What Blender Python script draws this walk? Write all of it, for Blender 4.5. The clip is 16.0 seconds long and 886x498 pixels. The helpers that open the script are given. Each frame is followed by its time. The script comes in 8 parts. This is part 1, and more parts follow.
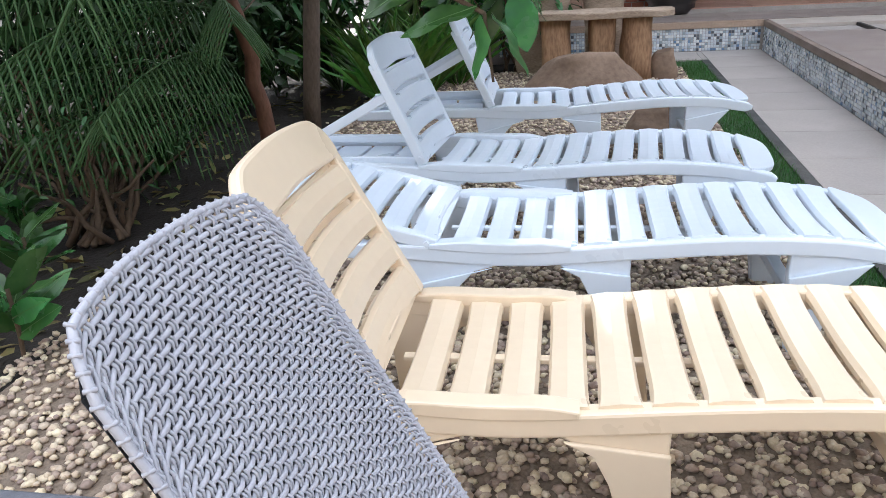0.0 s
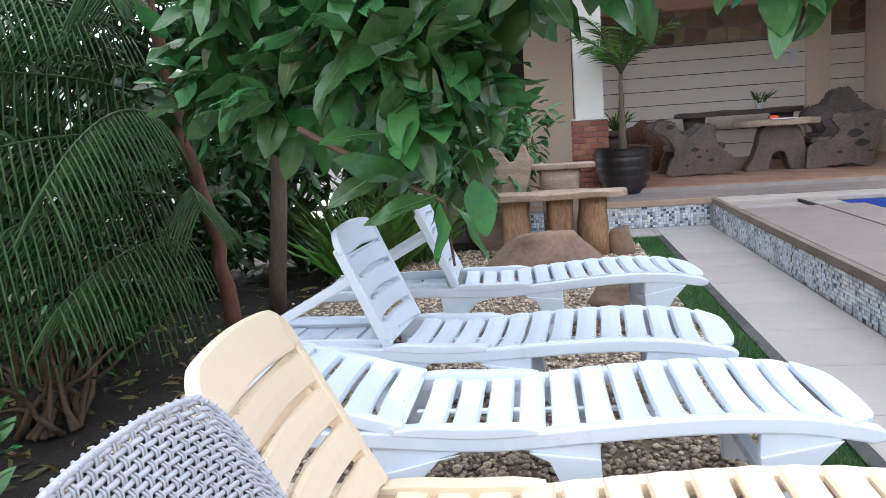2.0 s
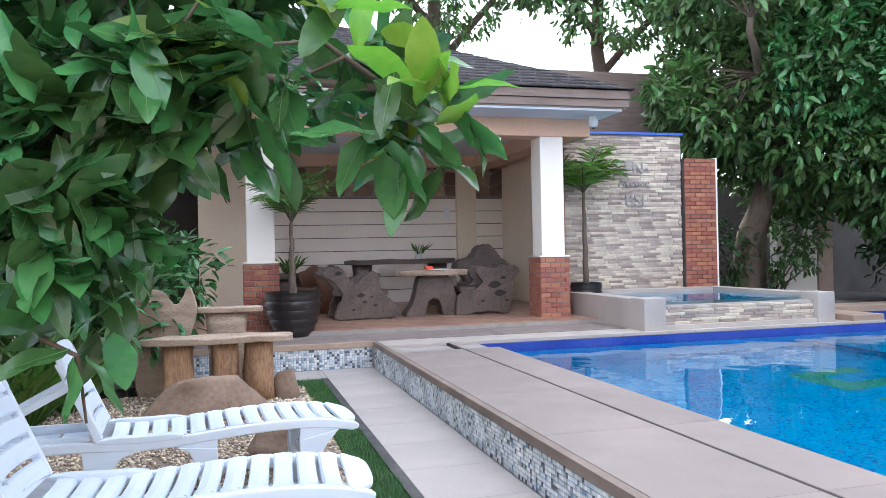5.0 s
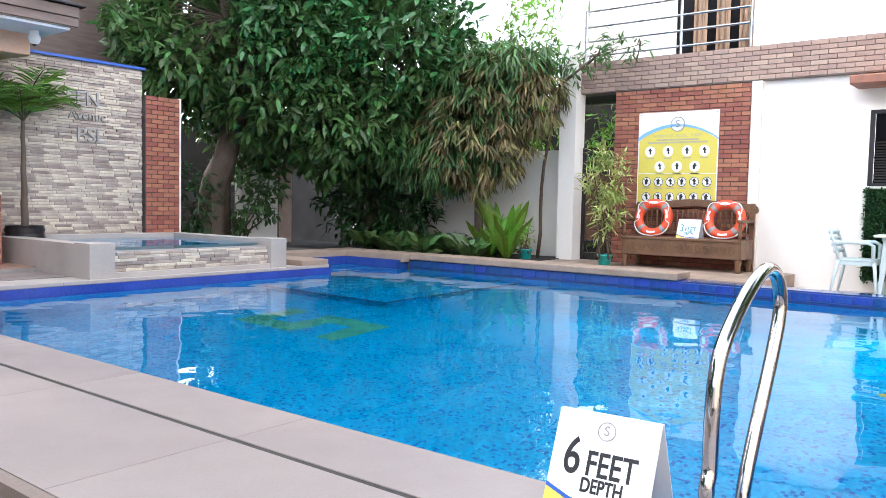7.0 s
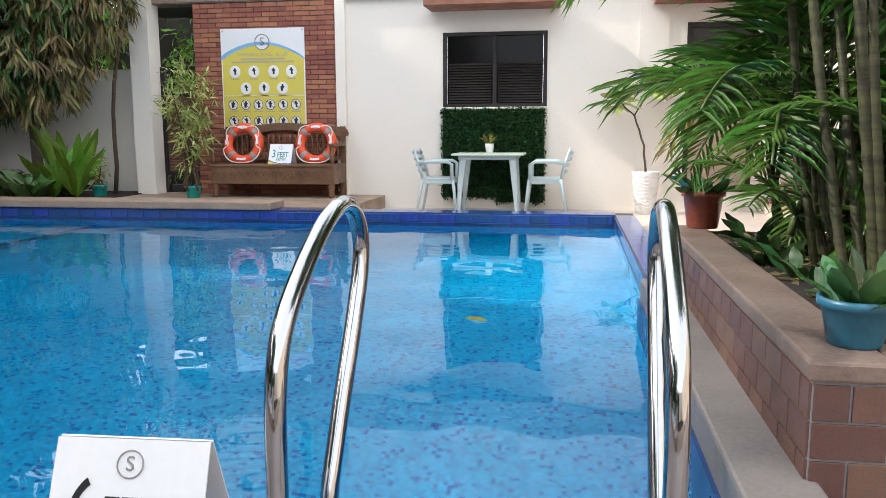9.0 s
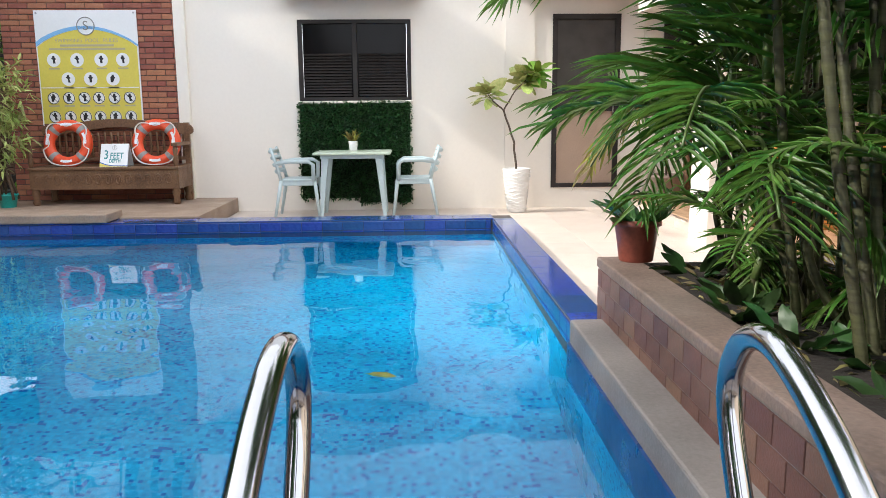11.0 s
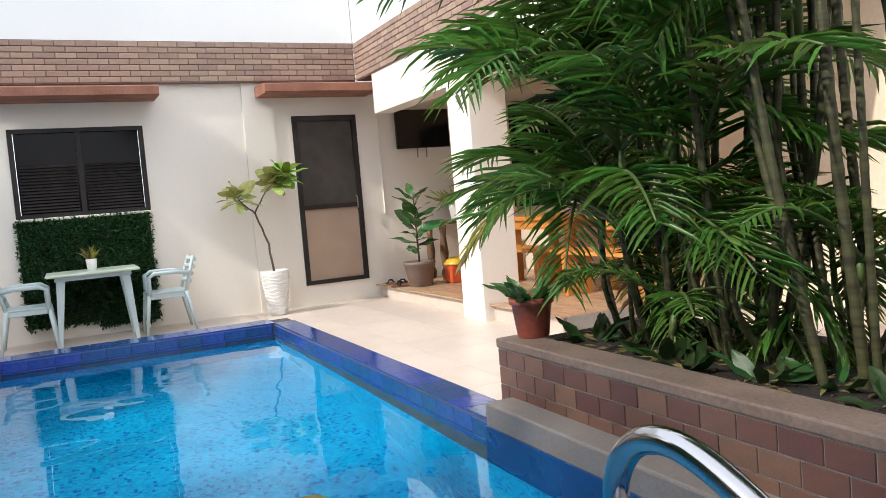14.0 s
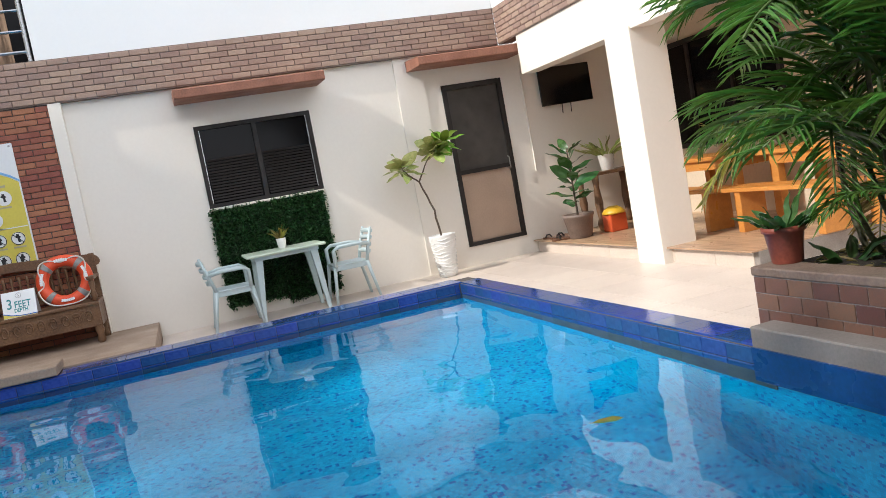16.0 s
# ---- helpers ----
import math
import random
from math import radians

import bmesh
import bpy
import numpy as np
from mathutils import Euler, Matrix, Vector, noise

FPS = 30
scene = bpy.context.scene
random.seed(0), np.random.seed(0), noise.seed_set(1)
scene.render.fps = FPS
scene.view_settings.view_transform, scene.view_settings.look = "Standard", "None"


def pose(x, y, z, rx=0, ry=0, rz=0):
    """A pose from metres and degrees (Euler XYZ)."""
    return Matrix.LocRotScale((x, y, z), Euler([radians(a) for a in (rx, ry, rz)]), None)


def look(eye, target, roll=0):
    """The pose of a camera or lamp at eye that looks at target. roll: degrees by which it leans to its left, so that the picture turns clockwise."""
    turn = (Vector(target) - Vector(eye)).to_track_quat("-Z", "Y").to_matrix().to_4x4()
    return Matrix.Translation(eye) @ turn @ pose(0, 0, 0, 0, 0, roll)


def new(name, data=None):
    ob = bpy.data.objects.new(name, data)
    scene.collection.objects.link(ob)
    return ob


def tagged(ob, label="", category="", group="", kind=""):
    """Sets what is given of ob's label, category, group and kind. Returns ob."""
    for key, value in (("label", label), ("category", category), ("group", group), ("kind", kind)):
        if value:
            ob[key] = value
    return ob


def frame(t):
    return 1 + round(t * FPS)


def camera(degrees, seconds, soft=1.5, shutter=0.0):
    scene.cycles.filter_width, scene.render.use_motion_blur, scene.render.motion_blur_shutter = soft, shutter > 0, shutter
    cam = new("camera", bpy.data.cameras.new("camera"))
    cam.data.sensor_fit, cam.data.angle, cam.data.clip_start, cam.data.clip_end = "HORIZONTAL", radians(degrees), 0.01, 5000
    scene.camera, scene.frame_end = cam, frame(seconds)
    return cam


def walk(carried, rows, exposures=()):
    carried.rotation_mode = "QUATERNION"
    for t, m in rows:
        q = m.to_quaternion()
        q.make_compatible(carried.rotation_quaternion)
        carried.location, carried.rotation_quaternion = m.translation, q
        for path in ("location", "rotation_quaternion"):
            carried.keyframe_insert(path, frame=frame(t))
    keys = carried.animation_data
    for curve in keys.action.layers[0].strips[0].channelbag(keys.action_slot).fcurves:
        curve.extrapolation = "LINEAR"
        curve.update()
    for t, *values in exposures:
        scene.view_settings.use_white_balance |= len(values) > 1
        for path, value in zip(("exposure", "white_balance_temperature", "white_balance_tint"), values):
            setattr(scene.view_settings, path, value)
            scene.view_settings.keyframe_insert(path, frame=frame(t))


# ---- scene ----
cam = camera(59.2, 16.0, soft=0.5)
PATH = [
    (0, (0.156, 0.143, 1.159), (-0.217, 1.967, 0.429), -3.5),
    (0.5, (0.161, 0.134, 1.166), (-0.218, 1.986, 0.512), -3.5),
    (1, (0.166, 0.144, 1.173), (-0.198, 2.034, 0.628), -3.5),
    (1.5, (0.167, 0.148, 1.182), (-0.149, 2.082, 0.785), -4.2),
    (2, (0.168, 0.157, 1.184), (-0.117, 2.113, 0.876), -3.9),
    (2.5, (0.175, 0.152, 1.191), (-0.029, 2.132, 0.995), -3.3),
    (3, (0.166, 0.113, 1.208), (0.073, 2.107, 1.09), -2.4),
    (3.2, (0.167, 0.104, 1.213), (0.113, 2.101, 1.123), -2.2),
    (5.3, (0.344, -0.013, 1.245), (1.013, 1.871, 1.259), -1.1),
    (5.5, (0.398, 0.01, 1.243), (1.167, 1.856, 1.246), -1.0),
    (6, (0.505, 0.099, 1.216), (1.503, 1.832, 1.208), -0.6),
    (6.5, (0.649, 0.21, 1.172), (1.945, 1.732, 1.104), 0.8),
    (7, (0.75, 0.228, 1.156), (2.327, 1.453, 1.039), 1.2),
    (7.5, (0.906, 0.214, 1.148), (2.614, 1.242, 0.984), 0.5),
    (8, (1.07, 0.186, 1.155), (2.902, 0.964, 0.959), 0.1),
    (8.5, (1.283, 0.281, 1.121), (3.212, 0.738, 0.86), 1.1),
    (9, (1.481, 0.373, 1.138), (3.433, 0.696, 0.845), -0.2),
    (9.2, (1.572, 0.39, 1.155), (3.529, 0.658, 0.842), -1.0),
    (11.3, (2.147, 0.748, 1.316), (4.121, 0.628, 1.019), -0.1),
    (11.5, (2.158, 0.785, 1.317), (4.14, 0.662, 1.085), -0.1),
    (12, (2.182, 0.904, 1.327), (4.157, 0.691, 1.101), -1.4),
    (12.5, (2.251, 1.031, 1.328), (4.213, 0.766, 1.047), -8.0),
    (13, (2.389, 1.178, 1.331), (4.284, 0.585, 1.088), -6.3),
    (13.5, (2.445, 1.37, 1.344), (4.264, 0.547, 1.215), -5.2),
    (14, (2.367, 1.613, 1.343), (4.166, 0.749, 1.213), -4.7),
    (14.5, (2.366, 1.845, 1.356), (4.166, 0.983, 1.228), -4.8),
    (15, (2.317, 2.166, 1.39), (4.202, 1.516, 1.242), -11.5),
    (15.5, (2.27, 2.336, 1.391), (4.162, 1.717, 1.2), -10.9),
    (16, (2.345, 2.462, 1.408), (4.236, 1.84, 1.216), -10.4),
]
walk(cam, [(t, look(eye, target, roll)) for t, eye, target, roll in PATH],
     exposures=[(0.0,0.95,5950,10),(3.0,1.4,5800,10),(6.0,1.5,5750,12),(7.5,1.36,6100,12),(9.0,0.72,6250,10),(11.5,0.68,6300,10),(13.5,0.44,6300,10),(16.0,0.38,6300,10)])

# ---- world, sun, exposure ----
SUN_FROM = Vector((-0.13, 0.78, 0.60)).normalized()
world = bpy.data.worlds.new("sky")
scene.world = world
world.use_nodes = True
wn = world.node_tree.nodes
sky = wn.new("ShaderNodeTexSky")
sky.sky_type = "NISHITA"
sky.sun_disc = False
sky.sun_elevation = math.asin(SUN_FROM.z)
sky.sun_rotation = math.atan2(SUN_FROM.x, SUN_FROM.y)
sky.dust_density = 3.0
sky.air_density = 0.8
haze = wn.new("ShaderNodeMixRGB")
haze.inputs[0].default_value = 0.6
haze.inputs[2].default_value = (13.0, 13.1, 13.4, 1)
world.node_tree.links.new(sky.outputs[0], haze.inputs[1])
world.node_tree.links.new(haze.outputs[0], wn["Background"].inputs[0])
wn["Background"].inputs[1].default_value = 0.15
sun = new("sun", bpy.data.lights.new("sun", "SUN"))
sun.data.energy, sun.data.angle, sun.data.color = 2.7, radians(1.0), (1.0, 0.93, 0.82)
sun.matrix_world = look(SUN_FROM * 30, (0, 0, 0))


# ---- materials ----
MATS = {}


def material(name, color, rough=0.6, vary=0.12, scale=6.0, fine=60.0, bump=0.15, bump_scale=80.0, metal=0.0,
             random_piece="", piece=0.15, tint=None, spec=0.5, coat=0.0, trans=0.0, stretch=(1, 1, 1), stain=0.0, stain_color=(0.05, 0.045, 0.04)):
    """A surface with broad and fine variation, relief, and per-piece variation ("object" or "island")."""
    m = bpy.data.materials.new(name)
    m.use_nodes = True
    nt = m.node_tree
    n, l = nt.nodes, nt.links
    b = n["Principled BSDF"]
    co = n.new("ShaderNodeTexCoord")
    mp = n.new("ShaderNodeMapping")
    mp.inputs["Scale"].default_value = stretch
    l.new(co.outputs["Object"], mp.inputs[0])
    n1, n2 = n.new("ShaderNodeTexNoise"), n.new("ShaderNodeTexNoise")
    for t, s, d in ((n1, scale, 5), (n2, fine, 3)):
        t.inputs["Scale"].default_value, t.inputs["Detail"].default_value = s, d
        l.new(mp.outputs[0], t.inputs["Vector"])
    base = n.new("ShaderNodeMixRGB")
    t2 = tint or tuple(c * 0.6 for c in color)
    base.inputs[1].default_value, base.inputs[2].default_value = (*color, 1), (*t2, 1)
    add = n.new("ShaderNodeMath")
    add.operation = "ADD"
    l.new(n1.outputs[0], add.inputs[0]), l.new(n2.outputs[0], add.inputs[1])
    rng = n.new("ShaderNodeMapRange")
    rng.inputs[1].default_value, rng.inputs[2].default_value = 0.75, 1.3
    rng.inputs[3].default_value, rng.inputs[4].default_value = 0.0, min(1.0, vary * 4)
    l.new(add.outputs[0], rng.inputs[0]), l.new(rng.outputs[0], base.inputs[0])
    col = base.outputs[0]
    if random_piece:
        if random_piece == "object":
            oi = n.new("ShaderNodeObjectInfo")
            r = oi.outputs["Random"]
        else:
            oi = n.new("ShaderNodeNewGeometry")
            r = oi.outputs["Random Per Island"]
        hs = n.new("ShaderNodeHueSaturation")
        mr = n.new("ShaderNodeMapRange")
        mr.inputs[3].default_value, mr.inputs[4].default_value = 1 - piece, 1 + piece
        l.new(r, mr.inputs[0]), l.new(mr.outputs[0], hs.inputs["Value"])
        mh = n.new("ShaderNodeMapRange")
        mh.inputs[3].default_value, mh.inputs[4].default_value = 0.5 - piece * 0.06, 0.5 + piece * 0.06
        l.new(r, mh.inputs[0]), l.new(mh.outputs[0], hs.inputs["Hue"])
        l.new(col, hs.inputs["Color"])
        col = hs.outputs[0]
    if stain:
        ns = n.new("ShaderNodeTexNoise")
        ns.inputs["Scale"].default_value, ns.inputs["Detail"].default_value = scale * 0.45, 8
        l.new(co.outputs["Object"], ns.inputs["Vector"])
        rs = n.new("ShaderNodeMapRange")
        rs.inputs[1].default_value, rs.inputs[2].default_value = 0.56, 0.72
        rs.inputs[4].default_value = stain
        l.new(ns.outputs[0], rs.inputs[0])
        ms = n.new("ShaderNodeMixRGB")
        ms.inputs[2].default_value = (*stain_color, 1)
        l.new(rs.outputs[0], ms.inputs[0]), l.new(col, ms.inputs[1])
        col = ms.outputs[0]
    l.new(col, b.inputs["Base Color"])
    b.inputs["Metallic"].default_value = metal
    b.inputs["Specular IOR Level"].default_value = spec
    b.inputs["Coat Weight"].default_value = coat
    rr = n.new("ShaderNodeMapRange")
    rr.inputs[1].default_value, rr.inputs[2].default_value = 0.3, 0.7
    rr.inputs[3].default_value, rr.inputs[4].default_value = max(0.02, rough - 0.1), min(1, rough + 0.1)
    l.new(n1.outputs[0], rr.inputs[0]), l.new(rr.outputs[0], b.inputs["Roughness"])
    if bump:
        nb = n.new("ShaderNodeTexNoise")
        nb.inputs["Scale"].default_value, nb.inputs["Detail"].default_value = bump_scale, 4
        l.new(mp.outputs[0], nb.inputs["Vector"])
        bp = n.new("ShaderNodeBump")
        bp.inputs["Strength"].default_value, bp.inputs["Distance"].default_value = bump, 0.01
        l.new(nb.outputs[0], bp.inputs["Height"]), l.new(bp.outputs[0], b.inputs["Normal"])
    if trans:
        tr = n.new("ShaderNodeBsdfTranslucent")
        l.new(col, tr.inputs[0])
        mx = n.new("ShaderNodeMixShader")
        mx.inputs[0].default_value = trans
        l.new(b.outputs[0], mx.inputs[1]), l.new(tr.outputs[0], mx.inputs[2])
        l.new(mx.outputs[0], n["Material Output"].inputs[0])
    MATS[name] = m
    return m


def leaf_material(name, c1, c2, rough=0.4, trans=0.25):
    return material(name, c1, rough, 0.25, 3.0, 30.0, 0.1, 40.0, random_piece="island", piece=0.45, tint=c2, trans=trans)


M_white = material("white_wall_paint", (0.82, 0.77, 0.695), 0.75, 0.05, 0.8, 30, 0.08, 120, tint=(0.70, 0.65, 0.58), stain=0.10, stain_color=(0.5, 0.42, 0.33))
# white paint of the upper storey with bluish sky light mixed into the colour
M_upper = material("sky_tinted_white_paint", (0.80, 0.82, 0.83), 0.7, 0.05, 0.8, 30, 0.06, 120, tint=(0.72, 0.75, 0.77), stain=0.08, stain_color=(0.55, 0.55, 0.54))
M_cream = material("cream_wall_paint", (0.80, 0.67, 0.52), 0.75, 0.08, 0.8, 30, 0.08, 120, stain=0.12, stain_color=(0.4, 0.3, 0.2))
M_peach = material("peach_trim_paint", (0.72, 0.47, 0.33), 0.7, 0.08, 1.5, 30, 0.05, 100)
M_deck = material("deck_stone_tile", (0.235, 0.195, 0.178), 0.42, 0.16, 1.6, 90, 0.10, 200, random_piece="object", piece=0.06, tint=(0.185, 0.152, 0.138), stain=0.30, stain_color=(0.18, 0.13, 0.10))
M_deck_edge = material("deck_edge_stone", (0.20, 0.15, 0.12), 0.55, 0.2, 3, 90, 0.2, 120, stain=0.3)
M_pavfloor = material("reddish_floor_tile", (0.36, 0.215, 0.15), 0.35, 0.2, 2.5, 60, 0.08, 120, random_piece="object", piece=0.1, tint=(0.27, 0.155, 0.11))
M_walk = material("walk_tile", (0.37, 0.335, 0.312), 0.45, 0.1, 1.8, 80, 0.08, 150, random_piece="object", piece=0.05, stain=0.12, stain_color=(0.3, 0.24, 0.19))
M_terrace = material("terrace_tile", (0.66, 0.57, 0.50), 0.4, 0.1, 1.8, 60, 0.06, 150, random_piece="object", piece=0.05)
M_porch = material("porch_wood_tile", (0.55, 0.36, 0.22), 0.35, 0.25, 3, 40, 0.06, 100, stretch=(1, 6, 6), random_piece="object", piece=0.12)
M_grout = material("grout", (0.30, 0.27, 0.25), 0.9, 0.15, 8, 80, 0.2, 200)
M_dark_grout = material("dark_grout", (0.10, 0.085, 0.08), 0.9, 0.2, 8, 80, 0.2, 200)
M_bandgrout = material("brown_brick_joint", (0.22, 0.17, 0.145), 0.9, 0.2, 8, 80, 0.2, 200)
M_coping = material("grey_coping_stone", (0.42, 0.37, 0.33), 0.5, 0.12, 2.5, 80, 0.12, 150, stain=0.2, stain_color=(0.25, 0.2, 0.17))
M_rim = material("planter_rim_stone", (0.22, 0.155, 0.125), 0.6, 0.25, 4, 60, 0.2, 120, stain=0.3, stain_color=(0.30, 0.25, 0.21))
M_slab = material("weathered_slab", (0.37, 0.27, 0.20), 0.6, 0.2, 3, 60, 0.2, 120, stain=0.3, stain_color=(0.16, 0.11, 0.08))
M_pooltile = material("pool_mosaic_blue", (0.006, 0.31, 0.68), 0.3, 0.25, 2, 45, 0.02, 60, tint=(0.012, 0.44, 0.78))
M_bluetile = material("blue_coping_tile", (0.018, 0.052, 0.21), 0.14, 0.25, 3, 40, 0.03, 90, random_piece="object", piece=0.25, tint=(0.032, 0.08, 0.28))
M_green5 = material("green_pool_mosaic", (0.12, 0.36, 0.22), 0.4, 0.2, 4, 60, 0.02, 60)
M_line = material("dark_blue_line", (0.01, 0.06, 0.22), 0.3, 0.2, 4, 60, 0.02, 60)
M_brick_red = material("red_brick", (0.34, 0.125, 0.075), 0.75, 0.25, 8, 90, 0.3, 150, random_piece="object", piece=0.22, tint=(0.24, 0.085, 0.055))
M_brick_redI = material("red_brick_joined", (0.34, 0.125, 0.075), 0.75, 0.25, 8, 90, 0.3, 150, random_piece="island", piece=0.22, tint=(0.24, 0.085, 0.055))
M_brick_plant = material("planter_brick", (0.145, 0.066, 0.048), 0.55, 0.3, 8, 90, 0.2, 150, random_piece="object", piece=0.3, tint=(0.11, 0.062, 0.05), stain=0.12, stain_color=(0.3, 0.24, 0.2))
M_brick_band = material("band_brick", (0.36, 0.25, 0.20), 0.8, 0.25, 8, 90, 0.3, 150, random_piece="object", piece=0.16, tint=(0.27, 0.19, 0.15))
M_brick_bandI = material("band_brick_joined", (0.36, 0.25, 0.20), 0.8, 0.25, 8, 90, 0.3, 150, random_piece="island", piece=0.16, tint=(0.27, 0.19, 0.15))
M_stack = material("stacked_stone", (0.50, 0.425, 0.35), 0.75, 0.3, 10, 90, 0.3, 150, random_piece="island", piece=0.42, tint=(0.35, 0.285, 0.235))
M_stackO = material("stacked_stone_piece", (0.50, 0.425, 0.35), 0.75, 0.3, 10, 90, 0.3, 150, random_piece="object", piece=0.42, tint=(0.35, 0.285, 0.235))
M_flag = material("flagstone", (0.36, 0.25, 0.18), 0.8, 0.35, 6, 80, 0.3, 100, random_piece="island", piece=0.6)
M_terra = material("terracotta_canopy", (0.33, 0.14, 0.09), 0.7, 0.25, 4, 60, 0.2, 100, stain=0.25)
M_roof = material("asphalt_shingle", (0.032, 0.027, 0.028), 0.75, 0.3, 5, 120, 0.4, 250, random_piece="object", piece=0.3)
M_roofI = material("asphalt_shingle_joined", (0.032, 0.027, 0.028), 0.75, 0.3, 5, 120, 0.4, 250, random_piece="island", piece=0.3)
M_fascia = material("fascia_board", (0.20, 0.145, 0.12), 0.7, 0.3, 3, 60, 0.2, 80, stretch=(1, 8, 8), stain=0.3)
M_soffit = material("soffit_board", (0.42, 0.33, 0.27), 0.7, 0.15, 2, 50, 0.1, 90)
M_ceil = material("ceiling_paint", (0.68, 0.72, 0.75), 0.8, 0.06, 2, 50, 0.05, 90)
M_siding = material("white_siding", (0.90, 0.81, 0.72), 0.6, 0.06, 1.5, 40, 0.05, 90, stain=0.08, stain_color=(0.5, 0.45, 0.4))
# near-black colour that stands for shade in recesses, hollows and the drain
M_voidshade = material("painted_void_shade", (0.035, 0.03, 0.026), 0.9, 0.3, 2, 40, 0.2, 60)
# base colour darkened to carry the shade below the tree crowns
M_shadeconcrete = material("shade_darkened_old_concrete", (0.055, 0.048, 0.042), 0.9, 0.3, 2, 50, 0.4, 60, stain=0.5, stain_color=(0.05, 0.045, 0.035))
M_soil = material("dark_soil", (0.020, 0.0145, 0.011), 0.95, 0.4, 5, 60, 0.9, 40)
M_gravelbed = material("gravel_bed", (0.26, 0.20, 0.15), 0.9, 0.4, 12, 120, 0.8, 60)
M_pebble = material("pebble", (0.54, 0.45, 0.355), 0.75, 0.25, 20, 150, 0.2, 150, random_piece="island", piece=0.5, tint=(0.42, 0.32, 0.235))
M_turf = leaf_material("turf_green", (0.04, 0.12, 0.025), (0.06, 0.16, 0.03), 0.6, 0.1)
M_turfbed = material("turf_bed", (0.02, 0.06, 0.015), 0.9, 0.3, 8, 90, 0.5, 90)
M_border = material("dark_edging", (0.045, 0.045, 0.045), 0.7, 0.2, 8, 80, 0.2, 100)
M_plastic = material("white_plastic", (0.64, 0.71, 0.80), 0.32, 0.06, 2.5, 30, 0.03, 60, tint=(0.57, 0.64, 0.74), stain=0.06, stain_color=(0.5, 0.5, 0.48))
M_beige = material("cream_plastic", (0.74, 0.61, 0.45), 0.32, 0.08, 2.5, 30, 0.03, 60, tint=(0.68, 0.55, 0.40), stain=0.10, stain_color=(0.85, 0.78, 0.66))
M_wicker = material("grey_wicker", (0.42, 0.425, 0.47), 0.4, 0.2, 10, 120, 0.15, 200, tint=(0.33, 0.335, 0.38))
M_wicker_dark = material("grey_wicker_frame", (0.14, 0.145, 0.17), 0.45, 0.2, 10, 120, 0.15, 200)
M_chrome = material("polished_steel", (0.48, 0.48, 0.50), 0.08, 0.03, 4, 40, 0.0, metal=1.0)
M_steel = material("railing_steel", (0.45, 0.45, 0.46), 0.3, 0.1, 4, 40, 0.0, metal=1.0)
M_driftgrey = material("weathered_wood", (0.40, 0.31, 0.23), 0.8, 0.4, 4, 40, 0.5, 30, stretch=(1, 1, 4), tint=(0.20, 0.14, 0.10))
M_stump = material("stump_wood", (0.46, 0.28, 0.16), 0.75, 0.45, 3, 30, 0.5, 25, stretch=(2, 2, 0.5), tint=(0.20, 0.11, 0.06))
M_rootwood = material("dark_root_wood", (0.115, 0.078, 0.062), 0.5, 0.45, 4, 40, 0.35, 25, tint=(0.045, 0.032, 0.027))
M_brownwood = material("brown_root_wood", (0.13, 0.062, 0.034), 0.4, 0.4, 4, 40, 0.3, 25, tint=(0.10, 0.04, 0.02))
M_rock = material("brown_rock", (0.24, 0.165, 0.115), 0.85, 0.35, 3, 30, 0.6, 20, tint=(0.15, 0.10, 0.07))
M_bark = material("grey_bark", (0.13, 0.095, 0.07), 0.9, 0.4, 5, 60, 0.8, 30, stretch=(1, 1, 0.4))
M_redbark = material("red_brown_bark", (0.16, 0.075, 0.045), 0.9, 0.4, 5, 60, 0.8, 30, stretch=(1, 1, 0.4))
M_palmstem = material("ringed_green_stem", (0.075, 0.078, 0.032), 0.55, 0.5, 3, 6, 0.2, 30, tint=(0.025, 0.020, 0.010), stretch=(0.4, 0.4, 7))
M_benchwood = material("carved_bench_wood", (0.20, 0.105, 0.05), 0.5, 0.4, 4, 50, 0.4, 40, tint=(0.10, 0.05, 0.025))
M_pine = material("varnished_pine", (0.62, 0.27, 0.06), 0.35, 0.25, 3, 40, 0.08, 50, stretch=(1, 6, 6), tint=(0.48, 0.19, 0.04))
M_blackpot = material("black_glazed_pot", (0.022, 0.018, 0.018), 0.35, 0.2, 6, 60, 0.1, 60)
M_whitepot = material("white_glazed_pot", (0.80, 0.80, 0.78), 0.3, 0.05, 6, 60, 0.05, 60)
M_redpot = material("red_plastic_pot", (0.30, 0.075, 0.05), 0.4, 0.2, 6, 60, 0.05, 60, stain=0.15, stain_color=(0.4, 0.3, 0.25))
M_bluepot = material("blue_plastic_pot", (0.03, 0.15, 0.23), 0.4, 0.15, 6, 60, 0.05, 60, stain=0.15, stain_color=(0.3, 0.25, 0.2))
M_tealpot = material("teal_plastic_pot", (0.02, 0.34, 0.30), 0.4, 0.15, 6, 60, 0.05, 60)
M_greypot = material("brown_grey_pot", (0.22, 0.165, 0.14), 0.6, 0.2, 6, 60, 0.1, 60)
M_blackmetal = material("black_frame", (0.014, 0.010, 0.009), 0.6, 0.2, 6, 60, 0.03, 60)
M_darkslat = material("dark_louvre", (0.014, 0.010, 0.009), 0.45, 0.2, 6, 60, 0.05, 60)
M_screen = material("dark_screen_mesh", (0.055, 0.048, 0.042), 0.6, 0.2, 6, 150, 0.05, 300)
M_doorpanel = material("beige_door_panel", (0.45, 0.33, 0.25), 0.5, 0.1, 3, 60, 0.03, 60)
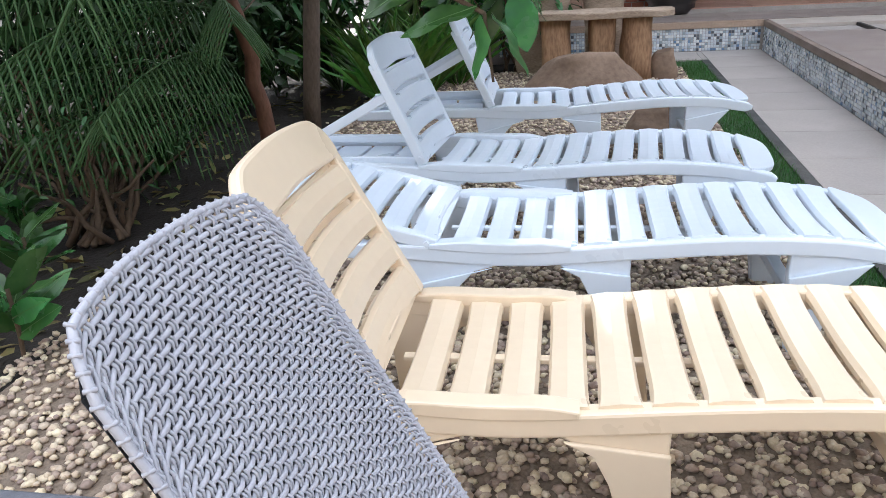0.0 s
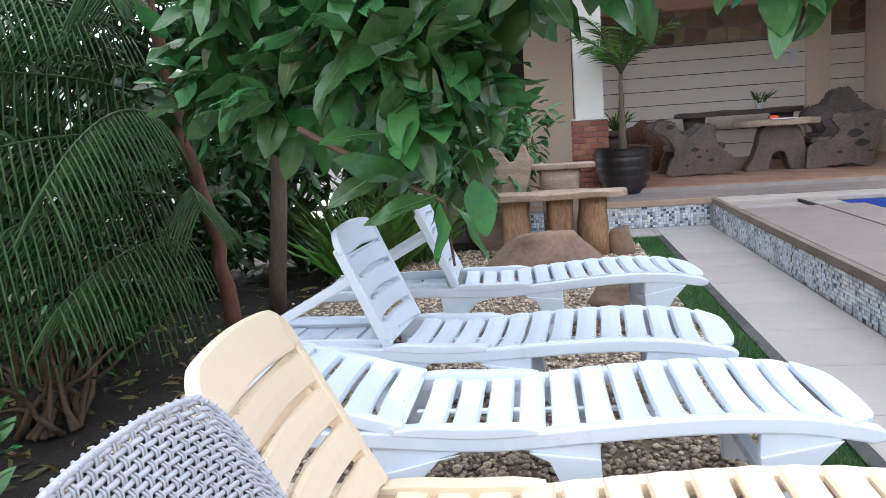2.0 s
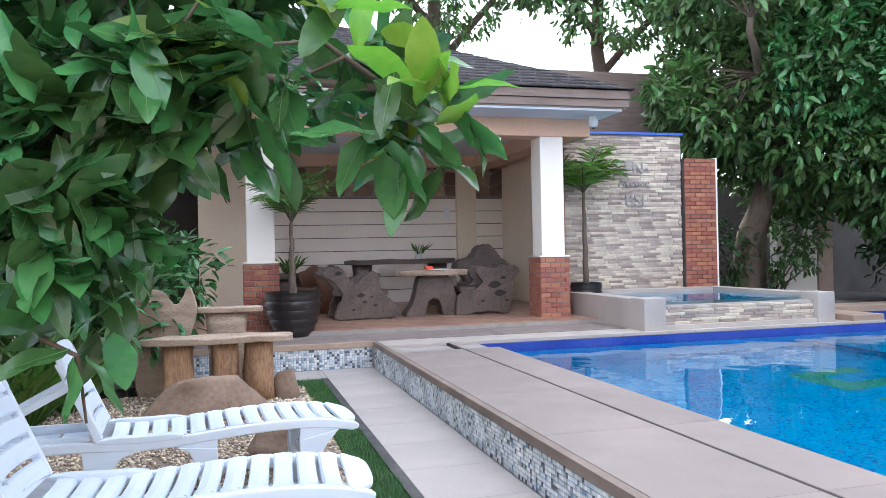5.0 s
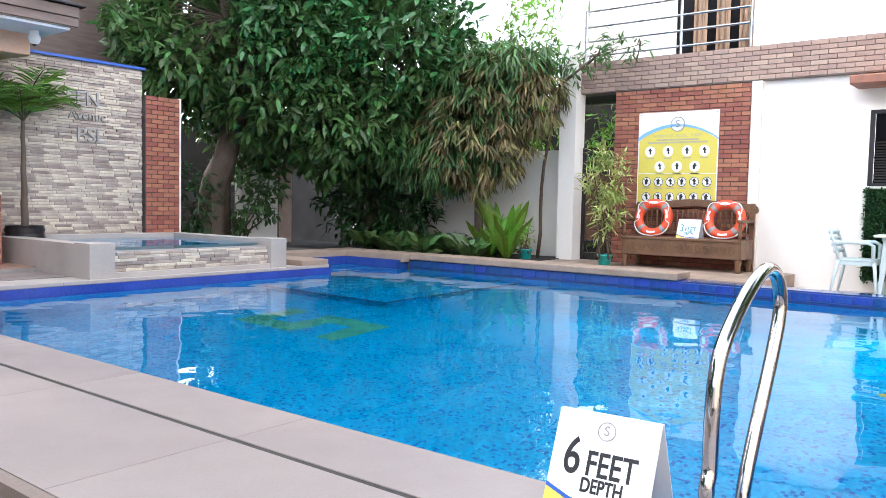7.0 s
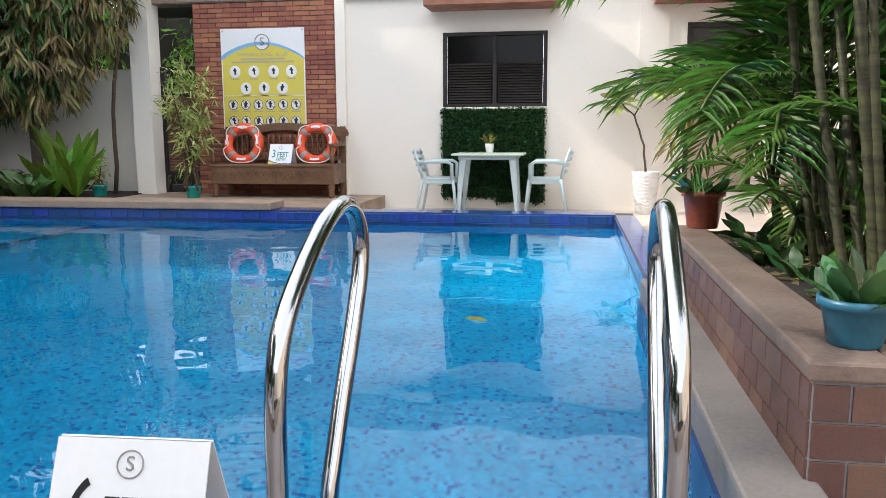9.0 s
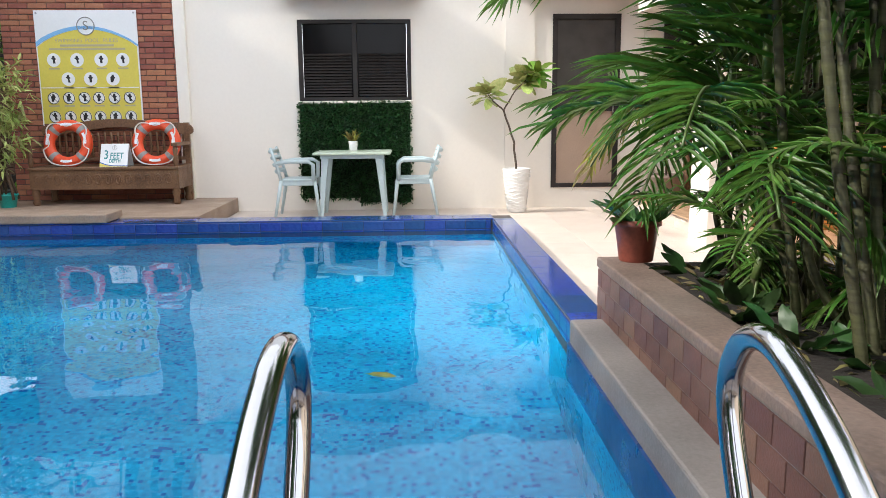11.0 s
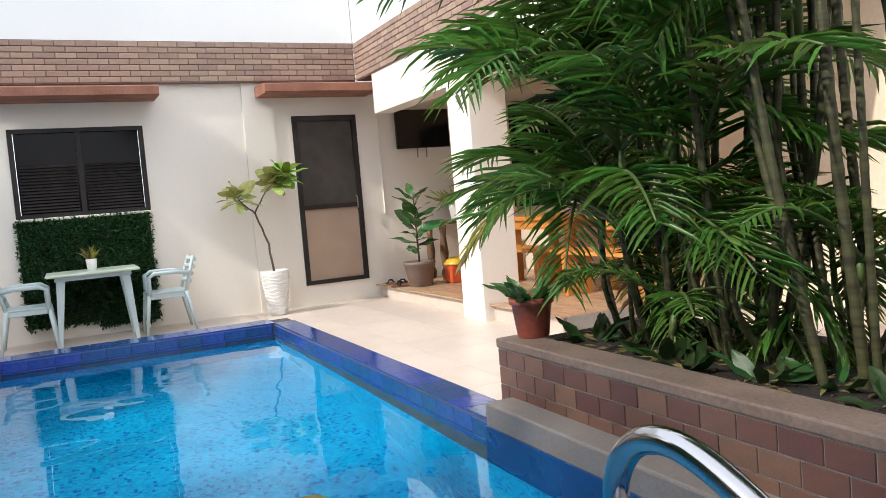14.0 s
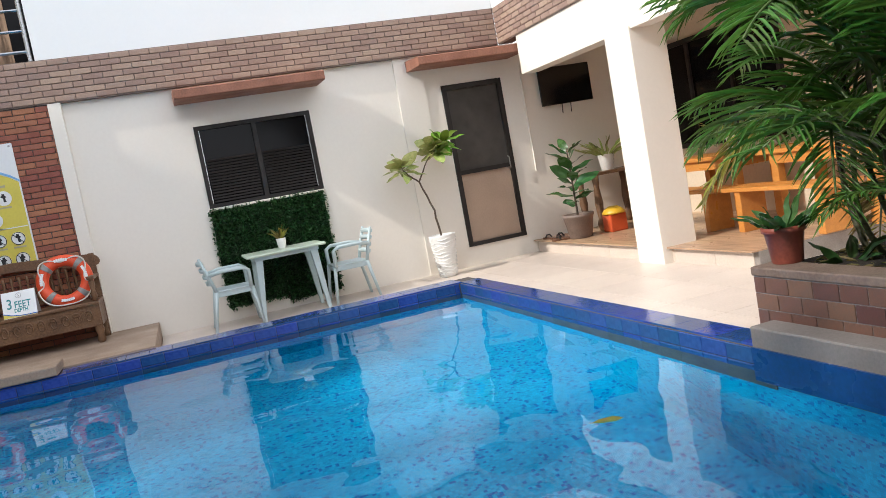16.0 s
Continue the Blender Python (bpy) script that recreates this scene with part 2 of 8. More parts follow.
M_orange = material("orange_lifebuoy", (0.75, 0.085, 0.025), 0.5, 0.15, 5, 60, 0.08, 90, tint=(0.6, 0.06, 0.02))
M_grey = material("grey_band", (0.28, 0.27, 0.26), 0.6, 0.1, 5, 60, 0.05, 90)
M_rope = material("white_rope", (0.72, 0.69, 0.64), 0.8, 0.1, 30, 200, 0.3, 300)
M_paper = material("white_sign_plastic", (0.78, 0.79, 0.80), 0.35, 0.03, 3, 40, 0.01, 60)
M_signblue = material("sign_blue", (0.03, 0.10, 0.42), 0.4, 0.05, 3, 40, 0.01, 60)
M_signlight = material("sign_light_blue", (0.20, 0.45, 0.75), 0.4, 0.05, 3, 40, 0.01, 60)
M_signyellow = material("sign_yellow", (0.66, 0.56, 0.09), 0.45, 0.06, 2, 40, 0.01, 60)
M_ink = material("black_ink", (0.012, 0.012, 0.014), 0.5, 0.03, 3, 40, 0.0)
M_inkgreen = material("teal_ink", (0.02, 0.22, 0.24), 0.5, 0.03, 3, 40, 0.0)
M_inkgold = material("faded_gold_ink", (0.42, 0.38, 0.24), 0.5, 0.03, 3, 40, 0.0)
M_mintplastic = material("pale_mint_plastic", (0.50, 0.60, 0.62), 0.4, 0.05, 3, 40, 0.02, 60)
M_tabletop = material("pale_table_plastic", (0.58, 0.68, 0.55), 0.35, 0.05, 3, 40, 0.02, 60)
M_hedge = leaf_material("artificial_hedge_leaf", (0.018, 0.075, 0.02), (0.03, 0.10, 0.02), 0.5, 0.1)
M_hedgebed = material("hedge_mat", (0.008, 0.03, 0.01), 0.9, 0.2, 8, 90, 0.4, 80)
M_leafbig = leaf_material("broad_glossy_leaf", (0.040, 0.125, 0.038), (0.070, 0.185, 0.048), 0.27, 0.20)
M_leafyoung = leaf_material("young_yellow_green_leaf", (0.13, 0.29, 0.03), (0.20, 0.36, 0.04), 0.35, 0.35)
M_leafdark = leaf_material("dark_shrub_leaf", (0.022, 0.065, 0.016), (0.035, 0.09, 0.02), 0.5, 0.2)
M_leaftree = leaf_material("tree_leaf", (0.055, 0.125, 0.034), (0.12, 0.215, 0.058), 0.36, 0.25)
M_leafdry = leaf_material("dry_drooping_leaf", (0.13, 0.15, 0.045), (0.26, 0.17, 0.08), 0.6, 0.25)
M_frond = leaf_material("palm_frond_leaf", (0.062, 0.15, 0.026), (0.125, 0.25, 0.042), 0.38, 0.45)
M_frondlight = leaf_material("light_palm_leaf", (0.13, 0.28, 0.04), (0.21, 0.36, 0.06), 0.4, 0.35)
M_shaft = material("green_crownshaft", (0.055, 0.12, 0.026), 0.4, 0.3, 5, 40, 0.05, 40, tint=(0.10, 0.13, 0.04))
M_ledge = material("grey_ledge_stone", (0.23, 0.205, 0.19), 0.55, 0.15, 2.5, 80, 0.15, 150, stain=0.25, stain_color=(0.14, 0.12, 0.11))
M_bluegrout = material("blue_grey_joint", (0.33, 0.33, 0.35), 0.9, 0.2, 8, 80, 0.2, 200)
M_palestem = material("pale_ringed_stem", (0.34, 0.29, 0.23), 0.8, 0.4, 3, 8, 0.3, 30, tint=(0.20, 0.16, 0.12), stretch=(0.4, 0.4, 8))
M_frondyellow = leaf_material("yellowed_frond_leaf", (0.30, 0.30, 0.05), (0.22, 0.14, 0.05), 0.5, 0.3)
M_needle = leaf_material("conifer_needle", (0.024, 0.085, 0.016), (0.05, 0.14, 0.024), 0.6, 0.15)
M_needletwig = material("green_bough_twig", (0.024, 0.075, 0.014), 0.7, 0.3, 6, 60, 0.1, 60, tint=(0.035, 0.07, 0.016))
M_croton = leaf_material("variegated_leaf", (0.24, 0.33, 0.07), (0.52, 0.52, 0.20), 0.4, 0.25)
M_rib = material("pale_midrib", (0.10, 0.20, 0.06), 0.5, 0.1, 5, 40, 0.0)
M_twig = material("brown_twig", (0.10, 0.065, 0.04), 0.9, 0.3, 6, 60, 0.3, 60)
M_curtain = material("tan_curtain", (0.36, 0.24, 0.16), 0.9, 0.2, 4, 60, 0.1, 90, stretch=(6, 6, 1))
M_tv = material("black_screen", (0.006, 0.006, 0.007), 0.12, 0.02, 3, 40, 0.0)
M_binorange = material("orange_bin_plastic", (0.62, 0.10, 0.03), 0.4, 0.1, 5, 60, 0.02, 60)
M_binyellow = material("yellow_bin_lid", (0.70, 0.42, 0.03), 0.4, 0.1, 5, 60, 0.02, 60)
M_letter = material("brushed_letter", (0.36, 0.35, 0.34), 0.4, 0.1, 6, 90, 0.05, 120, metal=0.6)

# mosaic with pale, grey and dark chips
M_mosaic = material("mosaic_chip", (0.55, 0.58, 0.60), 0.25, 0.1, 5, 60, 0.03, 80)


def chip_colours(m):
    n, l = m.node_tree.nodes, m.node_tree.links
    g = n.new("ShaderNodeNewGeometry")
    o = n.new("ShaderNodeObjectInfo")
    a = n.new("ShaderNodeMath")
    a.operation = "ADD"
    w = n.new("ShaderNodeMath")
    w.operation = "FRACT"
    l.new(g.outputs["Random Per Island"], a.inputs[0]), l.new(o.outputs["Random"], a.inputs[1]), l.new(a.outputs[0], w.inputs[0])
    r = n.new("ShaderNodeValToRGB")
    r.color_ramp.interpolation = "CONSTANT"
    e = r.color_ramp.elements
    e[0].position, e[0].color = 0.0, (0.52, 0.56, 0.60, 1)
    e[1].position, e[1].color = 0.36, (0.66, 0.68, 0.68, 1)
    for p, c in ((0.58, (0.30, 0.35, 0.38, 1)), (0.74, (0.44, 0.50, 0.58, 1)), (0.86, (0.10, 0.11, 0.13, 1)), (0.95, (0.16, 0.24, 0.36, 1))):
        k = e.new(p)
        k.color = c
    l.new(w.outputs[0], r.inputs[0]), l.new(r.outputs[0], n["Principled BSDF"].inputs["Base Color"])


chip_colours(M_mosaic)


def pool_colours(m):
    """Small blue glass chips in several blues."""
    n, l = m.node_tree.nodes, m.node_tree.links
    co = n.new("ShaderNodeTexCoord")
    v = n.new("ShaderNodeTexVoronoi")
    v.distance, v.inputs["Scale"].default_value, v.inputs["Randomness"].default_value = "CHEBYCHEV", 46.0, 0.2
    l.new(co.outputs["Object"], v.inputs["Vector"])
    sp = n.new("ShaderNodeSeparateColor")
    l.new(v.outputs["Color"], sp.inputs[0])
    r = n.new("ShaderNodeValToRGB")
    r.color_ramp.interpolation = "CONSTANT"
    e = r.color_ramp.elements
    e[0].position, e[0].color = 0.0, (0.006, 0.31, 0.53, 1)
    e[1].position, e[1].color = 0.45, (0.008, 0.37, 0.60, 1)
    for p, c in ((0.75, (0.006, 0.25, 0.47, 1)), (0.91, (0.005, 0.12, 0.36, 1))):
        k = e.new(p)
        k.color = c
    l.new(sp.outputs[0], r.inputs[0]), l.new(r.outputs[0], n["Principled BSDF"].inputs["Base Color"])


pool_colours(M_pooltile)

M_water = bpy.data.materials.new("pool_water")
M_water.use_nodes = True
_n, _l = M_water.node_tree.nodes, M_water.node_tree.links
_b = _n["Principled BSDF"]
_b.inputs["Base Color"].default_value = (0.34, 0.86, 1.0, 1)
_b.inputs["Transmission Weight"].default_value, _b.inputs["Roughness"].default_value, _b.inputs["IOR"].default_value = 1.0, 0.0, 1.33
_c, _t, _t2, _p = _n.new("ShaderNodeTexCoord"), _n.new("ShaderNodeTexNoise"), _n.new("ShaderNodeTexNoise"), _n.new("ShaderNodeBump")
_a = _n.new("ShaderNodeMath")
_a.operation = "ADD"
_t.inputs["Scale"].default_value, _t.inputs["Detail"].default_value = 2.2, 1.0
_t2.inputs["Scale"].default_value, _t2.inputs["Detail"].default_value = 0.7, 1.0
_p.inputs["Strength"].default_value, _p.inputs["Distance"].default_value = 0.35, 0.02
_l.new(_c.outputs["Object"], _t.inputs["Vector"]), _l.new(_c.outputs["Object"], _t2.inputs["Vector"])
_l.new(_t.outputs[0], _a.inputs[0]), _l.new(_t2.outputs[0], _a.inputs[1])
_l.new(_a.outputs[0], _p.inputs["Height"]), _l.new(_p.outputs[0], _b.inputs["Normal"])

M_glass = bpy.data.materials.new("dark_window_glass")
M_glass.use_nodes = True
_g = M_glass.node_tree.nodes["Principled BSDF"]
_g.inputs["Base Color"].default_value, _g.inputs["Roughness"].default_value = (0.008, 0.007, 0.008, 1), 0.12
_g.inputs["Specular IOR Level"].default_value = 0.15


# ---- building blocks ----
def obj(name, bm, mat, smooth=False):
    me = bpy.data.meshes.new(name)
    bm.to_mesh(me)
    bm.free()
    me.materials.append(mat)
    if smooth:
        me.polygons.foreach_set("use_smooth", [True] * len(me.polygons))
    return new(name, me)


def part(name, bm, mat, parent=None, label="", smooth=False):
    ob = obj(name, bm, mat, smooth)
    ob.parent = parent
    if label:
        ob["label"] = label
    return ob


def structure(name, bm, mat, label, category, smooth=False):
    return tagged(obj(name, bm, mat, smooth), label, category, kind="structure")


def base(name, x, y, z, label, category, group="", rz=0, kind=""):
    e = new(name)
    e.empty_display_size = 0.1
    e.matrix_world = pose(x, y, z, 0, 0, rz)
    return tagged(e, label, category, group, kind)


def box(x0, y0, z0, x1, y1, z1, bm=None, bevel=0.0):
    bm = bm or bmesh.new()
    r = bmesh.ops.create_cube(bm, size=1.0, matrix=Matrix.Translation(((x0 + x1) / 2, (y0 + y1) / 2, (z0 + z1) / 2)) @ Matrix.Diagonal((abs(x1 - x0), abs(y1 - y0), abs(z1 - z0), 1)))
    if bevel:
        es = list({e for v in r["verts"] for e in v.link_edges})
        bmesh.ops.bevel(bm, geom=es, offset=bevel, segments=2, affect="EDGES", profile=0.5)
    return bm


def lathe(profile, seg=24, bm=None, at=(0, 0, 0)):
    """A turned shape from (radius, height) pairs."""
    bm = bm or bmesh.new()
    rings = []
    for r, z in profile:
        rings.append([bm.verts.new((at[0] + r * math.cos(a), at[1] + r * math.sin(a), at[2] + z)) for a in (2 * math.pi * k / seg for k in range(seg))])
    for a, b in zip(rings, rings[1:]):
        for k in range(seg):
            bm.faces.new((a[k], a[(k + 1) % seg], b[(k + 1) % seg], b[k]))
    if profile[0][0] > 1e-4:
        bm.faces.new(rings[0][::-1])
    if profile[-1][0] > 1e-4:
        bm.faces.new(rings[-1])
    return bm


def tube(points, radii, seg=8, bm=None, closed=False):
    """A round bar along points."""
    bm = bm or bmesh.new()
    pts = [Vector(p) for p in points]
    if not isinstance(radii, (list, tuple)):
        radii = [radii] * len(pts)
    rings, up = [], None
    for i, p in enumerate(pts):
        a = pts[i - 1] if i else (pts[-1] if closed else p)
        b = pts[(i + 1) % len(pts)] if (i + 1 < len(pts) or closed) else p
        d = (b - a).normalized()
        if up is None:
            up = d.orthogonal().normalized()
        side = d.cross(up).normalized()
        up = side.cross(d).normalized()
        rings.append([bm.verts.new(p + radii[i] * (math.cos(t) * side + math.sin(t) * up)) for t in (2 * math.pi * k / seg for k in range(seg))])
    pairs = list(zip(rings, rings[1:])) + ([(rings[-1], rings[0])] if closed else [])
    for a, b in pairs:
        for k in range(seg):
            bm.faces.new((a[k], a[(k + 1) % seg], b[(k + 1) % seg], b[k]))
    if not closed:
        bm.faces.new(rings[0][::-1]), bm.faces.new(rings[-1])
    return bm


def extrude_outline(pts, thick, axis="y", bm=None, bevel=0.0):
    """A board cut to an outline given in two coordinates, with thickness along axis."""
    bm = bm or bmesh.new()

    def v3(a, b, c):
        return {"y": (a, c, b), "x": (c, a, b), "z": (a, b, c)}[axis]
    lo = [bm.verts.new(v3(a, b, -thick / 2)) for a, b in pts]
    hi = [bm.verts.new(v3(a, b, thick / 2)) for a, b in pts]
    f = [bm.faces.new(lo), bm.faces.new(hi[::-1])]
    n = len(pts)
    for k in range(n):
        f.append(bm.faces.new((lo[k], hi[k], hi[(k + 1) % n], lo[(k + 1) % n])))
    bmesh.ops.recalc_face_normals(bm, faces=f)
    if bevel:
        es = [e for e in bm.edges if (e.verts[0] in lo) == (e.verts[1] in lo) and not e.hide]
        bmesh.ops.bevel(bm, geom=es, offset=bevel, segments=2, affect="EDGES", profile=0.5)
    return bm


def ring_bm(R, r, seg=40, rs=12):
    return tube([(R * math.cos(a), 0, R * math.sin(a)) for a in (2 * math.pi * k / seg for k in range(seg))], r, rs, closed=True)


def np_mesh(name, verts, faces, mat, smooth=False):
    me = bpy.data.meshes.new(name)
    verts = np.asarray(verts, np.float32).reshape(-1, 3)
    faces = np.asarray(faces, np.int32)
    k = faces.shape[1]
    me.vertices.add(len(verts))
    me.vertices.foreach_set("co", verts.ravel())
    me.loops.add(faces.size)
    me.loops.foreach_set("vertex_index", faces.ravel())
    me.polygons.add(len(faces))
    me.polygons.foreach_set("loop_start", np.arange(0, faces.size, k, dtype=np.int32))
    me.polygons.foreach_set("loop_total", np.full(len(faces), k, np.int32))
    if smooth:
        me.polygons.foreach_set("use_smooth", np.ones(len(faces), bool))
    me.materials.append(mat)
    me.update()
    me.validate()
    return new(name, me)


def unit(a):
    return a / np.maximum(np.linalg.norm(a, axis=-1, keepdims=True), 1e-9)


LEAF_V = np.array([(0, 0, 0), (0.28, -0.42, 0.06), (0.28, 0.0, -0.02), (0.28, 0.42, 0.06), (0.68, -0.36, 0.03), (0.68, 0.0, -0.04), (0.68, 0.36, 0.03), (1, 0, -0.12)])
LEAF_F = np.array([(0, 1, 2), (0, 2, 3), (1, 4, 5), (1, 5, 2), (2, 5, 6), (2, 6, 3), (4, 7, 5), (5, 7, 6)])


FINE_T = (0.0, 0.10, 0.26, 0.44, 0.62, 0.79, 0.92, 1.0)
FINE_W = (0.0, 0.24, 0.42, 0.50, 0.47, 0.34, 0.16, 0.0)
FINE_V = np.array([(0, 0, 0)] + [(t, w * q, 0.10 * abs(q) * w - 0.02) for t, w in zip(FINE_T[1:-1], FINE_W[1:-1]) for q in (-1, -0.5, 0, 0.5, 1)] + [(1, 0, -0.03)])
FINE_F = [(0, 1 + k, 2 + k) for k in range(4)] + [(1 + 5 * r + k, 6 + 5 * r + k, 7 + 5 * r + k) for r in range(5) for k in range(4)] + [(1 + 5 * r + k, 7 + 5 * r + k, 2 + 5 * r + k) for r in range(5) for k in range(4)] + [(26 + k, 31, 27 + k) for k in range(4)]
FINE_F = np.array(FINE_F)


def leaves(name, pos, way, length, width, mat, rng, parent=None, label="", fine=False, rib=None, loose=0.5):
    """Many leaves in one mesh: each starts at pos and grows along way, with a fold along its midrib; rib: a material for raised midribs."""
    n = len(pos)
    way = unit(way)
    up = unit(np.array([0, 0, 1.0]) + loose * rng.normal(size=(n, 3)))
    side = unit(np.cross(up, way))
    nor = np.cross(way, side)
    L = np.broadcast_to(length, (n,))[:, None, None] * (0.75 + 0.5 * rng.random((n, 1, 1)))
    W = np.broadcast_to(width, (n,))[:, None, None] * (0.8 + 0.4 * rng.random((n, 1, 1)))
    v, f = (FINE_V[None], FINE_F) if fine else (LEAF_V[None], LEAF_F)
    curl = 0.15 + 0.5 * rng.random((n, 1))
    wave = 0.05 * np.sin(9 * v[..., 0] + 6.28 * rng.random((n, 1))) * np.abs(v[..., 1]) * 2 if fine else 0.0

    def place(v, wid, off):
        bend = curl * v[..., 0] ** 2
        return pos[:, None] + L * v[..., :1] * way[:, None] + wid * v[..., 1:2] * side[:, None] + (L * (v[..., 2:3] * 0.6 - 0.35 * bend[..., None]) + off) * nor[:, None]
    P = place(v, W, L * np.asarray(wave)[..., None] if fine else 0.0)
    F = (f[None] + (np.arange(n) * v.shape[1])[:, None, None]).reshape(-1, 3)
    ob = np_mesh(name, P.reshape(-1, 3), F, mat, True)
    ob.parent = parent
    if label:
        ob["label"] = label
    if rib:
        rv = np.array([(t, q * (1 - 0.8 * t), -0.02 if 0 < t < 1 else 0.0) for t in (0.0, 0.2, 0.4, 0.6, 0.8, 1.0) for q in (-0.5, 0.5)])[None]
        RP = place(rv, 0.005, 0.0025)
        rf = np.array([(2 * k, 2 * k + 2, 2 * k + 3, 2 * k + 1) for k in range(5)])
        ro = np_mesh("midrib", RP.reshape(-1, 3), (rf[None] + (np.arange(n) * 12)[:, None, None]).reshape(-1, 4), rib, True)
        ro.parent = parent
        ro["kind"] = "stuff"
    return ob


def in_ellipsoids(rng, n, balls, shell=0.55):
    """Points in the outer part of several ellipsoids (x, y, z, rx, ry, rz), clumped."""
    w = np.array([b[3] * b[4] * b[5] for b in balls]) ** 0.67
    k = rng.choice(len(balls), n, p=w / w.sum())
    B = np.array(balls)[k]
    d = unit(rng.normal(size=(n, 3)))
    r = shell + (1 - shell) * rng.random((n, 1)) ** 0.6
    return B[:, :3] + d * r * B[:, 3:], d


def clumps(rng, n_clump, per, balls, spread=0.16, shell=0.5):
    """Leaf seats gathered in whorls at twig ends."""
    c, d = in_ellipsoids(rng, n_clump, balls, shell)
    pos = np.repeat(c, per, 0) + spread * 0.35 * rng.normal(size=(n_clump * per, 3))
    way = np.repeat(d, per, 0) * 0.6 + 0.9 * unit(rng.normal(size=(n_clump * per, 3))) + np.array([0, 0, -0.25])
    return pos, way, c


def cladding(parent, origin, u, v, w, h, bw, bh, gap, depth, mat, mat_join, limit=300, bond=0.5, name="brick", jitter=0.0, seed=1, chamfer=0.004):
    """Courses of separate pieces on a face: the first `limit` whole ones are objects on one mesh, cut and further ones are joined."""
    rng = random.Random(seed)
    o, u, v = Vector(origin), Vector(u), Vector(v)
    nrm = u.cross(v)

    def piece(wd, ht, dp, bm=None, at=Vector((0, 0, 0))):
        bm = bm or bmesh.new()
        c = min(chamfer, ht * 0.12)
        lo = [(0, 0), (wd, 0), (wd, ht), (0, ht)]
        hi = [(c, c), (wd - c, c), (wd - c, ht - c), (c, ht - c)]
        a = [bm.verts.new(at + u * p + v * q) for p, q in lo]
        m = [bm.verts.new(at + u * p + v * q + nrm * (dp - c)) for p, q in lo]
        t = [bm.verts.new(at + u * p + v * q + nrm * dp) for p, q in hi]
        for k in range(4):
            j = (k + 1) % 4
            bm.faces.new((a[k], a[j], m[j], m[k])), bm.faces.new((m[k], m[j], t[j], t[k]))
        bm.faces.new(t)
        return bm
    whole = None
    joined, made = None, 0
    rows = int(round(h / bh))
    for r in range(rows):
        x = -bw * ((r * bond) % 1.0) if bond < 2 else -bw * rng.random()
        while x < w - 0.005:
            x0, x1 = max(x, 0), min(x + bw, w)
            if x1 - x0 > 0.02:
                full = x1 - x0 > bw - 1e-4
                p = o + u * (x0 + gap / 2) + v * (r * bh + gap / 2)
                if full and made < limit:
                    if whole is None:
                        first = part(name, piece(bw - gap, bh - gap, depth), mat, parent)
                        whole = first.data
                        first.location = p
                    else:
                        b = new(name, whole)
                        b.parent, b.location = parent, p
                    made += 1
                else:
                    joined = piece(x1 - x0 - gap, bh - gap, depth + jitter * rng.random(), joined, p)
            x += bw
    if joined:
        j = part("cut_" + name + "s", joined, mat_join, parent)
        j["kind"] = "stuff"


def tiles_flat(parent, x0, y0, x1, y1, z, tw, th, gap, depth, mat, limit=300, name="tile"):
    cladding(parent, (x0, y0, z), (1, 0, 0), (0, 1, 0), x1 - x0, y1 - y0, tw, th, gap, depth, mat, mat, limit, 0.0, name, chamfer=0.0006)


def text_mesh(name, s, size, mat, m, parent=None, depth=0.002, align="CENTER", bold=0.0, narrow=1.0):
    c = bpy.data.curves.new(name, "FONT")
    c.body, c.size, c.extrude, c.align_x, c.align_y = s, size, depth, align, "CENTER"
    c.offset = bold
    tmp = bpy.data.objects.new(name, c)
    me = bpy.data.meshes.new_from_object(tmp)
    bpy.data.objects.remove(tmp)
    me.materials.append(mat)
    ob = new(name, me)
    ob.parent = parent
    ob.matrix_basis = m @ Matrix.Diagonal((narrow, 1, 1, 1))
    return ob


# ---- levels (metres) ----
DECK, TERR, WATER, FLOOR_N, PORCH = 0.30, 0.15, 0.19, 0.36, 0.31
PX0, PX1, PY0, PY1 = 2.82, 9.70, -0.08, 7.86

# ---- ground ----
bm = bmesh.new()
for a in ((-90, -90, 2.0, 90), (10.6, -90, 90, 90), (2.0, -90, 10.6, -0.6), (2.0, 9.9, 10.6, 90)):
    vs = [bm.verts.new((x, y, -0.06)) for x, y in ((a[0], a[1]), (a[2], a[1]), (a[2], a[3]), (a[0], a[3]))]
    bm.faces.new(vs)
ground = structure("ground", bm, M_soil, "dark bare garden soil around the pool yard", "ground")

# ---- pool shell ----
bm = bmesh.new()
AX0, AX1, AY = 8.10, 9.50, 8.95
zb = lambda x: -1.45 + (x - PX0) / (PX1 - PX0) * 0.75
cor = [(PX0, PY0), (PX1, PY0), (PX1, PY1), (AX1, PY1), (AX1, AY), (AX0, AY), (AX0, PY1), (PX0, PY1)]
low = [bm.verts.new((x, y, zb(x))) for x, y in cor]
top = [bm.verts.new((x, y, 0.14)) for x, y in cor]
bm.faces.new(low)
for k in range(8):
    j = (k + 1) % 8
    bm.faces.new((low[k], top[k], top[j], low[j]))
pool = structure("pool_basin", bm, M_pooltile, "blue mosaic-tiled swimming pool basin sloping to a shallow end", "pool")
bm = bmesh.new()
bm.faces.new([bm.verts.new((x, y, WATER)) for x, y in cor])
water = structure("water", bm, M_water, "clear blue rippled pool water", "water")
water.visible_shadow = False
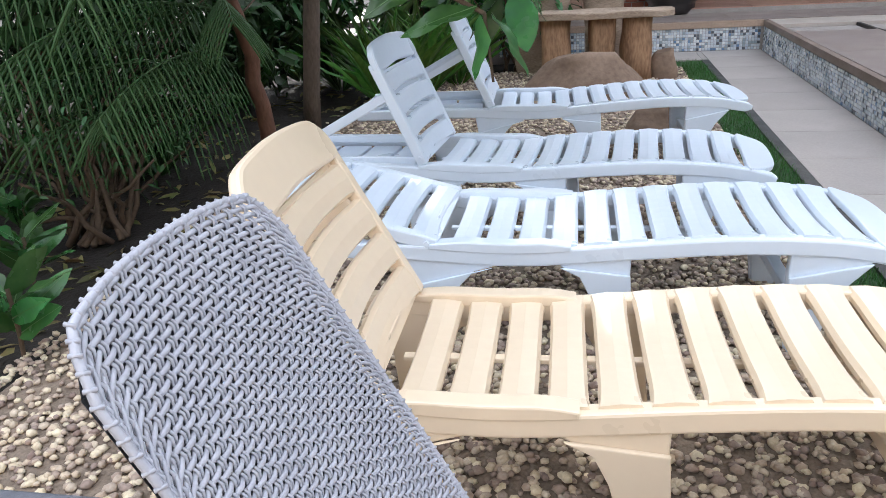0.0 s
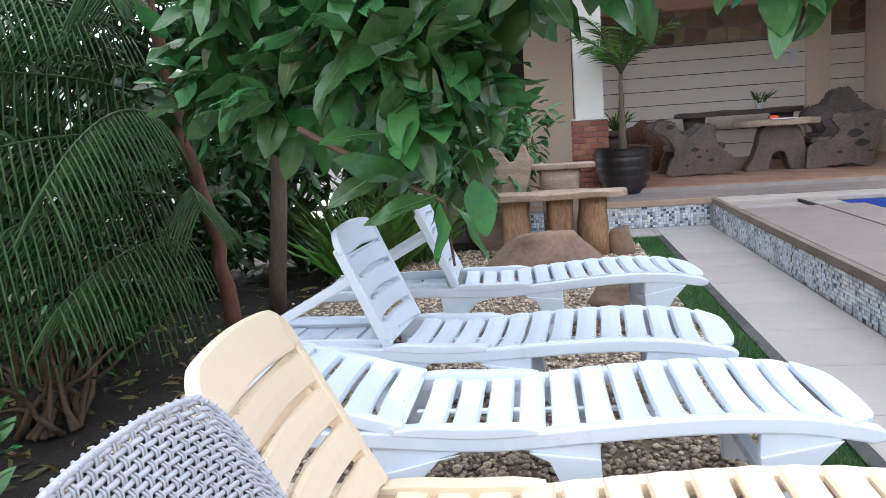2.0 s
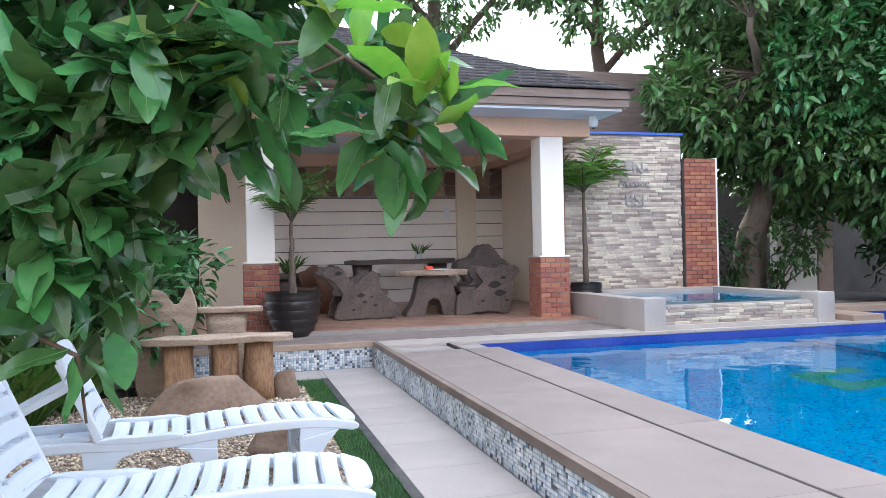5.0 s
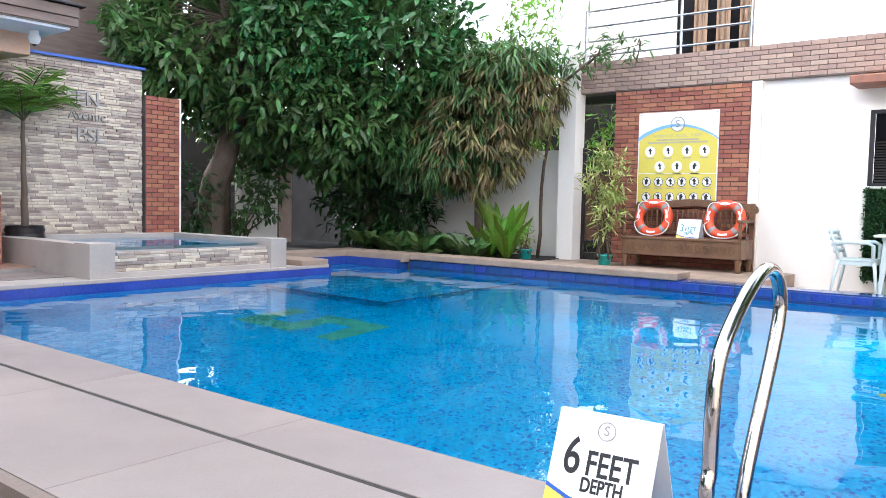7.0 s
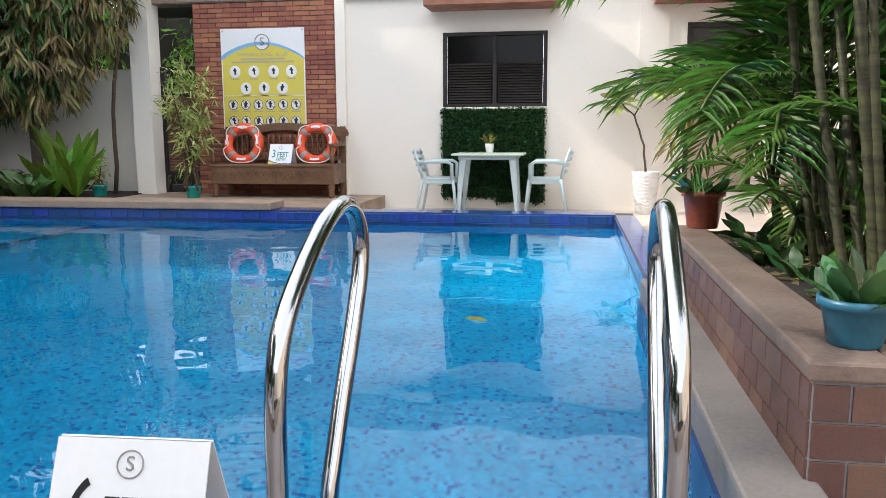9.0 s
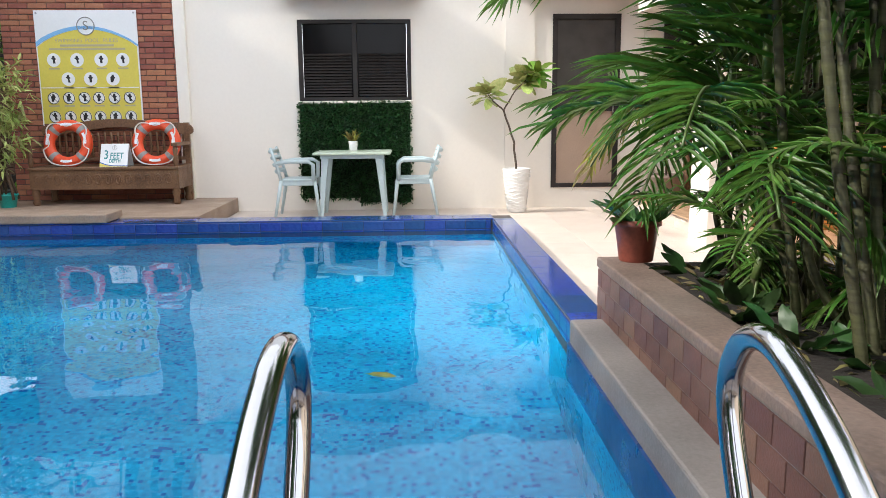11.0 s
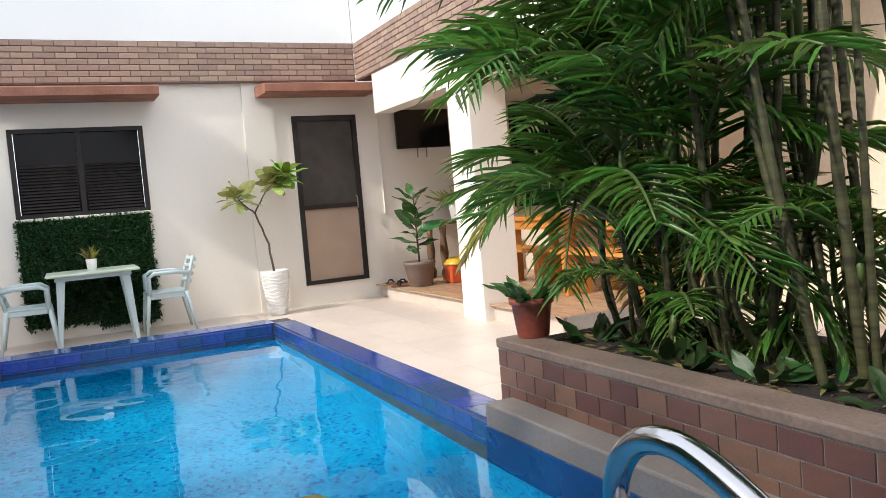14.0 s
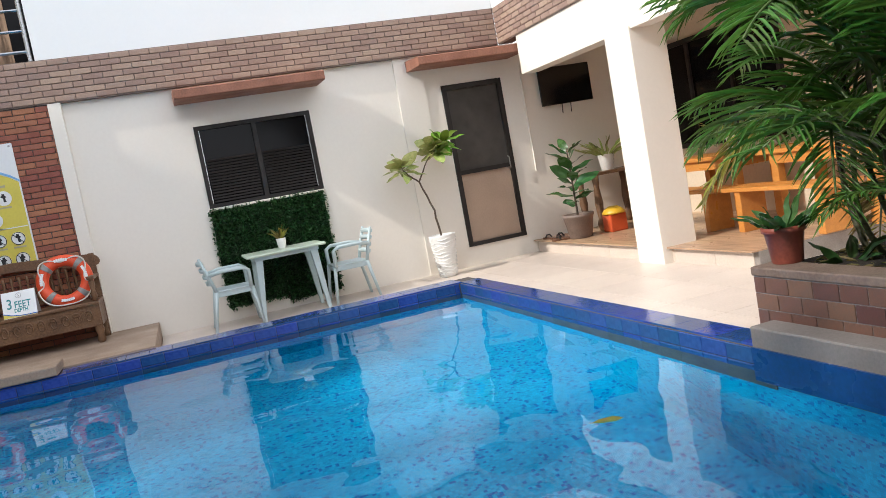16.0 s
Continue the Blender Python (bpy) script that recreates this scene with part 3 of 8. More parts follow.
# markings and steps on the bottom
five = bmesh.new()
for a in ((0, 0, 0.76, 0.25), (0.51, 0.25, 0.76, 0.575), (0, 0.575, 0.76, 0.825), (0, 0.825, 0.25, 1.15), (0, 1.15, 0.76, 1.40)):
    box(a[0], a[1], -0.01, a[2], a[3], 0.01, five)
fv = part("green_numeral", five, M_green5, pool, "green mosaic numeral on the pool floor")
fv.matrix_basis = pose(5.55, 5.16, zb(5.55), 0, -6.2, 0)
for k, (x0, y0, x1, y1) in enumerate(((7.0, 5.8, 9.7, 5.86), (6.95, 5.8, 7.01, 7.86))):
    part("pool_line", box(x0, y0, -0.62, x1, y1, -0.60), M_line, pool)
part("pool_shelf", box(7.0, 5.82, -1.4, 9.69, 7.85, -0.63), M_pooltile, pool)
for k in range(3):
    part("pool_step", box(AX0 + 0.01, 7.87 + 0.33 * k, -1.2, AX1 - 0.01, AY - 0.01, -0.45 + 0.2 * k), M_pooltile, pool)
    part("step_edge", box(AX0 + 0.02, 7.88 + 0.33 * k, -0.449 + 0.2 * k, AX1 - 0.02, 7.92 + 0.33 * k, -0.445 + 0.2 * k), M_line, pool)

# ---- west garden floor: gravel, turf, edging, walk ----
structure("gravel_bed", box(-1.55, -3.5, -0.05, 0.94, 7.45, 0.0), M_gravelbed, "bed of small beige and brown pebbles", "gravel")
structure("turf_bed", box(0.94, -3.5, -0.05, 1.13, 7.45, 0.012), M_turfbed, "strip of green turf beside the gravel", "turf")
structure("turf_bed_end", box(0.30, 7.45, -0.05, 1.13, 7.75, 0.012), M_turfbed, "green turf strip along the walk's end", "turf")
structure("edging", box(1.13, -3.5, -0.05, 1.19, 7.75, 0.024), M_border, "dark stone edging strip beside the walk", "edging")
walkway = structure("pavement", box(1.19, -3.5, -0.05, 1.75, 8.32, 0.012), M_grout, "pale grey tiled garden walk", "walk")
walk_end = structure("pavement_end", box(-0.6, 7.75, -0.05, 1.19, 8.32, 0.012), M_grout, "pale tiled walk below the raised floor", "walk")

# ---- pool deck on the west ----
deck = structure("deck", box(1.775, -3.5, 0.0, 2.80, 7.86, 0.268), M_grout, "raised pinkish-grey stone-tiled pool deck", "deck")
deck_edge = structure("deck_edge", box(1.752, -3.5, 0.245, 1.80, 8.30, 0.297), M_deck_edge, "dark worn stone lip of the pool deck", "trim")
# slot is filled nearly flush; its shade is the strip's dark colour
drain = structure("drain_slot", box(2.447, -3.5, 0.2, 2.475, 7.86, 0.2965), M_voidshade, "narrow drain slot in the deck, its shade a dark strip", "drain")
wall_pool_w = structure("pool_wall_west", box(2.78, -3.5, 0.0, 2.822, 7.86, 0.262), M_bluetile, "blue glazed pool edge below the deck", "trim")

# ---- north raised floor and pavilion floor ----
north = structure("floor_north", box(-3.0, 8.335, -0.05, 8.09, 14.2, 0.268), M_grout, "raised stone-paved floor beside the pool", "floor")
north2 = structure("floor_north_edge", box(1.80, 7.875, -0.05, 8.09, 8.335, 0.268), M_grout, "stone paving along the pool's north edge", "floor")
pav_floor = structure("floor_pavilion", box(-3.0, 9.15, 0.26, 5.24, 13.9, 0.345), M_grout, "reddish tiled pavilion floor one low step up", "floor")
lip = structure("floor_lip", box(-3.0, 8.315, 0.24, 1.76, 8.40, 0.297), M_slab, "stone lip above the mosaic riser", "trim")
riser_n = structure("wall_riser_north", box(-3.0, 8.33, 0.0, 1.755, 8.345, 0.24), M_grout, "mosaic-faced riser below the pavilion floor", "wall")
riser_w = structure("wall_riser_west", box(1.765, -3.5, 0.0, 1.785, 8.33, 0.245), M_grout, "mosaic-faced riser of the pool deck", "wall")

# ---- edges round the pool ----
cop_n = structure("pool_edge_north", box(2.82, 7.845, 0.0, 8.10, 7.875, 0.262), M_bluetile, "blue glazed tile band at the waterline", "trim")
for n, a in enumerate(((8.09, 7.86, 8.12, 8.97), (8.10, 8.94, 9.5, 8.97), (9.49, 7.86, 9.52, 8.97), (9.49, 7.845, 9.72, 7.875))):
    structure("pool_edge_step_%d" % (n + 1), box(a[0], a[1], -0.1, a[2], a[3], 0.30), M_bluetile, "blue glazed tile band round the pool steps", "trim")
structure("slab_step_north", box(8.06, 8.97, 0.1, 9.60, 9.45, 0.385, bevel=0.012), M_slab, "weathered brown stone slab by the pool steps", "slab")
structure("slab_step_west", box(7.62, 7.88, 0.26, 8.09, 9.45, 0.375, bevel=0.012), M_slab, "weathered brown stone slab beside the steps", "slab")
structure("slab_step_east", box(9.52, 7.80, 0.262, 10.05, 9.45, 0.388, bevel=0.012), M_slab, "weathered stone block at the pool corner", "slab")
slab_e = structure("slab_east", box(9.66, 3.66, 0.302, 10.10, 7.79, 0.388, bevel=0.012), M_slab, "weathered brown stone ledge along the pool's far side", "slab")
edge_e = structure("pool_edge_east", box(9.69, -0.08, -0.1, 9.99, 7.86, 0.287), M_dark_grout, "blue glazed tile coping on the pool's far side", "trim")
edge_s = structure("pool_edge_south", box(5.36, -0.27, -0.1, 9.99, -0.07, 0.287), M_dark_grout, "blue glazed tile coping beside the terrace", "trim")
ledge_s = structure("ledge_south", box(2.83, -0.14, 0.10, 5.37, 0.03, 0.43, bevel=0.01), M_ledge, "raised grey stone ledge below the planter", "ledge")
structure("ledge_south_tiles", box(2.83, 0.03, 0.13, 5.36, 0.042, 0.33), M_line, "blue tiled pool side below the ledge", "trim")

# ---- east side: terrace, bench platform, planting bed ----
terr = structure("floor_terrace", box(5.47, -1.96, -0.05, 11.78, -0.275, 0.133), M_grout, "pale sunlit tiled terrace", "floor")
terr2 = structure("floor_terrace_east", box(9.99, -0.275, -0.05, 11.80, 2.86, 0.15), M_terrace, "narrow pale tiled strip below the house wall", "floor")
plat = structure("floor_platform", box(10.0, 2.87, 0.0, 11.9, 6.3, 0.318, bevel=0.008), M_slab, "raised stone-paved platform under the bench", "floor")
bed = structure("ground_bed", box(10.10, 6.3, 0.0, 11.9, 12.5, 0.33), M_soil, "dark soil planting bed by the wall", "ground")
structure("ground_bed_north", box(7.6, 9.45, 0.0, 10.10, 12.4, 0.33), M_shadeconcrete, "paved yard with the trees' shade in its dark colour", "ground")

# ---- house on the east ----
wall_e = bmesh.new()
box(11.78, -1.00, 0.0, 12.0, 0.715, 2.9, wall_e), box(11.78, 2.065, 0.0, 12.0, 3.50, 2.9, wall_e)
box(11.78, 0.715, 0.0, 12.0, 2.065, 1.478, wall_e), box(11.78, 0.715, 2.43, 12.0, 2.065, 2.9, wall_e)
box(11.78, -1.825, 0.0, 12.0, -1.00, 0.40, wall_e), box(11.78, -1.825, 2.485, 12.0, -1.00, 2.9, wall_e)
box(11.78, -4.1, 0.0, 12.0, -1.825, 2.9, wall_e)
wall_east = structure("wall_east", wall_e, M_white, "off-white painted house wall with faint streaks", "wall")
structure("wall_upper", box(11.72, -1.85, 3.36, 12.0, 3.52, 7.0), M_upper, "bright white painted upper storey wall", "wall")
structure("wall_upper_south", box(7.0, -2.05, 3.36, 12.0, -1.86, 7.0), M_upper, "white painted upper storey wall over the porch", "wall")
band = structure("band_wall", box(11.705, -1.85, 2.89, 12.0, 6.35, 3.36), M_bandgrout, "band of brown brick cladding between the storeys", "wall")
band_s = structure("band_wall_south", box(6.0, -2.05, 2.89, 11.705, -1.86, 3.36), M_bandgrout, "brown brick band over the porch", "wall")
wall_brick = structure("wall_brick", box(11.72, 3.50, 0.0, 12.0, 5.50, 2.89), M_dark_grout, "red brick-clad wall panel behind the bench", "wall")
structure("pilaster_1", box(11.70, 3.37, 0.15, 12.0, 3.50, 2.89), M_white, "white painted strip beside the brick panel", "trim")
structure("pilaster_2", box(11.755, -0.78, 0.15, 11.778, -0.42, 2.89), M_white, "shallow white pilaster on the house wall", "trim")
structure("pillar_1", box(11.55, 6.08, 0.3, 11.85, 6.36, 7.0), M_white, "tall white painted pillar beside the gate", "pillar")
structure("wall_garden_east", box(11.88, 6.36, 0.0, 12.1, 9.7, 2.05), M_white, "stained white block garden wall", "wall")
structure("wall_balcony", box(12.9, 3.5, 2.9, 13.1, 6.6, 7.0), M_white, "white wall behind the balcony", "wall")
structure("floor_balcony", box(12.0, 3.5, 2.9, 13.0, 6.6, 3.3), M_shadeconcrete, "balcony slab behind the brick band", "floor")
structure("wall_passage", box(15.0, 4.0, 0.0, 15.2, 9.5, 3.4), M_voidshade, "end wall behind the gate, passage shade put into its colour", "wall")

# porch
porch = structure("floor_porch", box(7.6, -3.9, 0.0, 11.78, -1.97, PORCH - 0.012), M_grout, "raised porch floor with wood-look tiles", "floor")
structure("column_porch", box(8.78, -2.25, 0.13, 9.22, -1.85, 2.45, bevel=0.008), M_white, "square white painted porch column", "column")
structure("beam_porch", box(6.0, -2.10, 2.42, 11.20, -1.87, 2.89), M_white, "white painted porch beam", "beam")
structure("wall_porch_south", box(5.9, -4.1, 0.0, 11.78, -3.9, 2.9), M_cream, "cream painted wall at the back of the porch", "wall")
structure("ceiling_porch", box(6.0, -3.9, 2.80, 11.78, -2.10, 2.89), M_cream, "cream painted porch ceiling", "ceiling")

# canopies
def canopy(name, y0, y1, z):
    bm = bmesh.new()
    prof = [(11.78, z + 0.10), (11.26, z + 0.07), (11.22, z + 0.055), (11.22, z - 0.03), (11.25, z - 0.04), (11.78, z - 0.03)]
    a = [bm.verts.new((x, y0, q)) for x, q in prof]
    b = [bm.verts.new((x, y1, q)) for x, q in prof]
    for k in range(6):
        j = (k + 1) % 6
        bm.faces.new((a[k], a[j], b[j], b[k]))
    bm.faces.new(a[::-1]), bm.faces.new(b)
    bmesh.ops.recalc_face_normals(bm, faces=bm.faces)
    return structure(name, bm, M_terra, "terracotta-coloured concrete canopy over an opening", "canopy")


canopy("canopy_1", 0.56, 2.22, 2.73)
canopy("canopy_2", -1.98, -0.58, 2.74)

# window with louvres
win = base("window_1", 11.78, 1.39, 1.478, "black framed sliding window with dark louvre slats", "window", kind="structure")
f = bmesh.new()
for a in ((-0.675, 0, -0.625, 0.952), (0.625, 0, 0.675, 0.952), (-0.625, 0, 0.625, 0.045), (-0.625, 0.907, 0.625, 0.952), (-0.025, 0.045, 0.025, 0.907)):
    box(-0.02, a[0], a[1], 0.05, a[2], a[3], f)
part("window_frame", f, M_blackmetal, win)
part("pane", box(0.03, -0.62, 0.04, 0.036, -0.02, 0.91), M_glass, win)
part("pane", box(0.03, 0.02, 0.04, 0.036, 0.62, 0.91), M_glass, win)
sl = None
for s in (-1, 1):
    for k in range(15):
        b = box(-0.004, -0.28, -0.012, 0.006, 0.28, 0.014)
        if sl is None:
            o = part("slat", b, M_darkslat, win)
            sl = o.data
        else:
            b.free()
            o = new("slat", sl)
            o.parent = win
        o.matrix_basis = pose(0.012, 0.325 * s, 0.07 + 0.034 * k, 0, 35, 0)
part("window_sill", box(-0.035, -0.69, -0.03, 0.03, 0.69, 0.0, bevel=0.004), M_white, win)

# door
door = base("door_1", 11.78, -1.4125, 0.40, "closed dark framed screen door with a beige lower panel", "door", kind="structure")
f = bmesh.new()
for a in ((-0.4125, 0, -0.352, 2.085), (0.352, 0, 0.4125, 2.085), (-0.352, 0, 0.352, 0.05), (-0.352, 2.02, 0.352, 2.085), (-0.352, 0.93, 0.352, 0.985)):
    box(-0.02, a[0], a[1], 0.05, a[2], a[3], f)
part("door_frame", f, M_blackmetal, door)
part("screen", box(0.02, -0.352, 0.985, 0.03, 0.352, 2.02), M_screen, door)
part("lower_panel", box(0.015, -0.352, 0.05, 0.03, 0.352, 0.93), M_doorpanel, door)
part("door_handle", tube([(-0.02, -0.33, 0.9), (-0.06, -0.33, 0.92), (-0.06, -0.33, 1.05), (-0.02, -0.33, 1.07)], 0.008), M_steel, door, "steel pull handle")

# porch window
pw = base("window_2", 10.25, -3.9, 1.15, "wide dark framed porch window with curtains behind", "window", kind="structure")
f = bmesh.new()
for a in ((-1.15, 0, -1.09, 1.35), (1.09, 0, 1.15, 1.35), (-1.09, 0, 1.09, 0.06), (-1.09, 1.29, 1.09, 1.35), (-0.4, 0.06, -0.35, 1.29), (0.35, 0.06, 0.4, 1.29)):
    box(a[0], 0.0, a[1], a[2], 0.05, a[3], f)
part("window_frame", f, M_blackmetal, pw)
for a, b in ((-1.09, -0.4), (-0.35, 0.35), (0.4, 1.09)):
    part("pane", box(a, 0.012, 0.06, b, 0.02, 1.29), M_glass, pw)

# balcony window and railing
bw = base("window_3", 12.9, 4.3, 3.3, "upper window with tan curtains behind the balcony rail", "window", kind="structure")
part("opening", box(-0.02, -0.75, 0.0, 0.0, 0.75, 1.8), M_glass, bw)
for y in (-0.35, 0.0, 0.35):
    c = bmesh.new()
    vs = [(c.verts.new((-0.04 - 0.012 * math.sin(k * 1.9), y + 0.03 * k - 0.09, 0.02)), c.verts.new((-0.04 - 0.012 * math.sin(k * 1.9 + 0.4), y + 0.03 * k - 0.09, 1.78))) for k in range(8)]
    for a, b in zip(vs, vs[1:]):
        c.faces.new((a[0], b[0], b[1], a[1]))
    bmesh.ops.solidify(c, geom=list(c.faces), thickness=0.004)
    part("curtain", c, M_curtain, bw, smooth=True)
rail = base("railing", 11.78, 3.55, 3.36, "steel pipe balcony railing with three bars", "railing")
for z in (0.12, 0.34, 0.56, 0.8):
    part("bar", tube([(0, 0, z), (0, 2.55, z)], 0.017), M_steel, rail)
for y in (0.02, 1.0, 2.5):
    part("post", tube([(0, y, 0), (0, y, 0.82)], 0.022), M_steel, rail)

# ---- pavilion ----
def column(name, x, y, label):
    c = base(name, x, y, 0.34, label, "column", "pavilion columns", kind="structure")
    part("shaft", box(-0.165, -0.165, 0.83, 0.165, 0.165, 2.42, bevel=0.006), M_white, c)
    core = part("brick_base", box(-0.20, -0.20, 0.0, 0.20, 0.20, 0.82), M_grout, c)
    part("cap", box(-0.215, -0.215, 0.812, 0.215, 0.215, 0.835, bevel=0.004), M_white, c)
    for o, u in (((-0.21, -0.20, 0.004), (1, 0, 0)), ((0.20, -0.21, 0.004), (0, 1, 0)), ((-0.20, 0.21, 0.004), (0, -1, 0))):
        cladding(core, o, u, (0, 0, 1), 0.42, 0.80, 0.14, 0.0667, 0.01, 0.012, M_brick_red, M_brick_redI, 40)
    return c


column("column_1", 4.45, 9.82, "white column with a red brick base on the pavilion floor")
column("column_2", 0.64, 9.82, "white column with a red brick base beside a potted palm")
back = structure("wall_pavilion", box(-0.2, 13.9, 0.3, 5.30, 14.1, 3.05), M_dark_grout, "pavilion back wall clad in white boards", "wall")
# no opening here: the recess's shade is the wall's own dark colour
structure("wall_pavilion_west", box(-3.4, 13.9, 0.3, -0.2, 14.1, 3.4), M_voidshade, "wall beside the pavilion, coloured near black as a shaded recess", "wall")
for k in range(8):
    part("board", box(0.6, 13.876, 0.36 + 0.236 * k, 5.25, 13.90, 0.36 + 0.236 * (k + 1) - 0.012, bevel=0.003), M_siding, back)
structure("wall_pavilion_side", box(5.25, 12.1, 0.3, 5.42, 13.9, 3.05), M_cream, "cream painted pavilion side wall", "wall")
structure("pilaster_3", box(5.18, 12.0, 0.34, 5.46, 12.22, 2.9, bevel=0.006), M_cream, "cream pilaster at the end of the side wall", "pilaster")
structure("pilaster_4", box(4.33, 13.78, 0.34, 4.70, 13.9, 2.97), M_cream, "cream pilaster on the back wall", "pilaster")
structure("pilaster_5", box(-0.2, 13.0, 0.34, 0.55, 13.3, 3.0), M_cream, "cream wall return beside the dark doorway", "pilaster")
flag = structure("flagstone_frieze", box(0.55, 13.875, 2.25, 5.25, 13.90, 3.0), M_grout, "frieze of brown flagstones above the boards", "wall")
structure("beam_front", box(-2.0, 9.62, 2.76, 5.0, 9.98, 3.02, bevel=0.01), M_peach, "peach painted pavilion beam", "beam")
structure("beam_side", box(4.62, 9.98, 2.78, 5.0, 13.9, 3.02, bevel=0.01), M_peach, "peach painted side beam", "beam")
structure("beam_back", box(-0.2, 13.6, 2.80, 5.25, 13.87, 3.0), M_peach, "peach trim above the frieze", "beam")
structure("ceiling_pavilion", box(-2.4, 9.0, 3.0, 5.15, 14.3, 3.05), M_ceil, "pale grey boarded pavilion ceiling", "ceiling")
roof = base("roof", 0, 0, 0, "dark asphalt shingle hip roof over the pavilion", "roof", kind="structure")
EX, EY, EZ = 5.22, 8.94, 3.25
for n, (x0, y0, x1, y1) in enumerate(((-2.5, EY, EX, EY + 0.035), (EX - 0.035, EY + 0.035, EX, 14.4))):
    part("fascia_board", box(x0, y0, 3.04, x1, y1, 3.135, bevel=0.004), M_fascia, roof)
    part("fascia_board", box(x0 - 0.0, y0 - 0.022 * (n == 0), 3.14, x1 + 0.022 * (n == 1), y1, 3.25, bevel=0.004), M_fascia, roof)
part("soffit", box(-2.5, EY + 0.03, 3.03, EX - 0.03, 14.4, 3.045), M_soffit, roof)
apx = Vector((1.6, 12.1, 4.85))
c0, c1, c2, c3 = Vector((EX + 0.06, EY - 0.06, 3.26)), Vector((EX + 0.06, 15.2, 3.26)), Vector((-2.6, 15.2, 3.26)), Vector((-2.6, EY - 0.06, 3.26))
bm = bmesh.new()
for a, b in ((c0, c1), (c1, c2), (c2, c3), (c3, c0)):
    bm.faces.new([bm.verts.new(p) for p in (a, b, apx)])
part("roof_deck", bm, M_roof, roof)


def shingles(a, b, top, seed):
    """Overlapping shingle tabs up one roof slope from the eave a-b."""
    rng = random.Random(seed)
    up_full = top - (a + b) / 2
    n = ((b - a).cross(top - a)).normalized()
    if n.z < 0:
        n = -n
    rows, verts, faces = 22, [], []
    for r in range(rows):
        t0, t1 = r / rows, (r + 1.25) / rows
        if t1 > 1:
            break
        l0, r0 = a.lerp(top, t0), b.lerp(top, t0)
        l1, r1 = a.lerp(top, t1), b.lerp(top, t1)
        wid = (r0 - l0).length
        m = max(1, int(wid / 0.22))
        for k in range(m):
            s0, s1 = (k + 0.04) / m, (k + 0.96) / m
            h = 0.012 + 0.008 * rng.random()
            i = len(verts)
            verts += [l0.lerp(r0, s0) + n * h, l0.lerp(r0, s1) + n * h, l1.lerp(r1, s1) + n * 0.003, l1.lerp(r1, s0) + n * 0.003, l0.lerp(r0, s0), l0.lerp(r0, s1)]
            faces += [(i, i + 1, i + 2, i + 3), (i + 4, i + 5, i + 1, i)]
    ob = np_mesh("shingles", [tuple(v) for v in verts], faces, M_roofI)
    ob.parent = roof
    ob["kind"] = "stuff"


shingles(c3, c0, apx, 3)
shingles(c0, c1, apx, 4)

# ---- feature wall, brick pillar, children's pool ----
stone = structure("wall_feature", box(4.95, 10.4, 0.3, 6.86, 10.6, 2.93), M_grout, "wall faced with thin stacked beige stone strips", "wall")
structure("wall_feature_cap", box(4.9, 10.36, 2.93, 6.9, 10.62, 2.965), M_signblue, "blue strip on top of the stone wall", "trim")
pil = structure("pillar_2", box(6.88, 10.33, 0.3, 7.42, 10.62, 2.58), M_dark_grout, "red brick pillar beside the stone wall", "pillar")
structure("pillar_trim", box(7.42, 10.36, 0.3, 7.47, 10.6, 2.6), M_white, "white trim at the pillar's edge", "trim")
pil2 = structure("pillar_3", box(4.78, 10.36, 0.3, 4.94, 10.6, 2.93), M_dark_grout, "narrow red brick strip beside the stone wall", "pillar")
structure("wall_back_high", box(5.3, 12.6, 0.3, 8.2, 12.8, 4.4), M_fascia, "brown weathered wall behind the stone wall", "wall")
structure("wall_north_yard", box(7.4, 13.6, 0.0, 17.0, 13.8, 2.6), M_shadeconcrete, "stained concrete wall with the trees' shade in its dark colour", "wall")
structure("wall_white_bit", box(9.9, 12.1, 0.3, 10.76, 12.3, 2.0), M_white, "weathered white wall piece behind shrubs", "wall")
wb = structure("wall_white_edge", box(10.78, 12.08, 0.3, 11.1, 12.3, 2.6), M_brick_bandI, "narrow brick-clad wall edge", "wall")
kp = base("kids_pool", 6.1, 8.0, 0.28, "raised children's pool with stone-strip front and grey rim", "pool", kind="structure")
part("post", box(-1.30, -0.07, -0.06, -1.02, 0.25, 0.39, bevel=0.008), M_coping, kp)
part("post", box(1.05, -0.07, -0.06, 1.30, 0.25, 0.39, bevel=0.008), M_coping, kp)
part("side_wall", box(-1.28, 0.25, 0.0, -1.05, 2.32, 0.375, bevel=0.006), M_coping, kp)
part("side_wall", box(1.08, 0.25, 0.0, 1.30, 2.32, 0.375, bevel=0.006), M_coping, kp)
part("back_wall", box(-1.05, 2.1, 0.0, 1.08, 2.32, 0.375, bevel=0.006), M_coping, kp)
fw = part("front_wall", box(-1.02, 0.02, -0.05, 1.05, 0.20, 0.29), M_grout, kp)
part("front_ledge", box(-1.02, -0.06, -0.05, 1.05, 0.02, 0.075, bevel=0.006), M_coping, kp)
kw = bmesh.new()
kw.faces.new([kw.verts.new(p) for p in ((-1.05, 0.2, 0.325), (1.08, 0.2, 0.325), (1.08, 2.1, 0.325), (-1.05, 2.1, 0.325))])
kwo = part("shallow_water", kw, M_water, kp)
kwo.visible_shadow = False
part("basin_floor", box(-1.05, 0.2, 0.0, 1.08, 2.1, 0.10), M_pooltile, kp)

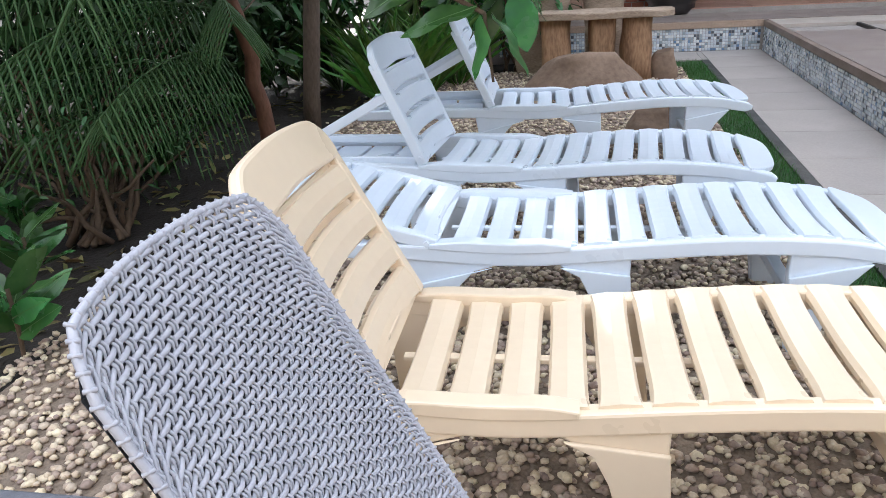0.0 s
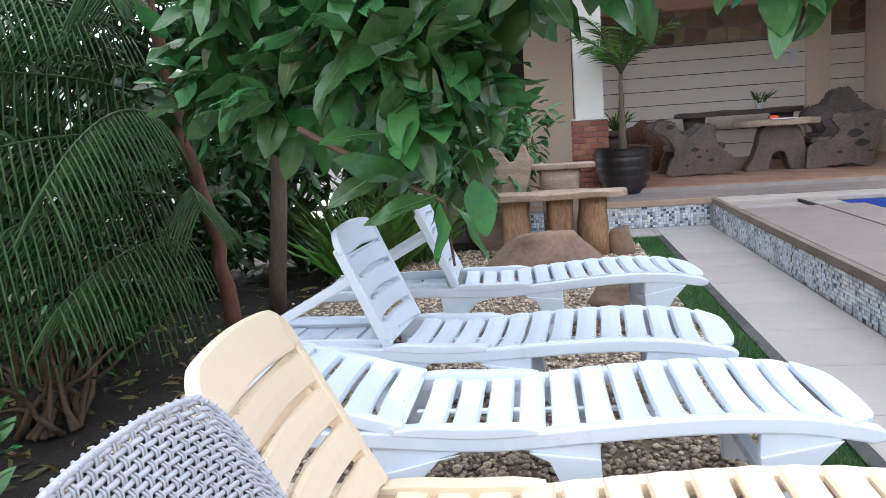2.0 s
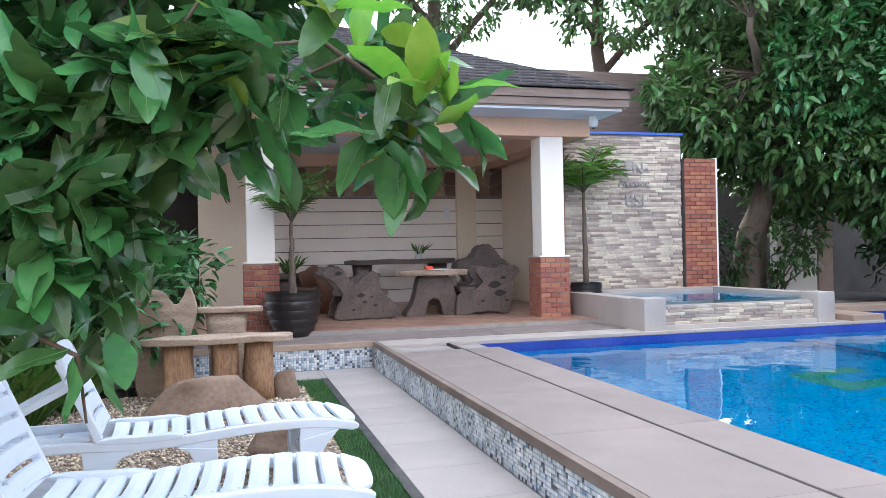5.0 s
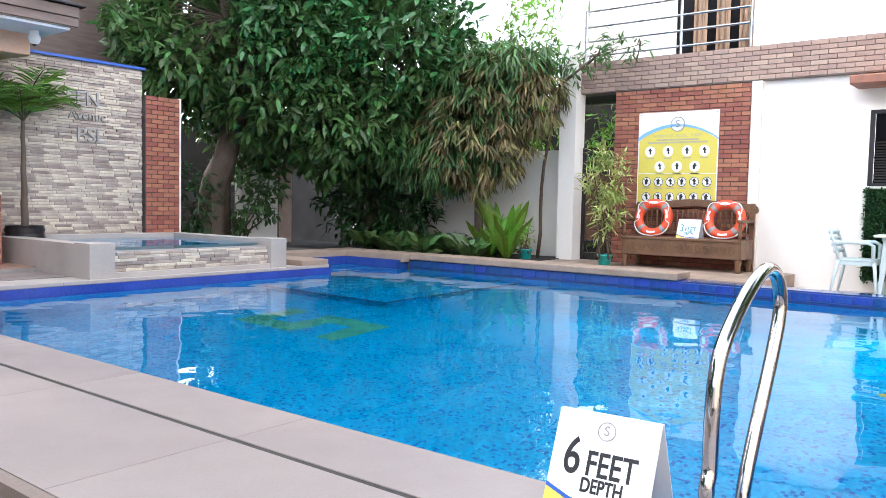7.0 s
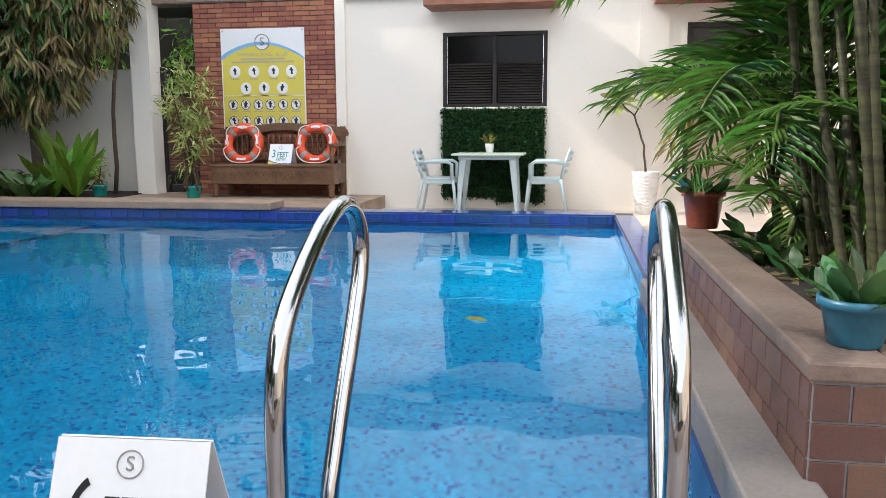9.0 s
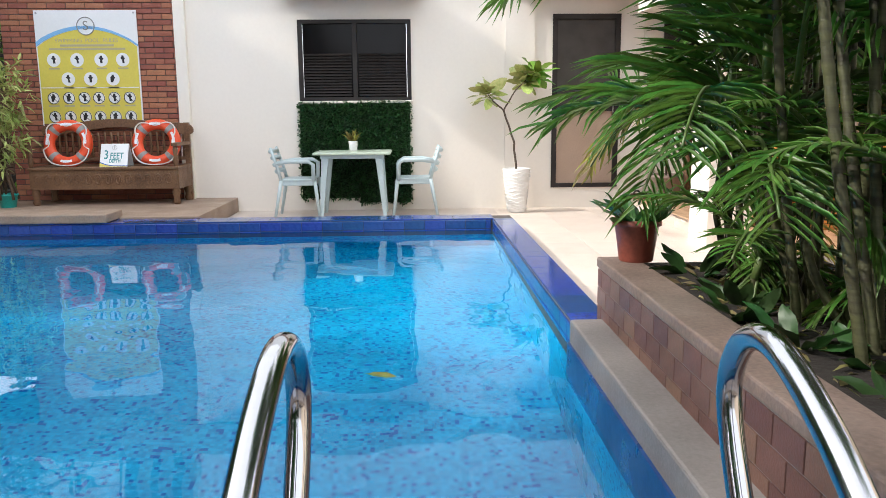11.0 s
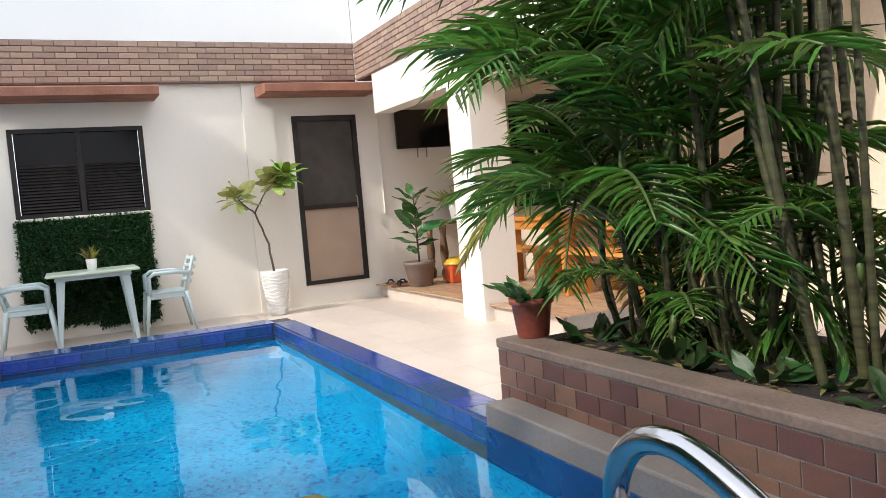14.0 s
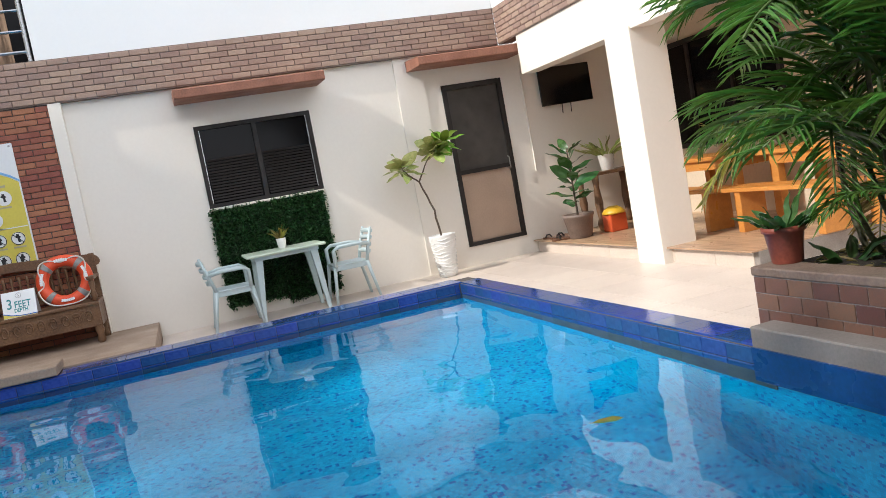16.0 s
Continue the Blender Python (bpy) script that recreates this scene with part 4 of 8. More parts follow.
# ---- planter ----
planter = structure("planter_box", box(3.10, -1.15, 0.10, 5.46, -0.115, 0.64), M_bluegrout, "brick-clad raised planter beside the pool", "planter")
structure("planter_rim", box(3.090, -0.27, 0.64, 5.47, -0.105, 0.685, bevel=0.008), M_rim, "worn stone rim of the brick planter", "trim")
structure("planter_rim_end", box(3.090, -1.16, 0.64, 3.26, -0.27, 0.685, bevel=0.008), M_rim, "worn stone rim of the brick planter", "trim")
structure("planter_soil", box(3.26, -1.1, 0.62, 5.44, -0.27, 0.66), M_soil, "dark soil with dry litter in the planter", "soil")

# ---- west boundary ----
structure("wall_west", box(-7.2, -4, 0.0, -7.0, 16, 2.6), M_white, "white painted boundary wall behind the garden", "wall")
structure("wall_south", box(-7.0, -4.3, 0.0, 5.9, -4.1, 2.8), M_cream, "plain cream boundary wall", "wall")
# pale south paving, added out of view to bounce sunlight towards the pavilion
structure("floor_south", box(-1.5, -4.0, -0.05, 1.0, -3.5, 0.0), M_walk, "unseen paved strip added by the south wall to bounce light", "floor")
structure("floor_south_east", box(2.82, -4.0, 0.0, 5.46, -1.16, 0.14), M_terrace, "pale tiled paving added behind the planter to bounce light", "floor")
structure("floor_south_edge", box(2.82, -1.16, 0.0, 3.09, -0.14, 0.295), M_deck, "stone paving beside the planter", "floor")
structure("floor_south_corner", box(5.47, -3.9, 0.0, 7.6, -1.97, 0.14), M_terrace, "pale tiled corner added behind the planter to bounce light", "floor")


def blob(outline, n=64, wob=0.0, seed=0):
    """A closed smooth outline through a few points."""
    rng = random.Random(seed)
    m = len(outline)
    out = []
    for k in range(n):
        f = k / n * m
        i, s = int(f), f - int(f)
        p = [Vector(outline[(i + j - 1) % m]) for j in range(4)]
        q = 0.5 * ((2 * p[1]) + (p[2] - p[0]) * s + (2 * p[0] - 5 * p[1] + 4 * p[2] - p[3]) * s * s + (3 * p[1] - p[0] - 3 * p[2] + p[3]) * s ** 3)
        out.append((q.x + wob * (rng.random() - 0.5), q.y + wob * (rng.random() - 0.5)))
    return out


# ---- sun loungers ----
def lounger(x, y, rz, raise_deg, mat, label, tail=0.74):
    """A moulded plastic lounger; its origin is the back's hinge, feet towards +x."""
    t = base("sun_lounger", x, y, 0.0, label, "sun lounger", "loungers on the gravel", rz)
    W, Z = 0.54, 0.335

    def top(q):
        # dips behind the hip, rises to the knee, falls away at the foot
        return Z - 0.022 * math.exp(-((q - 0.22) / 0.26) ** 2) + 0.020 * math.exp(-((q - 0.92) / 0.30) ** 2) - 0.55 * max(0.0, q - 1.08) ** 2

    def low(q):
        return top(q) - 0.050
    for y0, s in ((0.0, 1), (W - 0.045, -1)):
        # upper beam of the side
        o = [(-tail + (1.30 + tail) * k / 30, top(-tail + (1.30 + tail) * k / 30)) for k in range(31)]
        o += [(1.318, top(1.30) - 0.014), (1.312, top(1.30) - 0.034), (1.28, low(1.27))]
        o += [(1.28 - (1.28 + tail) * k / 30, low(1.28 - (1.28 + tail) * k / 30)) for k in range(1, 31)]
        part("side_rail", extrude_outline(o, 0.045, "y", bevel=0.007), mat, t).location = (0, y0 + 0.0225, 0)
        # splayed legs with curved shoulders, set a little inside the beam's face
        head = [(-0.10, low(-0.1) + 0.02), (-0.085, 0.20), (-0.07, 0.0), (0.0, 0.0), (0.012, 0.09), (0.05, 0.19), (0.10, 0.243), (0.16, low(0.16) - 0.004), (0.16, low(0.16) + 0.02)]
        mid = [(0.36, low(0.36) + 0.02), (0.36, low(0.36) - 0.006), (0.415, 0.235), (0.445, 0.17), (0.475, 0.05), (0.485, 0.0), (0.575, 0.0), (0.565, 0.10), (0.558, 0.24), (0.56, low(0.56) + 0.02)]
        foot = [(0.99, low(0.99) + 0.02), (0.985, 0.24), (0.99, 0.10), (1.0, 0.0), (1.075, 0.0), (1.085, 0.08), (1.105, 0.16), (1.14, 0.22), (1.20, low(1.2) - 0.002), (1.20, low(1.2) + 0.02)]
        for lg in (head, mid, foot):
            part("leg", extrude_outline(lg, 0.038, "y", bevel=0.005), mat, t).location = (0, y0 + 0.0225 + 0.002 * s, 0)
            # stiffening flange round the leg
            f = extrude_outline([(p, q) for p, q in lg[1:-1]], 0.012, "y", bevel=0.003)
            part("leg_flange", f, mat, t).matrix_basis = Matrix.Translation((0, y0 + 0.0225 - 0.024 * s, 0))
        lip = [(-0.03 + 0.42 * k / 10, top(-0.03 + 0.42 * k / 10) + 0.024 * math.sin(math.pi * min(1, (k + 0.6) / 4, (10.6 - k) / 3) / 2)) for k in range(11)]
        part("rail_lip", extrude_outline(lip + [(p, top(p) - 0.01) for p, _ in lip[::-1]], 0.05, "y", bevel=0.005), mat, t).location = (0, y0 + 0.0225, 0)
    part("head_bar", box(-tail - 0.005, 0.046, Z - 0.065, -tail + 0.04, W - 0.046, Z - 0.005, bevel=0.01), mat, t)
    part("cross_bar", box(1.02, 0.046, 0.10, 1.06, W - 0.046, 0.14, bevel=0.006), mat, t)
    part("centre_rib", box(0.0, W / 2 - 0.012, Z - 0.055, 1.18, W / 2 + 0.012, Z - 0.042, bevel=0.003), mat, t)

    def slat_bm(dx, w, bow=0.0):
        """A moulded slat, dished across and with its long edges bowed."""
        b = bmesh.new()
        n = 10
        rows = []
        for k in range(n + 1):
            v = k / n
            dip = -0.012 * math.sin(math.pi * v)
            sh = bow * math.sin(math.pi * v)
            pinch = 0.006 * (1 - min(1.0, 8 * min(v, 1 - v)))
            rows.append([b.verts.new((q + sh, 0.020 + v * (w - 0.04), z + dip)) for q, z in ((-pinch, -0.010), (0.007 - pinch, 0.003), (dx * 0.5, 0.006), (dx - 0.007 + pinch, 0.003), (dx + pinch, -0.010), (dx + pinch, -0.022), (-pinch, -0.022))])
        for p, q in zip(rows, rows[1:]):
            for k in range(7):
                b.faces.new((p[k], p[(k + 1) % 7], q[(k + 1) % 7], q[k]))
        b.faces.new(rows[0][::-1]), b.faces.new(rows[-1])
        bmesh.ops.recalc_face_normals(b, faces=b.faces)
        return b
    first, q = None, 0.03
    while q < 1.18:
        if first is None:
            o = part("slat", slat_bm(0.080, W), mat, t)
            first = o.data
        else:
            o = new("slat", first)
            o.parent = t
        tilt = math.degrees(math.atan2(top(q) - top(q + 0.08), 0.08))
        o.matrix_basis = pose(q, 0, top(q) + 0.003, 0, tilt, 0)
        q += 0.099
    ft = extrude_outline(blob([(1.215, 0.02), (1.215, W / 2), (1.215, W - 0.02), (1.26, W - 0.03), (1.315, W - 0.10), (1.328, W / 2), (1.315, 0.10), (1.26, 0.03)], 48), 0.022, "z", bevel=0.006)
    fo = part("foot_slat", ft, mat, t)
    fo.matrix_basis = Matrix.Translation((1.215, 0, top(1.215) - 0.004)) @ Matrix.Rotation(radians(9.5), 4, "Y") @ Matrix.Translation((-1.215, 0, 0))
    # backrest
    bk = bmesh.new()
    for y0 in (0.004, W - 0.004 - 0.040):
        box(-0.44, y0, -0.034, 0.0, y0 + 0.040, 0.008, bk, bevel=0.006)
    for x0 in (-0.40, -0.03):
        box(x0, 0.05, -0.030, x0 + 0.03, W - 0.05, -0.010, bk)
    back_rest = part("backrest", bk, mat, t)
    back_rest.matrix_basis = pose(0.0, 0, Z + 0.004, 0, raise_deg, 0)
    for k in range(4):
        o = part("slat", slat_bm(0.082, W, -0.012), mat, back_rest)
        o.matrix_basis = pose(-0.002 - 0.100 * (k + 1) + 0.018, 0.0, 0.003)
    hd = extrude_outline(blob([(-0.517, 0.10), (-0.528, W / 2), (-0.517, W - 0.10), (-0.500, W - 0.045), (-0.46, W - 0.008), (-0.41, W - 0.004), (-0.398, W - 0.05), (-0.412, W / 2), (-0.398, 0.05), (-0.41, 0.004), (-0.46, 0.008), (-0.500, 0.045)], 72), 0.032, "z", bevel=0.009)
    part("head_slat", hd, mat, back_rest).location = (0, 0, -0.006)
    part("hinge_pin", tube([(-0.03, -0.006, -0.012), (-0.03, W + 0.006, -0.012)], 0.009, 8), mat, back_rest)
    if raise_deg > 20:
        c, sn = math.cos(radians(raise_deg)), math.sin(radians(raise_deg))
        for y0 in (0.062, W - 0.062):
            a, b = Vector((-tail + 0.06, y0, Z - 0.01)), Vector((-0.30 * c - 0.02, y0, Z + 0.30 * sn))
            d = b - a
            pr = part("prop", box(0, -0.012, -0.019, d.length, 0.012, 0.019, bevel=0.005), mat, t)
            pr.matrix_basis = Matrix.Translation(a) @ Matrix.Rotation(-math.atan2(d.z, d.x), 4, "Y")
        for y0 in (0.075, W - 0.095):
            part("ratchet_rail", box(-tail + 0.05, y0, Z - 0.02, -0.06, y0 + 0.02, Z + 0.012, bevel=0.004), mat, t)
        n = 4 if tail > 0.7 else 2
        for k in range(n):
            part("tray_panel", box(-tail + 0.06 + 0.15 * k, 0.05, Z - 0.065, -tail + 0.195 + 0.15 * k, W - 0.05, Z - 0.045, bevel=0.004), mat, t)
    return t


lounger(-0.25, 1.39, 2.0, 62, M_beige, "cream plastic sun lounger with raised slatted back on the gravel", 0.50)
lounger(-0.29, 2.24, 1.0, 15, M_plastic, "white plastic sun lounger lying flat on the gravel", 0.50)
lounger(-0.50, 3.10, -3.5, 66, M_plastic, "white plastic sun lounger with its back raised steeply")
lounger(-0.36, 4.22, 3.5, 66, M_plastic, "white plastic sun lounger with raised back beside a boulder")


# ---- wicker chaise ----
def wicker_chaise():
    t = base("wicker_chaise", 0.0, 0.0, 0.0, "grey woven wicker chaise with a raised rounded back", "chaise")
    lean = Vector((-0.47, 0, 0.883)).normalized()
    nor = Vector((0.883, 0, 0.47)).normalized()

    def P(u, v, h=0.0):
        # u across (0 near .. 1 far), v up the back
        e = abs(2 * u - 1)
        dome = 1 - 0.05 * e ** 2.5 - 0.09 * max(0.0, (e - 0.82) / 0.18) ** 2
        y = 0.665 + 0.455 * u
        return Vector((-0.02, y, 0.30)) + lean * (0.645 * v * dome) + nor * (0.012 * e ** 2 + h)
    cols, rows = 26, 58
    w = bmesh.new()
    for r in range(rows):
        v = (r + 0.5) / rows
        seg, prev = cols * 2, None
        for k in range(seg + 1):
            u = k / seg
            c = P(u, v, 0.0030 * math.cos(math.pi * (u * cols + r)))
            ring = [w.verts.new(c + lean * (0.0036 * math.cos(a)) + nor * (0.0026 * math.sin(a))) for a in (0.0, 1.05, 2.09, 3.14, 4.19, 5.24)]
            if prev:
                for a in range(6):
                    w.faces.new((prev[a], ring[a], ring[(a + 1) % 6], prev[(a + 1) % 6]))
            prev = ring
    part("woven_back", w, M_wicker, t, "pale grey woven wicker strands", smooth=True)["kind"] = "stuff"
    w = bmesh.new()
    for k in range(cols + 1):
        for side in (-0.0030, 0.0030):
            u, prev = min(0.99, max(0.01, k / cols)), None
            for r in range(rows * 2 + 1):
                v = r / (rows * 2)
                c = P(u, v, -0.0026 * math.cos(math.pi * (k + r / 2 - 0.5))) + Vector((0, side, 0))
                ring = [w.verts.new(c + Vector((0, 0.0026 * math.cos(a), 0)) + nor * (0.0022 * math.sin(a))) for a in (0.0, 1.57, 3.14, 4.71)]
                if prev:
                    for a in range(4):
                        w.faces.new((prev[a], ring[a], ring[(a + 1) % 4], prev[(a + 1) % 4]))
                prev = ring
    part("woven_uprights", w, M_wicker, t, "paired grey wicker uprights", smooth=True)["kind"] = "stuff"
    # the back's inner shell, a finger behind the weave
    sh, grid = bmesh.new(), []
    for k in range(13):
        grid.append([sh.verts.new(P(0.02 + 0.96 * k / 12, 0.97 * r / 10, -0.020)) for r in range(11)])
    for a, b in zip(grid, grid[1:]):
        for r in range(10):
            sh.faces.new((a[r], b[r], b[r + 1], a[r + 1]))
    bmesh.ops.solidify(sh, geom=list(sh.faces), thickness=0.006)
    part("back_shell", sh, M_wicker_dark, t, "dark grey inner shell", smooth=True)
    edge = [P(0, v) for v in np.linspace(0, 1, 16)] + [P(u, 1) for u in np.linspace(0.04, 0.96, 24)] + [P(1, v) for v in np.linspace(1, 0, 16)]
    part("rim", tube(edge, 0.0052, 8), M_wicker, t, "wrapped wicker edge", smooth=True)
    wrap = bmesh.new()
    for a, b in zip(edge, edge[1:]):
        m = max(1, int((b - a).length / 0.013))
        for k in range(m):
            d = (b - a).normalized()
            p = a.lerp(b, k / m)
            across = d.cross(nor).normalized()
            tube([p - across * 0.006 - nor * 0.003, p + nor * 0.0062 - d * 0.002, p + across * 0.006 - nor * 0.003 - d * 0.004], 0.0026, 6, wrap)
    part("rim_wrap", wrap, M_wicker, t, smooth=True)["kind"] = "stuff"
    part("rear_rail", box(-0.95, 1.075, 0.262, -0.05, 1.115, 0.30, bevel=0.008), M_wicker_dark, t)
    # seat deck and side skirt
    seat = bmesh.new()
    for k in range(60):
        box(-0.02 + 0.021 * k, 0.67, 0.292 + 0.002 * (k % 2), -0.02 + 0.021 * k + 0.018, 1.115, 0.303 + 0.002 * (k % 2), seat)
    part("seat", seat, M_wicker, t)
    for x in (0.0, 1.15):
        for y in (0.69, 1.095):
            part("leg", tube([(x, y, 0.0), (x, y, 0.29)], 0.02), M_wicker_dark, t)
    part("side_frame", tube([(-0.05, 0.675, 0.28), (1.22, 0.675, 0.28), (1.22, 1.11, 0.28), (-0.05, 1.11, 0.28)], 0.022, 10, closed=True), M_wicker_dark, t)
    return t


wicker_chaise()


def rough_block(x0, y0, z0, x1, y1, z1, amp=0.03, seed=0, taper=0.0, cuts=3):
    """A hewn or eroded lump of wood or rock."""
    bm = box(-0.5, -0.5, -0.5, 0.5, 0.5, 0.5)
    bmesh.ops.subdivide_edges(bm, edges=bm.edges[:], cuts=cuts, use_grid_fill=True)
    for v in bm.verts:
        s = 1 - taper * (v.co.z + 0.5)
        r = 1.0 - 0.18 * (abs(v.co.x) * 2) ** 2 * (abs(v.co.y) * 2) ** 2
        c = Vector((v.co.x * s * r, v.co.y * s * r, v.co.z))
        p = Vector(((x0 + x1) / 2 + c.x * (x1 - x0), (y0 + y1) / 2 + c.y * (y1 - y0), (z0 + z1) / 2 + c.z * (z1 - z0)))
        k = noise.noise_vector(p * 5 + Vector((seed * 3.1, 0, 0))) * amp
        if v.co.z < -0.49:
            k.z = 0
        v.co = p + k
    return bm


# ---- stump bench and boulder ----
sb = base("stump_bench", 0.2, 7.0, 0.0, "rustic driftwood bench on sawn stumps beside the walk", "bench")
for k, (x, w, h) in enumerate(((-0.36, 0.26, 0.52), (0.02, 0.22, 0.52), (0.30, 0.27, 0.53))):
    part("stump", rough_block(x - w / 2, -0.16, 0.0, x + w / 2, 0.14, h, 0.035, k + 1, 0.05), M_stump, sb, "orange-brown sawn stump", smooth=True)
part("plank", rough_block(-0.66, -0.24, 0.515, 0.60, 0.16, 0.565, 0.018, 7, cuts=6), M_driftgrey, sb, "weathered grey live-edge plank", smooth=True)
part("upper_plank", rough_block(-0.22, 0.30, 0.74, 0.36, 0.55, 0.785, 0.014, 9, cuts=5), M_driftgrey, sb, "weathered grey plank", smooth=True)
part("post", rough_block(-0.12, 0.34, 0.0, 0.20, 0.52, 0.745, 0.03, 12, -0.1), M_driftgrey, sb, smooth=True)
part("back_slab", extrude_outline(blob([(-0.72, 0.0), (-0.36, 0.0), (-0.30, 0.45), (-0.22, 0.75), (-0.28, 0.98), (-0.40, 0.82), (-0.52, 0.95), (-0.72, 0.92), (-0.80, 0.70), (-0.74, 0.35)], 60, 0.012, 4), 0.10, "y", bevel=0.01), M_driftgrey, sb, "pale split root slab").location = (0, 0.42, 0)
tagged(obj("boulder", rough_block(-0.42, 6.05, -0.02, 0.62, 6.72, 0.30, 0.07, 21, 0.55, cuts=6), M_rock, True), "low brown boulder half sunk in the gravel", "boulder")
tagged(obj("boulder", rough_block(0.60, 6.86, -0.02, 0.86, 7.18, 0.22, 0.04, 24, 0.4, cuts=4), M_rock, True), "small brown rock beside the stump bench", "boulder")
tagged(obj("boulder", rough_block(0.35, 4.95, -0.02, 0.75, 5.3, 0.16, 0.05, 29, 0.4, cuts=4), M_rock, True), "small brown rock on the gravel under a lounger", "boulder")


# ---- root-wood furniture in the pavilion ----
def root_chair(x, y, out, seed, rz, label, holes, mat=None):
    t = base("root_chair", x, y, 0.345, label, "root chair", "root-wood seats", rz)
    bm = extrude_outline(blob(out, 110, 0.022, seed), 0.075, "y", bevel=0.012)
    part("side_slab", bm, mat or M_rootwood, t)
    for k, (a, b, r) in enumerate(holes):
        h = extrude_outline(blob([(a - r, b), (a, b - r * 0.5), (a + r * 1.2, b + 0.1 * r), (a, b + r * 0.7)], 20, 0.004, k), 0.004, "y")
        # thin dark patch on the slab paints the shade inside a hole
        part("hollow", h, M_voidshade, t).location = (0, -0.0415, 0)
    part("seat", rough_block(-0.40, 0.04, 0.33, 0.35, 0.62, 0.40, 0.02, seed + 3, cuts=4), mat or M_rootwood, t, smooth=True)
    part("far_slab", extrude_outline(blob(out, 100, 0.022, seed + 7), 0.07, "y", bevel=0.012), mat or M_rootwood, t).location = (0.03, 0.66, 0)
    return t


A = [(-0.42, 0.02), (-0.1, 0.03), (0.2, 0.02), (0.44, 0.06), (0.40, 0.20), (0.24, 0.34), (0.16, 0.48), (0.17, 0.62), (0.06, 0.66), (-0.06, 0.58), (-0.16, 0.52), (-0.28, 0.58), (-0.34, 0.70), (-0.44, 0.73), (-0.56, 0.71), (-0.60, 0.62), (-0.46, 0.52), (-0.34, 0.36), (-0.42, 0.16)]
root_chair(2.06, 10.45, A, 2, 4, "dark root-wood chair with a jagged slab side", [(-0.1, 0.34, 0.05), (-0.05, 0.25, 0.03), (0.1, 0.20, 0.03), (-0.40, 0.64, 0.05), (-0.2, 0.15, 0.025), (0.05, 0.32, 0.02)])
B = [(-0.42, 0.0), (-0.2, 0.03), (0.05, 0.05), (0.30, 0.0), (0.36, 0.14), (0.42, 0.30), (0.40, 0.48), (0.50, 0.62), (0.40, 0.70), (0.14, 0.66), (-0.08, 0.68), (-0.14, 0.60), (-0.06, 0.46), (-0.20, 0.36), (-0.40, 0.30)]
root_chair(3.78, 10.55, B, 5, -3, "dark root-wood chair with holes in its slab side", [(0.12, 0.42, 0.09), (0.2, 0.30, 0.08), (-0.05, 0.2, 0.03), (0.25, 0.52, 0.04), (0.3, 0.2, 0.03)])
C = [(-0.30, 0.0), (0.30, 0.0), (0.36, 0.30), (0.28, 0.50), (0.20, 0.66), (0.0, 0.74), (-0.12, 0.66), (-0.26, 0.60), (-0.20, 0.35)]
root_chair(1.75, 11.9, C, 9, 20, "brown polished root-wood chair by the wall table", [(0.0, 0.5, 0.04)], M_brownwood)
root_chair(4.15, 11.7, [(-0.40, 0.0), (0.32, 0.0), (0.34, 0.45), (0.40, 0.68), (0.24, 0.82), (0.10, 1.0), (-0.08, 0.98), (-0.20, 0.82), (-0.40, 0.76), (-0.46, 0.64), (-0.28, 0.4)], 11, -8, "large brown root-wood seat with a humped back", [(0.1, 0.6, 0.05)], M_rootwood)
rt = base("root_table", 3.05, 10.75, 0.345, "slab-topped root-wood table on splayed legs", "table")
part("tabletop", rough_block(-0.52, -0.28, 0.58, 0.52, 0.34, 0.65, 0.025, 14, cuts=6), M_driftgrey, rt, "grey live-edge slab top", smooth=True)
part("leg", extrude_outline(blob([(-0.42, 0.0), (-0.16, 0.0), (-0.08, 0.22), (0.06, 0.22), (0.14, 0.0), (0.42, 0.0), (0.34, 0.2), (0.20, 0.58), (-0.18, 0.58), (-0.30, 0.25)], 60, 0.01, 3), 0.26, "y", bevel=0.02), M_rootwood, rt, "dark flaking trestle leg")
ck = base("notebook_stack", 3.1, 10.72, 1.0, "small stack of paper and a red box on the table", "papers")
part("paper", box(-0.14, -0.10, 0.0, 0.16, 0.1, 0.012), M_paper, ck)
part("red_box", box(-0.16, -0.06, 0.012, -0.06, 0.04, 0.05), M_orange, ck)
lt = base("wall_table", 3.1, 12.9, 0.345, "long black root-wood table along the back wall", "table")
part("tabletop", rough_block(-1.0, -0.35, 0.72, 0.9, 0.35, 0.79, 0.03, 33, cuts=6), M_rootwood, lt, smooth=True)
for x in (-0.7, 0.6):
    part("leg", rough_block(x - 0.15, -0.2, 0.0, x + 0.15, 0.2, 0.73, 0.04, 35), M_rootwood, lt, smooth=True)
lt2 = base("wall_table", 1.2, 12.9, 0.345, "low black root-wood table by the boarded wall", "table")
part("tabletop", rough_block(-0.6, -0.35, 0.52, 0.6, 0.35, 0.60, 0.03, 36, cuts=6), M_rootwood, lt2, smooth=True)
part("leg", rough_block(-0.4, -0.2, 0.0, 0.4, 0.2, 0.53, 0.04, 37), M_rootwood, lt2, smooth=True)
ol = base("wall_switch", 4.16, 13.87, 1.93, "white double wall switch plate on the boards", "switch")
part("plate", box(-0.06, -0.012, 0.06, 0.06, 0.004, 0.13, bevel=0.004), M_paper, ol)
part("plate", box(-0.06, -0.012, -0.07, 0.06, 0.004, 0.04, bevel=0.004), M_paper, ol)
cc = base("security_camera", 4.92, 9.35, 2.93, "small white dome camera under the eave", "camera")
part("dome", lathe([(0.0, -0.09), (0.05, -0.07), (0.065, -0.03), (0.065, 0.0), (0.05, 0.03), (0.05, 0.1)], 20), M_paper, cc, smooth=True)
